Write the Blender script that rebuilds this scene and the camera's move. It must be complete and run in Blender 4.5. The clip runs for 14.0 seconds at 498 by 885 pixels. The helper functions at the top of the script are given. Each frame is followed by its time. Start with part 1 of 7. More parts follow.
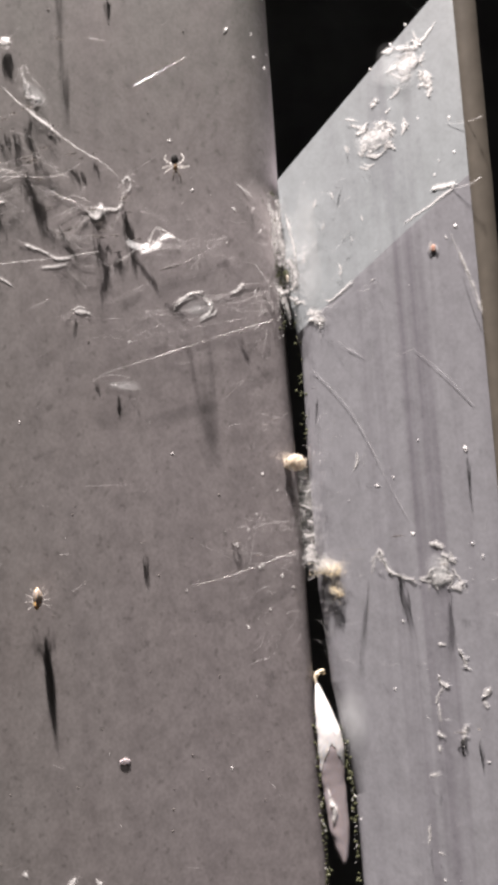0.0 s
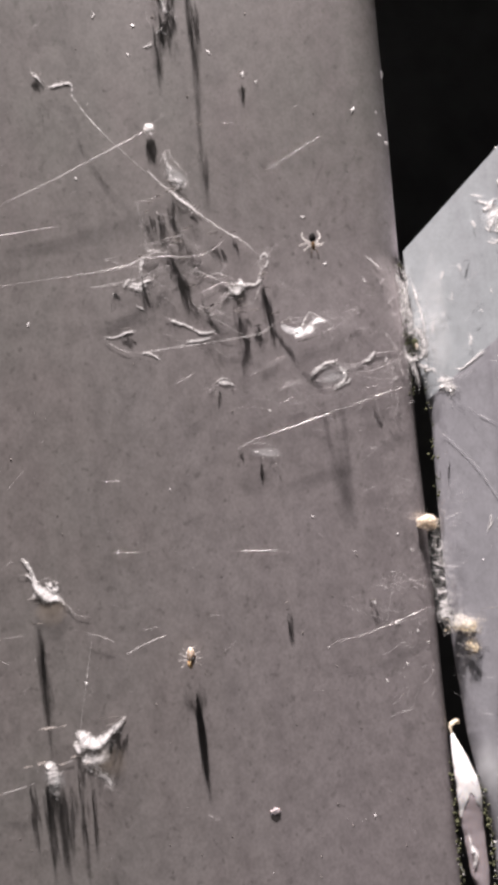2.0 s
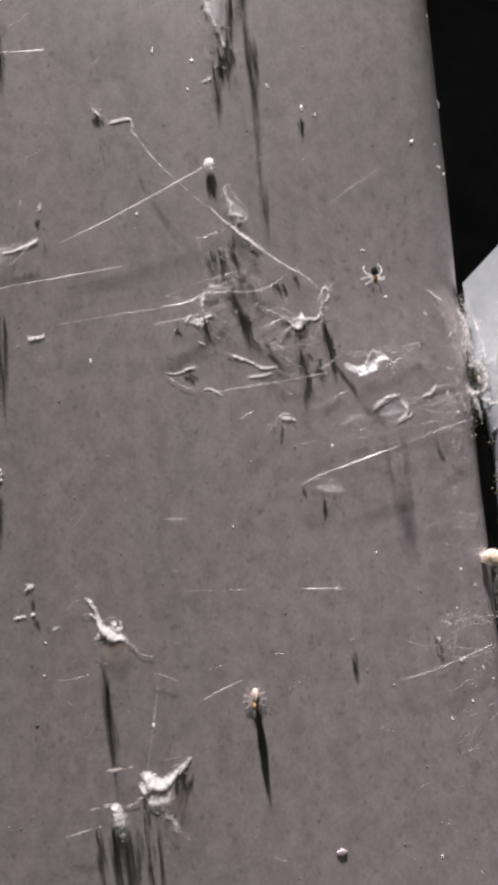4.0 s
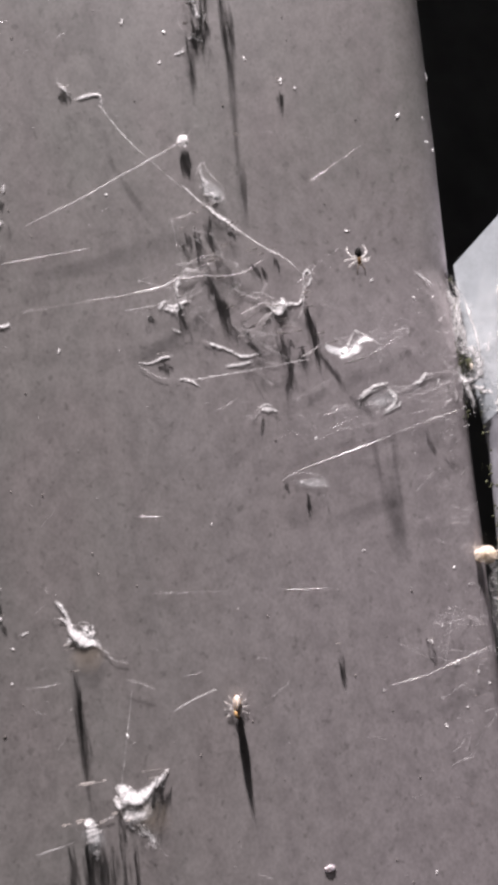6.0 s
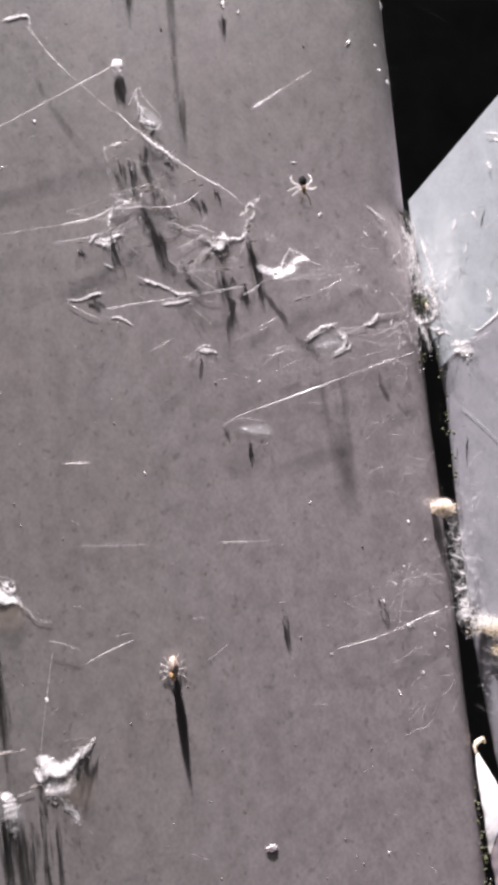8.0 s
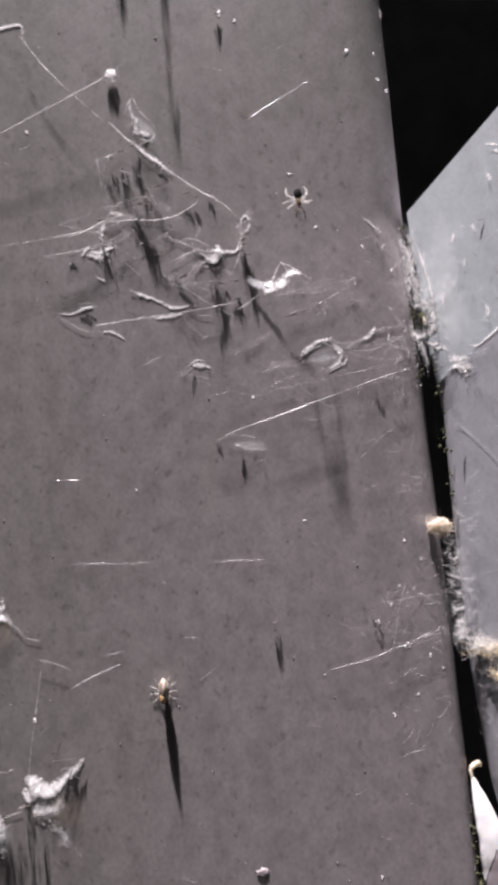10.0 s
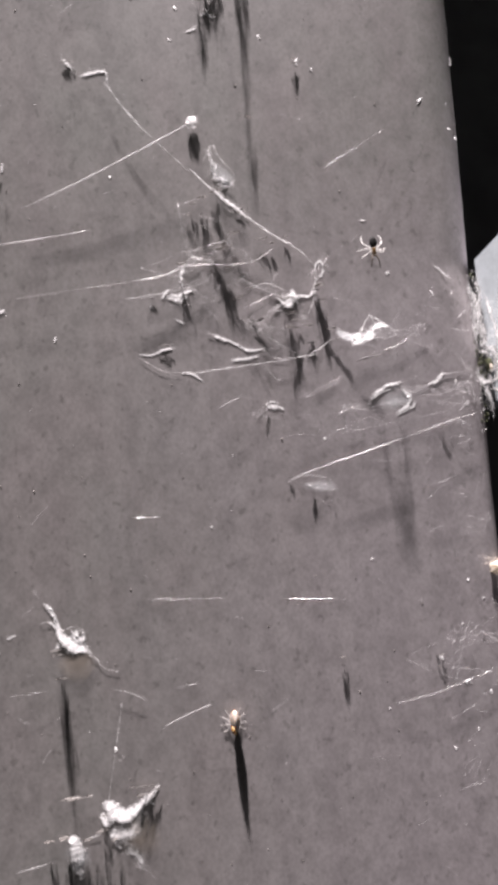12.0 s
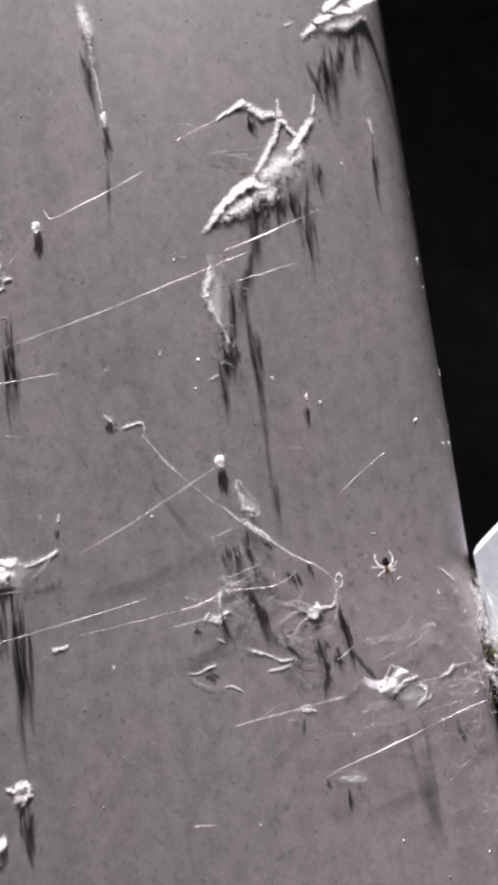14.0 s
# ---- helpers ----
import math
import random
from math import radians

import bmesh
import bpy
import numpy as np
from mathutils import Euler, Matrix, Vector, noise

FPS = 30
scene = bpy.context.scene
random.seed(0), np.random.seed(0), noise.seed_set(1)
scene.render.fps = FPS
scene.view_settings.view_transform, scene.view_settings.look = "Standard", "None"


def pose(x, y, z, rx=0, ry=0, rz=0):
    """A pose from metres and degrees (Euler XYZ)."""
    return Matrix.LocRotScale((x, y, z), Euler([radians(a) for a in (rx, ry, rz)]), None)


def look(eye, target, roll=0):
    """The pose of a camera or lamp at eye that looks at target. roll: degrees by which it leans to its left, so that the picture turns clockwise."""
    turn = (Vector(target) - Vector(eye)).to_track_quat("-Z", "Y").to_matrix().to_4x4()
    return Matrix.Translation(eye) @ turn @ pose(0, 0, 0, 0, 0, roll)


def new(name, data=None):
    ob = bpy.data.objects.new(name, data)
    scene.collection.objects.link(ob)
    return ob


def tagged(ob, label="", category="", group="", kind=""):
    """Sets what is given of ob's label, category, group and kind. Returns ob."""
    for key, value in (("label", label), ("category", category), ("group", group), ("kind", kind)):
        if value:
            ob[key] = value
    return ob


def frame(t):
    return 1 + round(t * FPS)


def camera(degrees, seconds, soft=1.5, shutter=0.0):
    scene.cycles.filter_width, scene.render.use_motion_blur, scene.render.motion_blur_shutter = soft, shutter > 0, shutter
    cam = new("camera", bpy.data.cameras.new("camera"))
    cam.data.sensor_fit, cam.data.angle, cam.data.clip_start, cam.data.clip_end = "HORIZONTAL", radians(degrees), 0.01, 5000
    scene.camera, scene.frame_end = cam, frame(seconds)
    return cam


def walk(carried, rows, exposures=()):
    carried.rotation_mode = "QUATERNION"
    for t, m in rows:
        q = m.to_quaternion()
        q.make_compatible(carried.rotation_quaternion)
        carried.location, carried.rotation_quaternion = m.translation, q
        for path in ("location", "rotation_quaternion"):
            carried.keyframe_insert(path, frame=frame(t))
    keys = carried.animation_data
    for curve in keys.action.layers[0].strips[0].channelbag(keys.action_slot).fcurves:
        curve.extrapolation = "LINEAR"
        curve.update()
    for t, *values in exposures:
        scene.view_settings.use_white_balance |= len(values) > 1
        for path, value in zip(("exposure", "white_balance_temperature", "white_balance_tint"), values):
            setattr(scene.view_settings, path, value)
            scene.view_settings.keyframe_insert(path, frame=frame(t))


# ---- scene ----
cam = camera(42.0, 14.0, soft=4.6, shutter=0.0)
PATH = [
    (0, (-0.00421, -0.13566, -0.06455), (0.05308, 0.36066, -0.04496), -4.43),
    (0.5, (0.00042, -0.13724, -0.06417), (0.05554, 0.35940, -0.04664), -4.28),
    (1, (-0.01518, -0.13612, -0.06745), (0.04104, 0.36041, -0.05019), -4.37),
    (1.5, (-0.02348, -0.13808, -0.05864), (0.03238, 0.35844, -0.03998), -5.32),
    (2, (-0.03214, -0.14017, -0.04895), (0.02105, 0.35655, -0.02808), -5.19),
    (2.5, (-0.03879, -0.14131, -0.04471), (0.01165, 0.35566, -0.02269), -5.21),
    (3, (-0.03936, -0.14050, -0.04374), (0.01146, 0.35647, -0.02283), -5.26),
    (3.5, (-0.04252, -0.13847, -0.04397), (0.00569, 0.35864, -0.02042), -5.63),
    (4, (-0.04379, -0.13826, -0.04098), (0.00608, 0.35865, -0.01652), -5.46),
    (4.2, (-0.04298, -0.13846, -0.04140), (0.00074, 0.35918, -0.02047), -5.57),
    (6.5, (-0.03396, -0.12845, -0.04302), (0.01331, 0.36862, -0.01675), -6.12),
    (7, (-0.02949, -0.12678, -0.04669), (0.01409, 0.37050, -0.01825), -6.18),
    (7.5, (-0.03079, -0.12499, -0.05059), (0.01657, 0.37204, -0.02372), -6.26),
    (8, (-0.02691, -0.12171, -0.05575), (0.02148, 0.37490, -0.02366), -6.00),
    (8.5, (-0.02446, -0.12465, -0.04919), (0.02284, 0.37207, -0.01704), -6.02),
    (8.7, (-0.02456, -0.12416, -0.04886), (0.02024, 0.37276, -0.01636), -5.95),
    (10.8, (-0.02344, -0.11949, -0.05421), (0.01702, 0.37813, -0.02717), -5.35),
    (11, (-0.02404, -0.12090, -0.05007), (0.01509, 0.37693, -0.02489), -4.92),
    (11.5, (-0.03080, -0.11997, -0.04875), (0.00995, 0.37741, -0.01782), -4.78),
    (12, (-0.03679, -0.12387, -0.04273), (0.00412, 0.37375, -0.01632), -4.54),
    (12.5, (-0.04378, -0.13176, -0.03395), (-0.00320, 0.36595, -0.00875), -4.91),
    (13, (-0.04590, -0.13911, -0.01576), (-0.00645, 0.35879, 0.00752), -6.05),
    (13.5, (-0.04089, -0.14255, 0.00024), (0.00472, 0.35418, 0.03462), -6.99),
    (14, (-0.03820, -0.14602, 0.01814), (0.00420, 0.35043, 0.05992), -8.18),
]
walk(cam, [(t, look(eye, target, roll)) for t, eye, target, roll in PATH], exposures=[(0, -0.22, 6780, 6.4), (1.5, -0.27, 6700, 8.1), (2, -0.22, 6650, 9.2), (2.5, -0.29, 6580, 9.5), (3, -0.31, 6500, 9.6), (4.2, -0.33, 6450, 9.8), (6.3, -0.08, 6380, 10.5), (7.5, 0.0, 6330, 11.2), (8.7, -0.03, 6340, 11.2), (10.8, -0.66, 6400, 10.5), (11, -0.6, 6420, 10.5), (11.5, -0.27, 6430, 9.6), (12, -0.08, 6430, 9.5), (12.5, -0.12, 6450, 9.4), (14, -0.1, 6270, 8.5)])

# ---- world, lamp ----
world = bpy.data.worlds.new("night")
scene.world = world
world.use_nodes = True
world.node_tree.nodes["Background"].inputs[0].default_value = (1.0, 0.95, 0.97, 1)
world.node_tree.nodes["Background"].inputs[1].default_value = 0.03

lamp = new("wall_lamp", bpy.data.lights.new("wall_lamp", "AREA"))
lamp.data.shape = "ELLIPSE"
lamp.data.size, lamp.data.size_y = 0.075, 0.13
lamp.data.energy = 868
lamp.data.color = (1.0, 0.90, 0.925)
lamp.matrix_world = pose(-0.215, -0.389, 3.456)


# ---- materials ----
def material(name):
    m = bpy.data.materials.new(name)
    m.use_nodes = True
    return m, m.node_tree.nodes, m.node_tree.links, m.node_tree.nodes["Principled BSDF"]


def plain(name, colour, rough=0.6, spec=0.3, vary=0.25, scale=900.0, through_light=0.0):
    """A surface with a little mottling."""
    m, n, l, b = material(name)
    co = n.new("ShaderNodeTexCoord")
    noi = n.new("ShaderNodeTexNoise")
    noi.inputs["Scale"].default_value, noi.inputs["Detail"].default_value = scale, 5
    l.new(co.outputs["Object"], noi.inputs["Vector"])
    mix = n.new("ShaderNodeMix")
    mix.data_type = "RGBA"
    l.new(noi.outputs["Fac"], mix.inputs[0])
    mix.inputs[6].default_value = (*[c * (1 - vary) for c in colour], 1)
    mix.inputs[7].default_value = (*[min(1, c * (1 + vary)) for c in colour], 1)
    l.new(mix.outputs[2], b.inputs["Base Color"])
    b.inputs["Roughness"].default_value = rough
    b.inputs["Specular IOR Level"].default_value = spec
    b.inputs["Subsurface Weight"].default_value = through_light
    b.inputs["Subsurface Radius"].default_value = (0.001, 0.0008, 0.0006)
    return m


def gauzy(name, colour, open_part, glow_part, rough=0.5, sheen=0.0, scale=1400, swing=0.3, stretch=(1, 1, 1), detail=3):
    """Silk: partly open, partly lit through, with a sheen."""
    m, n, l, b = material(name)
    b.inputs["Base Color"].default_value = (*colour, 1)
    b.inputs["Roughness"].default_value = rough
    b.inputs["Specular IOR Level"].default_value = 0.5
    b.inputs["Metallic"].default_value = sheen
    glow = n.new("ShaderNodeBsdfTranslucent")
    glow.inputs["Color"].default_value = (*colour, 1)
    gap = n.new("ShaderNodeBsdfTransparent")
    one, two = n.new("ShaderNodeMixShader"), n.new("ShaderNodeMixShader")
    co = n.new("ShaderNodeTexCoord")
    noi = n.new("ShaderNodeTexNoise")
    noi.inputs["Scale"].default_value, noi.inputs["Detail"].default_value = scale, detail
    mp = n.new("ShaderNodeMapping")
    mp.inputs["Scale"].default_value = stretch
    l.new(co.outputs["Object"], mp.inputs["Vector"])
    l.new(mp.outputs["Vector"], noi.inputs["Vector"])
    ran = n.new("ShaderNodeMapRange")
    ran.inputs[1].default_value, ran.inputs[2].default_value = 0.3, 0.7
    ran.inputs[3].default_value, ran.inputs[4].default_value = open_part - swing, min(0.97, open_part + swing)
    l.new(noi.outputs["Fac"], ran.inputs[0])
    one.inputs[0].default_value = glow_part
    l.new(b.outputs[0], one.inputs[1])
    l.new(glow.outputs[0], one.inputs[2])
    l.new(ran.outputs[0], two.inputs[0])
    l.new(one.outputs[0], two.inputs[1])
    l.new(gap.outputs[0], two.inputs[2])
    l.new(two.outputs[0], n["Material Output"].inputs["Surface"])
    return m


def paint(name, colour, streaks, tint, grain=0.30, relief=0.015, band=None, rain_scale=560, joint_tone=None):
    """Old wall paint: fine grain, cloudy dirt, and streaks that rain has drawn down it."""
    m, n, l, b = material(name)
    co = n.new("ShaderNodeTexCoord")

    def noise_of(stretch, scale, detail, low, high):
        mp = n.new("ShaderNodeMapping")
        mp.inputs["Scale"].default_value = stretch
        if stretch[2] > 0.1:
            mp.inputs["Rotation"].default_value = (0.3, 0.62, 0.2)
        l.new(co.outputs["Object"], mp.inputs["Vector"])
        t = n.new("ShaderNodeTexNoise")
        t.inputs["Scale"].default_value, t.inputs["Detail"].default_value = scale, detail
        l.new(mp.outputs["Vector"], t.inputs["Vector"])
        r = n.new("ShaderNodeMapRange")
        r.inputs[1].default_value, r.inputs[2].default_value = low, high
        l.new(t.outputs["Fac"], r.inputs[0])
        return r.outputs[0], t.outputs["Fac"]

    def mixed(kind, amount, a, colour2):
        mix = n.new("ShaderNodeMix")
        mix.data_type, mix.blend_type = "RGBA", kind
        if isinstance(amount, float):
            mix.inputs[0].default_value = amount
        else:
            l.new(amount, mix.inputs[0])
        if isinstance(a, tuple):
            mix.inputs[6].default_value = a
        else:
            l.new(a, mix.inputs[6])
        mix.inputs[7].default_value = colour2
        return mix.outputs[2]

    def scaled(value, by):
        k = n.new("ShaderNodeMath")
        k.operation = "MULTIPLY"
        l.new(value, k.inputs[0])
        k.inputs[1].default_value = by
        return k.outputs[0]

    cloud, _ = noise_of((1, 1, 0.6), 60, 4, 0.3, 0.75)
    fine, fine_raw = noise_of((1, 1, 0.8), 1450, 3, 0.36, 0.68)
    mid, mid_raw = noise_of((1, 1, 0.8), 330, 4, 0.38, 0.68)
    rain, _ = noise_of((1, 1, 0.012), rain_scale, 6, 0.46, 0.66)
    spots, _ = noise_of((1, 1, 0.8), 700, 2, 0.62, 0.72)
    c = mixed("MIX", scaled(cloud, 0.8), (*colour, 1), (*tint, 1))
    if joint_tone:
        # Paler and rosier towards the joint and lower down, with an uneven edge.
        x0, x1, joint_colour = joint_tone
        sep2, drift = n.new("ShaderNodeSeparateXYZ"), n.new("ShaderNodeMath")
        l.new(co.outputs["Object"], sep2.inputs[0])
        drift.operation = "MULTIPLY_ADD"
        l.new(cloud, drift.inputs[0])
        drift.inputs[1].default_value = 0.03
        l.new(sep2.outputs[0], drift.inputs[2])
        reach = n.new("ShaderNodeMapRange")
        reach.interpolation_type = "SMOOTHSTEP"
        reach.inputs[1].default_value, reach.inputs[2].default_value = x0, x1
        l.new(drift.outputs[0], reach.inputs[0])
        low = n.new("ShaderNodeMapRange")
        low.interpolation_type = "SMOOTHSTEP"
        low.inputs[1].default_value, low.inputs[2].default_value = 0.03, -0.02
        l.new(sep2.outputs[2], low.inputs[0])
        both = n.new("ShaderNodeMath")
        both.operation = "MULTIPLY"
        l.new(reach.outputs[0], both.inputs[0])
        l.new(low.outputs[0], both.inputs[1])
        c = mixed("MIX", scaled(both.outputs[0], 0.8), c, (*joint_colour, 1))
    c = mixed("MULTIPLY", scaled(mid, grain * 1.3), c, (0.45, 0.45, 0.44, 1))
    c = mixed("MULTIPLY", scaled(fine, grain * 0.95), c, (0.35, 0.34, 0.33, 1))
    amount = scaled(rain, streaks)
    if band:
        sep, ramp = n.new("ShaderNodeSeparateXYZ"), n.new("ShaderNodeValToRGB")
        l.new(co.outputs["Object"], sep.inputs[0])
        span = n.new("ShaderNodeMapRange")
        span.inputs[1].default_value, span.inputs[2].default_value = band
        l.new(sep.outputs[0], span.inputs[0])
        e = ramp.color_ramp.elements
        e[0].position, e[0].color = 0.0, (0.2, 0.2, 0.2, 1)
        e[1].position, e[1].color = 1.0, (0.15, 0.15, 0.15, 1)
        for at, v in ((0.25, 0.35), (0.5, 1.0), (0.68, 0.9), (0.82, 0.3)):
            s = ramp.color_ramp.elements.new(at)
            s.color = (v, v, v, 1)
        l.new(span.outputs[0], ramp.inputs[0])
        k = n.new("ShaderNodeMath")
        k.operation = "MULTIPLY"
        l.new(amount, k.inputs[0])
        l.new(ramp.outputs[0], k.inputs[1])
        amount = k.outputs[0]
    c = mixed("MULTIPLY", amount, c, (0.40, 0.355, 0.40, 1))
    c = mixed("MULTIPLY", scaled(spots, 0.12 if band else 0.35), c, (0.3, 0.3, 0.28, 1))
    l.new(c, b.inputs["Base Color"])
    b.inputs["Roughness"].default_value = 0.62
    b.inputs["Specular IOR Level"].default_value = 0.25
    add = n.new("ShaderNodeMath")
    l.new(fine_raw, add.inputs[0])
    l.new(mid_raw, add.inputs[1])
    bump = n.new("ShaderNodeBump")
    bump.inputs["Strength"].default_value, bump.inputs["Distance"].default_value = relief, 0.0004
    l.new(add.outputs[0], bump.inputs["Height"])
    l.new(bump.outputs[0], b.inputs["Normal"])
    return m


GREY = paint("grey_wall_paint", (0.308, 0.286, 0.277), 0.12, (0.256, 0.257, 0.239), 0.26, rain_scale=150, joint_tone=(-0.06, 0.03, (0.396, 0.364, 0.37)))
WHITE = paint("weathered_white_paint", (0.475, 0.48, 0.512), 0.72, (0.445, 0.447, 0.478), 0.17, 0.012, (0.0245, 0.0585), 260)
BEVEL = paint("chalky_white_paint", (0.40, 0.435, 0.45), 0.38, (0.355, 0.39, 0.405), 0.14, 0.006, (0.0245, 0.0585), 260)
BARE = plain("bare_wood", (0.2, 0.178, 0.145), 0.75, 0.2, 0.3, 300)
SILK = gauzy("dusty_silk", (0.97, 0.965, 0.95), 0.66, 0.4, 0.5, 0.0, 900, 0.3)


def film(name, colour, dense=1.0, least=0.13):
    """A torn film of web: mostly clear, with felted places and bright creases, fading out to its rim."""
    m, n, l, b = material(name)
    b.inputs["Base Color"].default_value = (*colour, 1)
    b.inputs["Roughness"].default_value = 0.45
    co = n.new("ShaderNodeTexCoord")

    def spread(scale, detail, low, high, out_low, out_high, folded=False):
        t = n.new("ShaderNodeTexNoise")
        t.inputs["Scale"].default_value, t.inputs["Detail"].default_value = scale, detail
        t.inputs["Distortion"].default_value = 0.8
        l.new(co.outputs["Object"], t.inputs["Vector"])
        value = t.outputs["Fac"]
        if folded:
            for kind, by in (("SUBTRACT", 0.5), ("ABSOLUTE", 0.0)):
                k = n.new("ShaderNodeMath")
                k.operation = kind
                l.new(value, k.inputs[0])
                k.inputs[1].default_value = by
                value = k.outputs[0]
        r = n.new("ShaderNodeMapRange")
        for i, v in enumerate((low, high, out_low, out_high)):
            r.inputs[i + 1].default_value = v
        l.new(value, r.inputs[0])
        return r.outputs[0]

    def joined(kind, p, q):
        k = n.new("ShaderNodeMath")
        k.operation = kind
        l.new(p, k.inputs[0])
        l.new(q, k.inputs[1])
        return k.outputs[0]

    felt = spread(380, 5, 0.46, 0.66, least, 0.95)
    crease = spread(520, 2, 0.0, 0.035, 0.85, 0.0, True)
    thin = n.new("ShaderNodeAttribute")
    thin.attribute_name = "rim"
    core = n.new("ShaderNodeMapRange")
    for i, v in enumerate((0.55, 0.95, 0.0, 0.92 * dense)):
        core.inputs[i + 1].default_value = v
    l.new(thin.outputs["Fac"], core.inputs[0])
    worn = spread(900, 3, 0.34, 0.55, 0.45, 1.0)
    whole = n.new("ShaderNodeMath")
    whole.operation = "MULTIPLY"
    whole.inputs[1].default_value = 0.35 + 0.65 * dense
    l.new(joined("MAXIMUM", felt, crease), whole.inputs[0])
    solid = joined("MULTIPLY", joined("MAXIMUM", whole.outputs[0], joined("MULTIPLY", core.outputs[0], worn)), thin.outputs["Fac"])
    # Fine lace: small holes all through it.
    solid = joined("MULTIPLY", solid, spread(1500, 3, 0.36, 0.54, 0.5, 1.0))
    glow, lit = n.new("ShaderNodeBsdfTranslucent"), n.new("ShaderNodeMixShader")
    glow.inputs["Color"].default_value = (*colour, 1)
    lit.inputs[0].default_value = 0.12
    l.new(b.outputs[0], lit.inputs[1])
    l.new(glow.outputs[0], lit.inputs[2])
    gap, mix = n.new("ShaderNodeBsdfTransparent"), n.new("ShaderNodeMixShader")
    l.new(solid, mix.inputs[0])
    l.new(gap.outputs[0], mix.inputs[1])
    l.new(lit.outputs[0], mix.inputs[2])
    l.new(mix.outputs[0], n["Material Output"].inputs["Surface"])
    return m


FLAKE = film("papery_silk", (0.97, 0.965, 0.95))
PULP = film("packed_silk", (0.97, 0.965, 0.95), 1.0, 0.85)


def haze(name, colour, most):
    """A veil too fine to show its threads: clear, slightly uneven, fading out to its rim."""
    m, n, l, b = material(name)
    b.inputs["Base Color"].default_value = (*colour, 1)
    b.inputs["Roughness"].default_value = 0.6
    co, noi = n.new("ShaderNodeTexCoord"), n.new("ShaderNodeTexNoise")
    noi.inputs["Scale"].default_value, noi.inputs["Detail"].default_value = 230, 4
    l.new(co.outputs["Object"], noi.inputs["Vector"])
    part_open, thin = n.new("ShaderNodeMapRange"), n.new("ShaderNodeAttribute")
    for i, v in enumerate((0.35, 0.7, most * 0.55, most)):
        part_open.inputs[i + 1].default_value = v
    l.new(noi.outputs["Fac"], part_open.inputs[0])
    thin.attribute_name = "rim"
    k = n.new("ShaderNodeMath")
    k.operation = "MULTIPLY"
    l.new(part_open.outputs[0], k.inputs[0])
    l.new(thin.outputs["Fac"], k.inputs[1])
    gap, mix = n.new("ShaderNodeBsdfTransparent"), n.new("ShaderNodeMixShader")
    l.new(k.outputs[0], mix.inputs[0])
    l.new(gap.outputs[0], mix.inputs[1])
    l.new(b.outputs[0], mix.inputs[2])
    l.new(mix.outputs[0], n["Material Output"].inputs["Surface"])
    return m


VEIL = haze("thin_veil_silk", (0.92, 0.95, 0.95), 0.24)
TAN_VEIL = haze("dirty_veil_silk", (0.42, 0.37, 0.31), 0.34)
GLINT = gauzy("bright_silk_strand", (0.97, 0.96, 0.95), 0.5, 0.05, 0.28, 1.0, 130, 0.35)
SPECK = gauzy("white_speck", (0.97, 0.965, 0.95), 0.45, 0.15)
DOWN = gauzy("plant_down", (0.95, 0.88, 0.77), 0.25, 0.5, 0.6)
STRAND = gauzy("silk_strand", (0.97, 0.96, 0.95), 0.74, 0.05, 0.42, 1.0, 130, 0.4)
# Dark gauze of the blades added to cast shadow streaks.
CASTER = gauzy("shadow_caster", (0.2, 0.185, 0.17), 0.62, 0.35, 0.5, 0.0, 800, 0.6, (1, 3, 1))
HUSK = gauzy("straw_husk", (0.93, 0.84, 0.66), 0.22, 0.2, 0.6, 0.0, 1500, 0.8)


HOOD = plain("cocoon_hood_silk", (0.62, 0.62, 0.615), 0.55, 0.3, 0.25, 420, 0.3)
COCOON = plain("cocoon_body_silk", (0.40, 0.355, 0.365), 0.5, 0.3, 0.12, 260, 0.3)
DIRT = plain("dark_grit", (0.06, 0.055, 0.05), 0.8, 0.2, 0.5, 900)
GRIT = plain("grey_grit", (0.2, 0.185, 0.17), 0.8, 0.2, 0.5, 900)
MOSS = plain("moss", (0.075, 0.08, 0.045), 0.85, 0.1, 0.6, 1500)
BLACK = plain("black_chitin", (0.012, 0.011, 0.010), 0.7, 0.15, 0.4, 1500)
AMBER = plain("amber_chitin", (0.13, 0.075, 0.028), 0.35, 0.5, 0.3, 1500)
PALE = gauzy("pale_leg", (0.85, 0.83, 0.79), 0.62, 0.4, 0.4)
BROWN = plain("brown_leg", (0.10, 0.075, 0.05), 0.4, 0.4, 0.3, 1500)
ORANGE = plain("orange_body", (0.6, 0.40, 0.2), 0.4, 0.4, 0.2, 1500, 0.9)
CREAM = plain("cream_body", (0.42, 0.35, 0.29), 0.4, 0.3, 0.2, 1500, 0.9)
RED = plain("red_body", (0.72, 0.42, 0.32), 0.35, 0.5, 0.2, 1500)

# Near-black colour of the slabs added to darken the opening.
SLAB_BLACK = plain("dark_slab", (0.14, 0.14, 0.14), 0.95, 0.05, 0.4, 40)

# ---- the two boards' planes, in millimetres ----
EDGE = 21.0
LEAN = math.atan(0.478)


def on_board(x, z, h=0.0):
    """A place on the flat wall board, h millimetres off its face."""
    return Vector((x, -h, z))


def on_rim(x, z, h=0.0):
    """A place on the wall board's worn edge, h millimetres off it."""
    return Vector((x, edge_depth(x, z) - h, z))


TIP = 3.0   # how far the bevel falls back at the sawn end


def sawn(u):
    return -2.4 + 0.856 * u


def crease(u):
    return -38.8 + 0.711 * u


def fall(u, z):
    """How far the bevel lies behind the corner board's plane."""
    c = crease(u)
    return 0.0 if z <= c else -TIP * (z - c) / (sawn(u) - c)


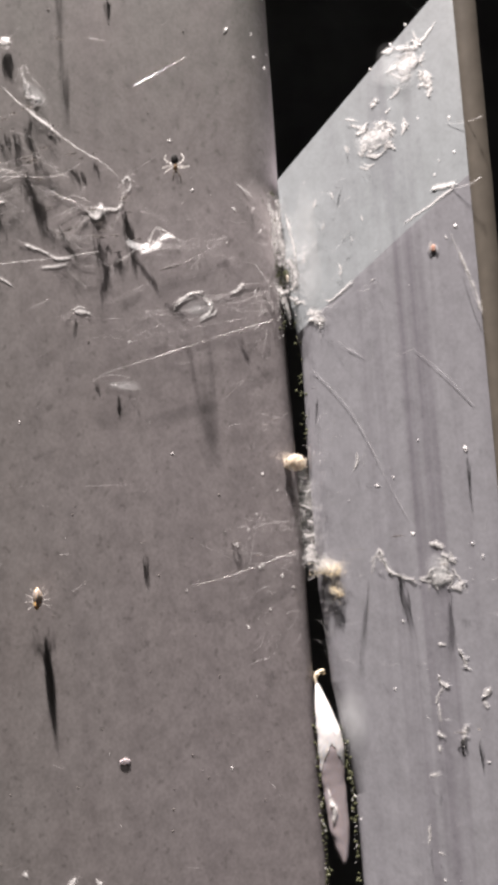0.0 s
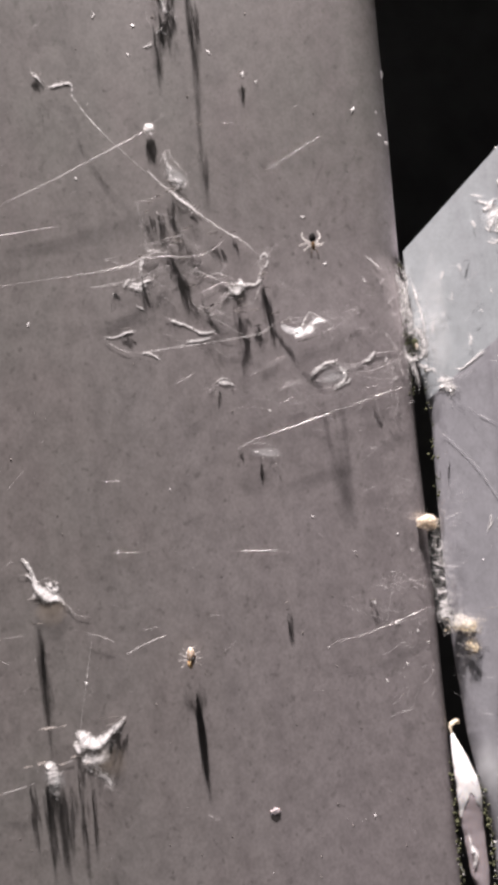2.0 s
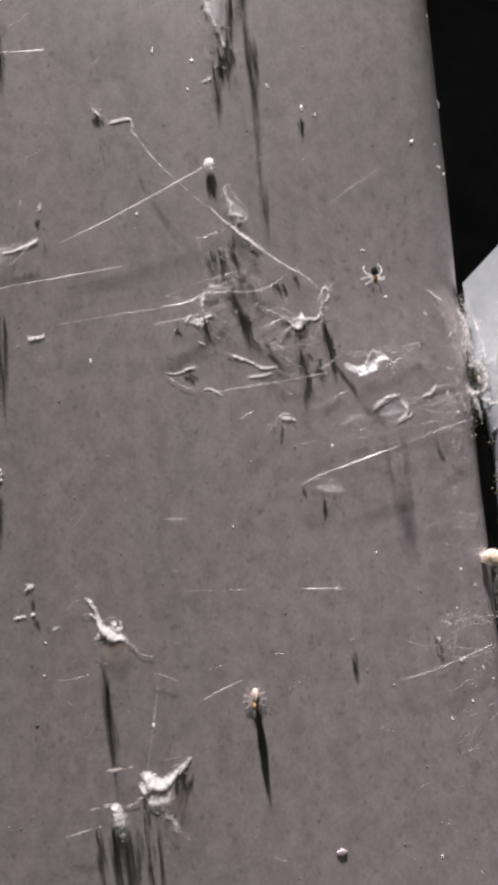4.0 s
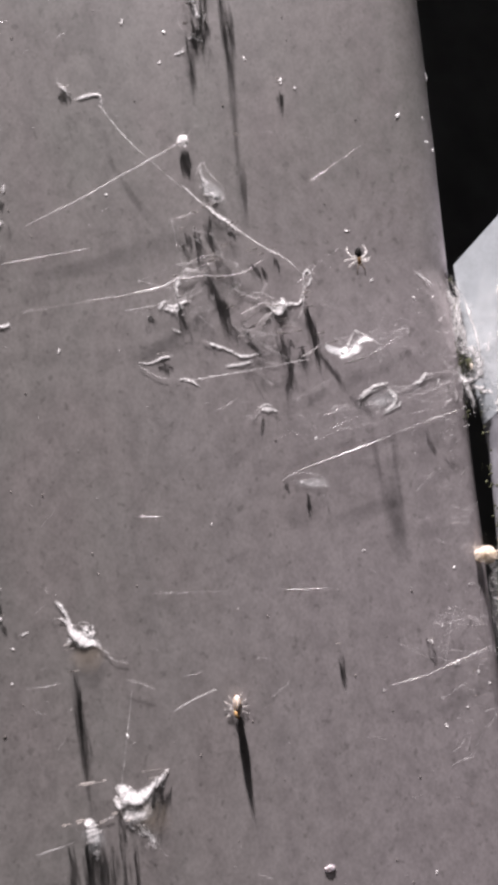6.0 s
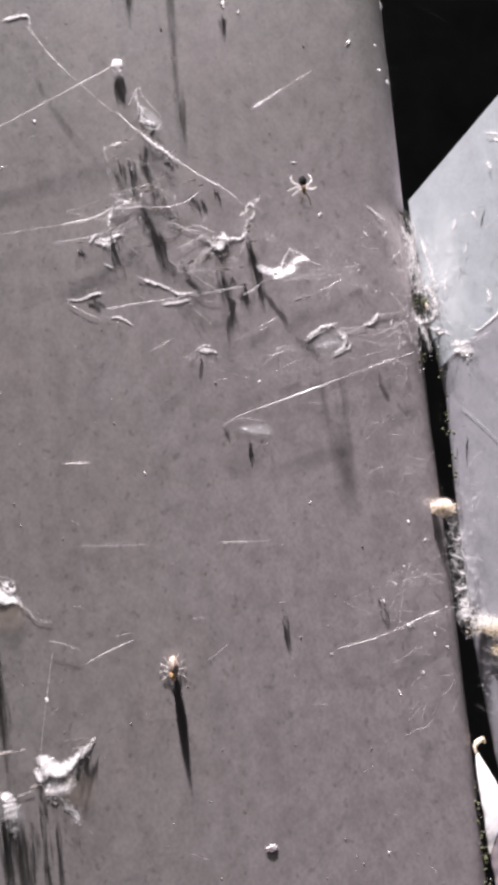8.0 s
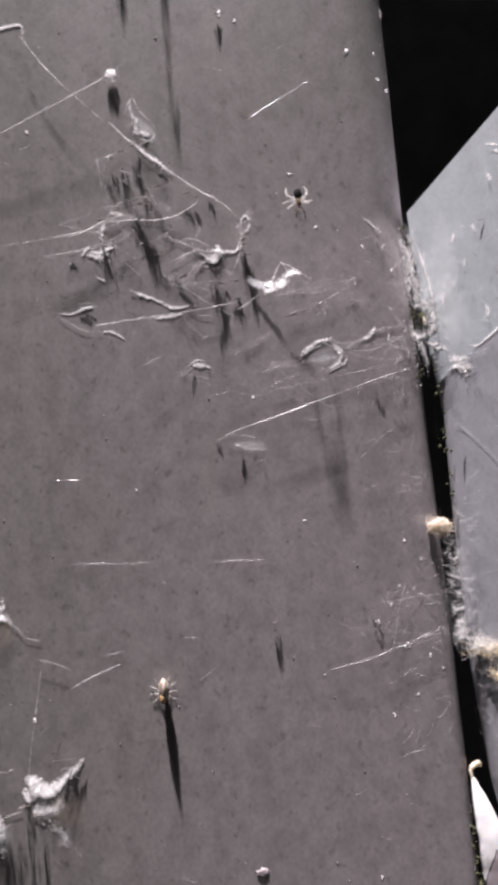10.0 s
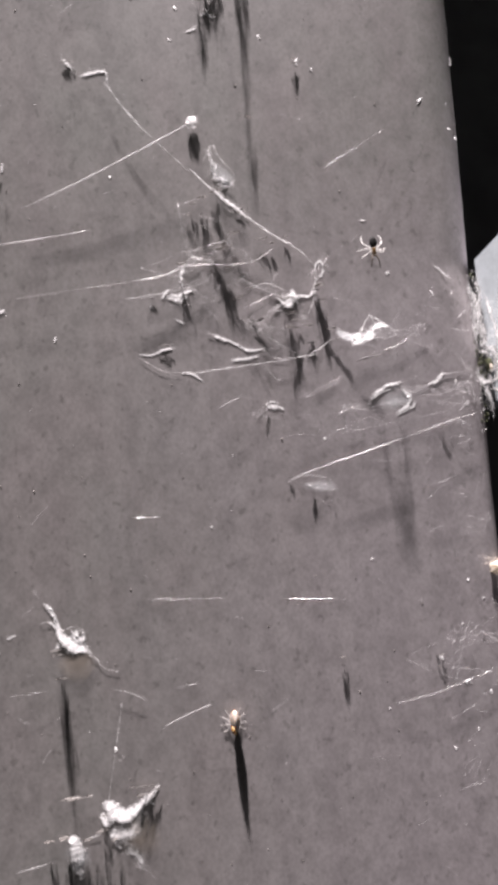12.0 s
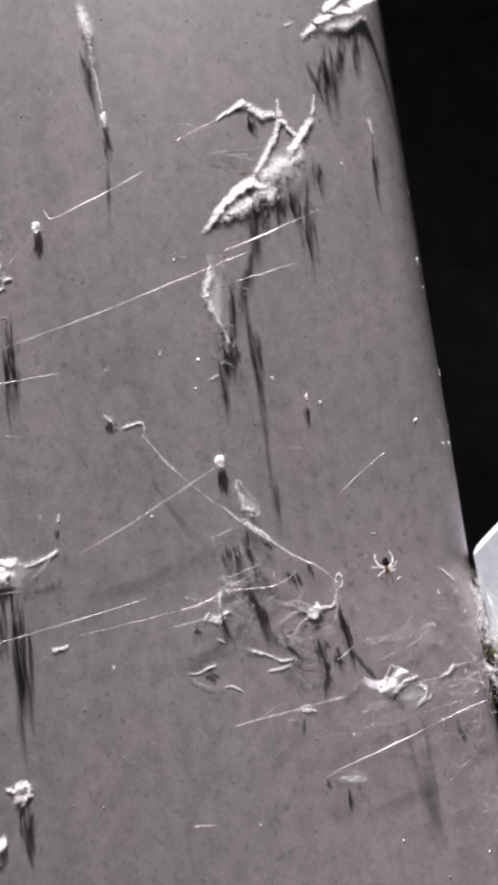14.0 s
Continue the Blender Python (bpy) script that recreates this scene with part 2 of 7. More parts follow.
def on_panel(u, z, h=0.0):
    """A place on the corner board, u millimetres from its inner edge, h off its face."""
    c, s = math.cos(LEAN), math.sin(LEAN)
    h += fall(u, z)
    return Vector((EDGE + u * c - h * s, -1.018 - u * s - h * c, z))


def linked(name, bm, mat, parent=None, smooth=True):
    """The bmesh, made in millimetres, as one mesh object."""
    bmesh.ops.scale(bm, vec=(0.001,) * 3, verts=bm.verts)
    bmesh.ops.recalc_face_normals(bm, faces=bm.faces)
    me = bpy.data.meshes.new(name)
    bm.to_mesh(me)
    bm.free()
    me.materials.append(mat)
    if smooth:
        for p in me.polygons:
            p.use_smooth = True
    ob = new(name, me)
    if parent:
        ob.parent = parent
    return ob


def part(name, bm, mat, parent, label="", smooth=True):
    return tagged(linked(name, bm, mat, parent, smooth), label)


def spline(pts, n):
    """n places along a smooth curve through pts."""
    if len(pts) == 2:
        return [pts[0].lerp(pts[1], i / (n - 1)) for i in range(n)]
    p = [pts[0] * 2 - pts[1], *pts, pts[-1] * 2 - pts[-2]]
    out = []
    for i in range(n):
        f = i / (n - 1) * (len(pts) - 1)
        k = min(int(f), len(pts) - 2)
        t = f - k
        a, b, c, d = p[k : k + 4]
        out.append(0.5 * (2 * b + (c - a) * t + (2 * a - 5 * b + 4 * c - d) * t * t + (3 * b - a - 3 * c + d) * t ** 3))
    return out


def tube(bm, path, radii, sides=6):
    """A round closed tube along path; radii is one number for each place."""
    rings = []
    for i, p in enumerate(path):
        way = (path[min(i + 1, len(path) - 1)] - path[max(i - 1, 0)]).normalized()
        side = way.cross(Vector((0.13, 1, 0.07))).normalized()
        up = side.cross(way)
        rings.append([bm.verts.new(p + (side * math.cos(2 * math.pi * j / sides) + up * math.sin(2 * math.pi * j / sides)) * radii[i]) for j in range(sides)])
    for a, b in zip(rings, rings[1:]):
        for j in range(sides):
            bm.faces.new((a[j], a[(j + 1) % sides], b[(j + 1) % sides], b[j]))
    bm.faces.new(rings[0][::-1])
    bm.faces.new(rings[-1])


def lump(bm, centre, size, rough=0.35, detail=2, seed=0.0):
    """A crumpled ball; size is the three half-axes."""
    made = bmesh.ops.create_icosphere(bm, subdivisions=detail, radius=1)["verts"]
    for v in made:
        k = 1 + rough * noise.noise(v.co * 1.7 + Vector((seed, seed * 2.3, 5.1))) * 1.6
        v.co = Vector((v.co.x * size[0], v.co.y * size[1], v.co.z * size[2])) * k + centre


def turned(v, rng):
    return Vector((rng.gauss(0, 1), rng.gauss(0, 1), rng.gauss(0, 1))) * v


count = [0]


def rng_next():
    count[0] += 1
    return random.Random(count[0] * 7919)


def thread(where, pts, r, label="thin taut strand of spider silk off the painted board", rough=0.0, group="silk strands", mat=None):
    """One strand through the given places (across, up, off the face)."""
    rng = rng_next()
    places = [where(*p) for p in pts]
    r *= 0.76 if r < 0.06 else 0.9
    far = sum((a - b).length for a, b in zip(places, places[1:]))
    n = max(6, int(far / 1.2))
    line = spline(places, n)
    bm = bmesh.new()
    ph = rng.uniform(0, 90)
    # Thick and thin along its length, with a finer fibre wound loosely about it and a few beads of dust.
    radii = []
    for i in range(n):
        slow, fast = noise.noise(Vector((i * 0.11, ph, 0))), noise.noise(Vector((i * 0.6, ph, 5)))
        radii.append(r * max(0.3, 0.85 + 0.75 * slow + 0.45 * fast) * (0.3 if i in (0, n - 1) else 1))
    line = [p + turned(rough, rng) for p in line]
    tube(bm, line, radii)
    wide = 0.05 + 0.9 * r
    for k in range(2 if r > 0.028 else 0):
        i0 = rng.randrange(0, max(1, n // 2))
        i1 = min(n, i0 + max(5, int(n * rng.uniform(0.25, 0.6))))
        side = [line[i] + Vector((noise.noise(Vector((i * 0.3, ph, 20 + k))), 0.3 * noise.noise(Vector((i * 0.3, ph, 30 + k))), noise.noise(Vector((i * 0.3, ph, 40 + k))))) * wide * 2.4 for i in range(i0, i1)]
        tube(bm, side, [r * 0.4] * len(side), 4)
    for k in range(int(far / 7) if r > 0.02 else 0):
        lump(bm, line[rng.randrange(n)], [r * rng.uniform(1.3, 2.4) for _ in range(3)], 0.3, 1, rng.uniform(0, 9))
    return tagged(linked("silk_strand", bm, mat or STRAND), label, "cobweb strand", group)


def sheet(bm, grid, thick):
    """A closed thin sheet over a grid of places, thick millimetres through."""
    rows, cols = len(grid), len(grid[0])
    rim = bm.verts.layers.float.get("rim") or bm.verts.layers.float.new("rim")
    skins = []
    for side in (0.5, -0.5):
        skin = []
        for r in range(rows):
            line = []
            for c in range(cols):
                a = grid[min(r + 1, rows - 1)][c] - grid[max(r - 1, 0)][c]
                d = grid[r][min(c + 1, cols - 1)] - grid[r][max(c - 1, 0)]
                v = bm.verts.new(grid[r][c] + a.cross(d).normalized() * thick * side)
                v[rim] = min(1.0, 6 * min(r, rows - 1 - r) / rows, 2.3 * min(c, cols - 1 - c) / (cols - 1))
                line.append(v)
            skin.append(line)
        skins.append(skin)
    up, down = skins
    for r in range(rows - 1):
        for c in range(cols - 1):
            bm.faces.new((up[r][c], up[r][c + 1], up[r + 1][c + 1], up[r + 1][c]))
            bm.faces.new((down[r][c], down[r + 1][c], down[r + 1][c + 1], down[r][c + 1]))
    for r in range(rows - 1):
        for c in (0, cols - 1):
            bm.faces.new((up[r][c], up[r + 1][c], down[r + 1][c], down[r][c]))
    for c in range(cols - 1):
        for r in (0, rows - 1):
            bm.faces.new((up[r][c], up[r][c + 1], down[r][c + 1], down[r][c]))


def axes_of(where):
    """The foot of a face's plane, the way off it and the way across it."""
    low = where(0, -100, 0)
    return low + Vector((0, 0, 100)), (where(0, -100, 1) - low).normalized(), (where(1, -100, 0) - low).normalized()


def tuft(where, pts, width, fibres, label, clots=2, r=0.036, depth=0.45, mat=None, name="cobweb_tuft", slope=0.14, spread=1.3, fuzz=None, crumple=0.015):
    """Torn web along the places: ropes that follow them, wisps that fly off, and ragged scraps of sheet."""
    rng = rng_next()
    mat = mat or SILK
    zero, away, across = axes_of(where)
    slope *= (0.4 if where is on_panel else 1.0) * min(1.0, 0.35 + 0.65 * max(0.0, width - 0.4))
    places = [where(*p) for p in pts]
    spine = spline(places, 30) if len(places) > 1 else [places[0]] * 30
    floor = min(0.05, *(q[2] for q in pts)) if len(pts) > 1 else 0.05

    def height(p):
        d = p - zero
        return d.dot(away) - (fall(d.dot(across), p.z) if where is on_panel else 0.0)

    def kept(p):
        off = height(p)
        return p if off > floor else p + away * (floor - off)

    def kept_low(p):
        off = height(p)
        return p if off > 0.015 else p + away * (0.015 - off)

    def flat(a, b, c):
        return across * a + Vector((0, 0, b)) + away * c

    bm = bmesh.new()
    coarse = mat is HUSK
    # Strands that follow the spine.
    for _ in range(max(2, int(fibres * 0.06))):
        i0 = rng.randrange(0, 25)
        i1 = min(29, i0 + rng.randrange(5, 20))
        a, ph = rng.uniform(0.2, 1.0) * width, rng.uniform(0, 9)
        line = [kept(spine[i] + flat(a * noise.noise(Vector((i * 0.15, ph, 0))) * 1.6, a * noise.noise(Vector((i * 0.15, ph, 7))) * 1.6, 0.35 + 0.4 * noise.noise(Vector((i * 0.2, ph, 3))))) for i in range(i0, i1)]
        big = r * rng.uniform(0.4, 1.0)
        tube(bm, line, [big * max(0.25, 0.5 + 1.2 * noise.noise(Vector((k * 0.55, ph, 1)))) for k in range(len(line))], 5)
    # Wisps that fly off.
    for _ in range(int(fibres * (fuzz or (0.7 if where is on_board else 0.35)))):
        base = spine[rng.randrange(30)] + flat(rng.gauss(0, width * 0.35), rng.gauss(0, width * 0.35), rng.uniform(0.1, 0.8))
        turn, far = rng.choice((0, math.pi)) + rng.gauss(0, 0.9), width * rng.uniform(0.3, 1.6)
        way = flat(math.cos(turn) * far, math.sin(turn) * far, rng.gauss(0, depth * 0.3) * far)
        bend, curl = (flat(rng.gauss(0, 0.25) * far, rng.gauss(0, 0.25) * far, 0) for _ in range(2))
        line = [kept(q) for q in spline([base, base + way * 0.33 + bend, base + way * 0.66 + curl, base + way], 8)]
        thin = r * (0.5 if coarse else rng.uniform(0.6, 1.0) if fuzz else rng.uniform(0.2, 0.5))
        tube(bm, line, [thin * (1 - 0.6 * k / 7) for k in range(8)], 4)
    # Grains of dust caught in it.
    for _ in range(min(10, int(fibres * 0.1))):
        p = spine[rng.randrange(30)] + flat(rng.gauss(0, width * 0.4), rng.gauss(0, width * 0.4), rng.uniform(0.05, 0.5))
        lump(bm, kept(p), [rng.uniform(0.05, 0.13) * min(1.0, 0.5 + width * 0.4) for _ in range(3)], 0.4, 1, rng.uniform(0, 9))
    ob = tagged(linked(name, bm, mat), label, "cobweb", "cobweb tufts")
    for k in range(min(clots, 3)):
        cb = bmesh.new()
        ph = rng.uniform(0, 90)
        steps = max(18, min(70, int(sum((a - c).length for a, c in zip(spine, spine[1:])) / 0.2)))
        cut = (0.0, 1.0) if k == 0 else sorted((rng.uniform(0, 0.4), rng.uniform(0.5, 1.0)))
        grid = []
        for i in range(steps):
            f = i / (steps - 1)
            at = (cut[0] + (cut[1] - cut[0]) * f) * 29
            p = spine[int(at)].lerp(spine[min(29, int(at) + 1)], at - int(at))
            if len(pts) == 1:
                p = p + across * (f - 0.5) * width
            lead = spine[min(29, int(at) + 2)] - spine[max(0, int(at) - 2)]
            lead = lead - away * lead.dot(away)
            lead = lead.normalized() if lead.length > 1e-4 else across
            side = lead.cross(away).normalized()
            side = -side if side.z > 0.05 else side
            p = p - away * (height(p) - max(min(floor, 0.02), 0.02) - 0.012 * k)
            ends = 0.12 + 0.88 * min(1, 4 * f, 4 * (1 - f))

            def finger(q):
                n1 = noise.noise(Vector((f * steps * 0.08, ph, q)))
                n2 = noise.noise(Vector((f * steps * 0.27, ph + 3, q)))
                n3 = noise.noise(Vector((f * steps * 0.8, ph + 6, q)))
                return width * spread * ends * max(0.05, 0.5 + 0.65 * n1 + 0.4 * n2 + 0.05 * n3)

            up, down = finger(0.0), finger(5.0)
            row = []
            for m in range(11):
                g = m / 10
                d = -up + (up + down) * g
                fold = noise.noise(Vector((f * steps * 0.22, g * 3.5, ph))) + 0.5 * noise.noise(Vector((f * steps * 0.5, g * 7, ph)))
                slip = lead * 0.45 * width * noise.noise(Vector((g * 2.4, ph, f * steps * 0.12)))
                q = p + side * d + slip
                if where is on_panel:
                    q -= away * (height(q) - height(p))
                row.append(q + away * (crumple * (0.5 + fold) * min(1.0, width) + max(0.0, slope * (d + 0.45 * width * spread))))
            grid.append([kept_low(q) for q in row])
        sheet(cb, grid, 0.012)
        part("scrap", cb, FLAKE if mat is SILK else mat, ob)
    return ob


def wad(where, runs, rays, label, thin=(), name="cobweb_wad", group="cobweb wads"):
    """Packed web: crumpled ragged strips, each (places, widths), with strands, each (places, radius), drawn out of them."""
    rng = rng_next()
    across = axes_of(where)[2]
    rise = 0.16 if where is on_board else 0.075
    ob = None
    for kind, strips in (("scrap", runs), ("torn_sheet", thin)):
        for places, widths in strips:
            ph = rng.uniform(0, 90)
            flat = spline([Vector((x, z, 0)) for x, z in places], 120)
            long = sum((a - b).length for a, b in zip(flat, flat[1:]))
            n = max(14, min(80, int(long / 0.16)))
            grid = []
            for i in range(n):
                f = i / (n - 1)
                k = min(119, int(f * 119))
                p = flat[k]
                way = (flat[min(119, k + 3)] - flat[max(0, k - 3)]).normalized()
                side = Vector((way.y, -way.x, 0))
                side = -side if side.y > 0.05 else side
                m = f * long
                w = float(np.interp(f * (len(widths) - 1), range(len(widths)), widths))
                ends = min(1.0, 0.15 + 3.5 * min(f, 1 - f) * long / max(0.6, w))

                def torn(q):
                    return w / 2 * ends * max(0.12, 1 + 0.55 * noise.noise(Vector((m * 0.45, ph, q))) + (0.6 * noise.noise(Vector((m * 1.3, ph + 3, q))) + 0.45 * noise.noise(Vector((m * 3.4, ph + 7, q)))) * min(1.0, 1.3 / w))

                up, down = torn(0.0), torn(9.0)
                row = []
                for j in range(11):
                    d = -up + (up + down) * j / 10
                    q = p + side * d + way * 0.2 * min(w, 1.2) * noise.noise(Vector((j * 0.35, ph, m * 0.7)))
                    h = 0.03 + rise * min(1.0, 0.3 + 0.35 * w) * w * (j / 10) * (0.5 if kind == "torn_sheet" else 1.0)
                    h += 0.013 * min(w, 1.5) * (noise.noise(Vector((q.x * 0.9, q.y * 0.9, ph))) + 0.3 * noise.noise(Vector((q.x * 2.2, q.y * 2.2, ph))))
                    row.append(where(q.x, q.y, max(0.02, h)))
                grid.append(row)
            bm = bmesh.new()
            sheet(bm, grid, 0.012)
            rim = bm.verts.layers.float["rim"]
            for v in bm.verts:
                v[rim] = min(1.0, v[rim] * (1.35 if where is on_board else 1.1))
            mat = PULP if kind == "scrap" and max(widths) > 1.3 else FLAKE
            if ob is None:
                ob = tagged(linked(name, bm, mat), label, "cobweb", group)
            else:
                part(kind, bm, mat, ob)
            if kind == "scrap" and max(widths) > 1.0:
                # Loose ends that stand out of its rim.
                fray = bmesh.new()
                for _ in range(int(3 + long * 1.6)):
                    k = rng.randrange(120)
                    w = float(np.interp(k / 119 * (len(widths) - 1), range(len(widths)), widths))
                    a, far = rng.uniform(0, 2 * math.pi), w * rng.uniform(0.35, 0.95)
                    ends = [flat[k] + Vector((math.cos(a), math.sin(a), 0)) * far * q + Vector((rng.gauss(0, 0.12), rng.gauss(0, 0.12), 0)) * (q > 0) for q in (0.0, 0.5, 1.0)]
                    line = spline([where(q.x, q.y, 0.1) for q in ends], 8)
                    tube(fray, line, [rng.uniform(0.03, 0.07) * (1 - 0.08 * j) for j in range(8)], 4)
                part("fray", fray, SILK, ob)
    for places, r in rays:
        bm = bmesh.new()
        ph = rng.uniform(0, 90)
        line = spline([where(x, z, 0.15) for x, z in places], 22)
        line = [p + across * 0.12 * noise.noise(Vector((k * 0.35, ph, 0))) + Vector((0, 0, 0.12 * noise.noise(Vector((k * 0.35, ph, 5))))) for k, p in enumerate(line)]
        tube(bm, line, [0.65 * r * (1 - 0.55 * k / 21) * max(0.3, 0.9 + 0.9 * noise.noise(Vector((k * 0.5, ph, 8)))) for k in range(22)], 5)
        part("strand", bm, SILK, ob)
    return ob


def lace(where, centre, wide, tall, count, label, seed, more=(), rays=()):
    """A lacy patch: short torn strips that cross one another, packed towards the middle, over a thin film."""
    rng = random.Random(seed)
    runs = list(more)
    for _ in range(count):
        x, z = centre[0] + rng.gauss(0, wide / 4.5), centre[1] + rng.gauss(0, tall / 4.5)
        a, far = rng.uniform(0, math.pi), rng.uniform(0.9, 2.1)
        c, d, bow = math.cos(a) * far, math.sin(a) * far, rng.uniform(-0.3, 0.3)
        runs.append(([(x - c, z - d), (x - d * bow, z + c * bow), (x + c, z + d)], (0.2, rng.choice((0.6, 0.9, 1.4, 1.6)), 0.25)))
    return wad(where, runs, rays, label, [([(centre[0] - wide * 0.3, centre[1]), centre, (centre[0] + wide * 0.3, centre[1])], (tall * 0.3, tall * 0.6, tall * 0.3))])


def tangle(where, middle, size, strands, label, seed, r=0.013):
    """Fine cross-threads strung every way between knots of one patch of web, with beads where they meet."""
    rng = random.Random(seed)
    nodes = []
    for _ in range(max(8, strands // 3)):
        nodes.append((middle[0] + rng.gauss(0, size[0] / 2.6), middle[1] + rng.gauss(0, size[1] / 2.6), rng.uniform(0.15, 1.3)))
    bm = bmesh.new()
    for _ in range(strands):
        a = rng.choice(nodes)
        near = sorted(nodes, key=lambda q: (q[0] - a[0]) ** 2 + ((q[1] - a[1]) * 1.5) ** 2)[1:7]
        b = rng.choice(near)
        mid = [(p + q) / 2 for p, q in zip(a, b)]
        mid[1] -= abs(rng.gauss(0, 0.06)) * abs(b[0] - a[0])
        line = spline([where(*a), where(*mid), where(*b)], 12)
        ph, thick = rng.uniform(0, 90), r * rng.choice((0.6, 0.8, 1.0, 1.0, 1.7))
        tube(bm, line, [thick * max(0.3, 0.8 + 1.1 * noise.noise(Vector((k * 0.4, ph, 0)))) for k in range(12)], 4)
    for q in nodes:
        if rng.random() < 0.6:
            lump(bm, where(*q), [rng.uniform(0.05, 0.15) for _ in range(3)], 0.4, 1, rng.uniform(0, 9))
    return tagged(linked("cobweb_tangle", bm, SILK), label, "cobweb", "fine web tangles")


def fleck(where, place, size, label="small white fleck stuck on the painted board", mat=None, lean=0.0, name="dust_fleck", solid=False):
    """One small scrap, ragged and tipped to the light; size is (across, up, thick). solid: a rounded lump instead."""
    rng = rng_next()
    bm = bmesh.new()
    if solid:
        lump(bm, Vector(), (size[0] / 2, size[2] / 2, size[1] / 2), 0.3, 3, rng.uniform(0, 90))
        for v in bm.verts:
            v.co *= 1 + 0.22 * noise.noise(v.co * 2.6) + 0.12 * noise.noise(v.co * 6)
    else:
        n, tip = rng.randint(5, 8), math.tan(radians(rng.uniform(0.3, 2)))
        rim = []
        for k in range(n):
            a = 2 * math.pi * (k + rng.uniform(-0.3, 0.3)) / n
            q = rng.uniform(0.25, 1.2)
            rim.append((q * math.cos(a) * size[0] / 2, q * math.sin(a) * size[1] / 2))
        lay = [[bm.verts.new((x, -tip * (size[1] / 2 - z) - t, z)) for x, z in rim] for t in (0.0, 0.01)]
        bm.faces.new(lay[0])
        bm.faces.new(lay[1][::-1])
        for k in range(n):
            bm.faces.new((lay[0][k], lay[0][(k + 1) % n], lay[1][(k + 1) % n], lay[1][k]))
    bmesh.ops.rotate(bm, matrix=Matrix.Rotation(radians(lean), 3, "Y"), verts=bm.verts)
    if where is on_panel:
        bmesh.ops.rotate(bm, matrix=Matrix.Rotation(-LEAN, 3, "Z"), verts=bm.verts)
    c = where(*place)
    for v in bm.verts:
        v.co += c
    return tagged(linked(name, bm, mat or SPECK), label, "fleck", "flecks on the boards")


def veil(where, centre, wide, tall, lean=0.0, label="thin hazy veil of spider silk on the painted board", mat=None, h=0.05, tilt=0.05):
    """A thin film that lies on a face and fades out all round."""
    rng = rng_next()
    ph = rng.uniform(0, 90)
    bm = bmesh.new()
    c, d = math.cos(radians(lean)), math.sin(radians(lean))
    grid = []
    for i in range(15):
        row = []
        for j in range(15):
            f, e = i / 7 - 1, j / 7 - 1
            f, e = f * math.sqrt(1 - e * e / 2), e * math.sqrt(1 - f * f / 2)
            k = 1 + 0.35 * noise.noise(Vector((f * 1.6, e * 1.6, ph)))
            u, v = f * k * wide / 2, e * k * tall / 2
            row.append(where(centre[0] + u * c - v * d, centre[1] + u * d + v * c, h + tilt * (1 - e) * min(tall, 12) / 2 + 0.04 + 0.04 * noise.noise(Vector((f * 3, e * 3, ph + 9)))))
        grid.append(row)
    sheet(bm, grid, 0.01)
    rim = bm.verts.layers.float["rim"]
    bm.verts.ensure_lookup_table()
    for n in range(450):
        i, j = (n % 225) // 15, n % 15
        f, e = i / 7 - 1, j / 7 - 1
        r2 = f * f * (1 - e * e / 2) + e * e * (1 - f * f / 2)
        bm.verts[n][rim] = max(0.0, 1 - r2) ** 1.8
    return tagged(linked("silk_veil", bm, mat or VEIL), label, "cobweb", "silk veils")


def ribbon(bm, pts, widths, seed, fold=0.15):
    """A crumpled strip through the places, each with its width; it lies across the view."""
    line = spline([Vector(p) for p in pts], 24)
    grid = []
    for i, p in enumerate(line):
        way = line[min(i + 1, 23)] - line[max(i - 1, 0)]
        side = Vector((-way.z, 0, way.x)).normalized()
        w = float(np.interp(i / 23 * (len(pts) - 1), range(len(pts)), widths)) * (1 + 0.35 * noise.noise(Vector((i * 0.45, seed, 0))))
        grid.append([p + side * w * (j / 4 - 1) / 2 + Vector((0, fold * noise.noise(Vector((i * 0.3, j * 0.6, seed))) + 0.5 * side.z * w * (j / 4 - 1) / 2, 0)) for j in range(9)])
    sheet(bm, grid, 0.02)


def shadow_spur(where, foot, tip, width, label="added ragged blade standing off the board to cast a shadow streak"):
    """An added blade that casts a shadow streak: ragged, as wide as given, square off the face from its foot to its
    tip.
    """
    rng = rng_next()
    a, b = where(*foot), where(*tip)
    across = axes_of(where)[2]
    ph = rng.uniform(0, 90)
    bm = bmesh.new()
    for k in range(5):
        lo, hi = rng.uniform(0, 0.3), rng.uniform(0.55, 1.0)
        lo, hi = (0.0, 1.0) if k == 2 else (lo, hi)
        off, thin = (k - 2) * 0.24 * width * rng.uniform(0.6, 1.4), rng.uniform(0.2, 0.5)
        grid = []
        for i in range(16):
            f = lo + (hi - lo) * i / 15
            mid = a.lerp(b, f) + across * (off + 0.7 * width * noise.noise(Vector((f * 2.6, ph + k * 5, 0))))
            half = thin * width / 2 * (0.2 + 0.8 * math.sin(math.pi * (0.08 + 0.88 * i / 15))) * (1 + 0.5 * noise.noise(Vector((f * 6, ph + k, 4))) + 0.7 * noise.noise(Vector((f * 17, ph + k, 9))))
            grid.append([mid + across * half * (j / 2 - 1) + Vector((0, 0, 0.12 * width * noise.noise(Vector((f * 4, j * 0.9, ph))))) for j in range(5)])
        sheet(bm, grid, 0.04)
    return tagged(linked("shadow_blade", bm, CASTER), label, "cobweb", "silk shelves")


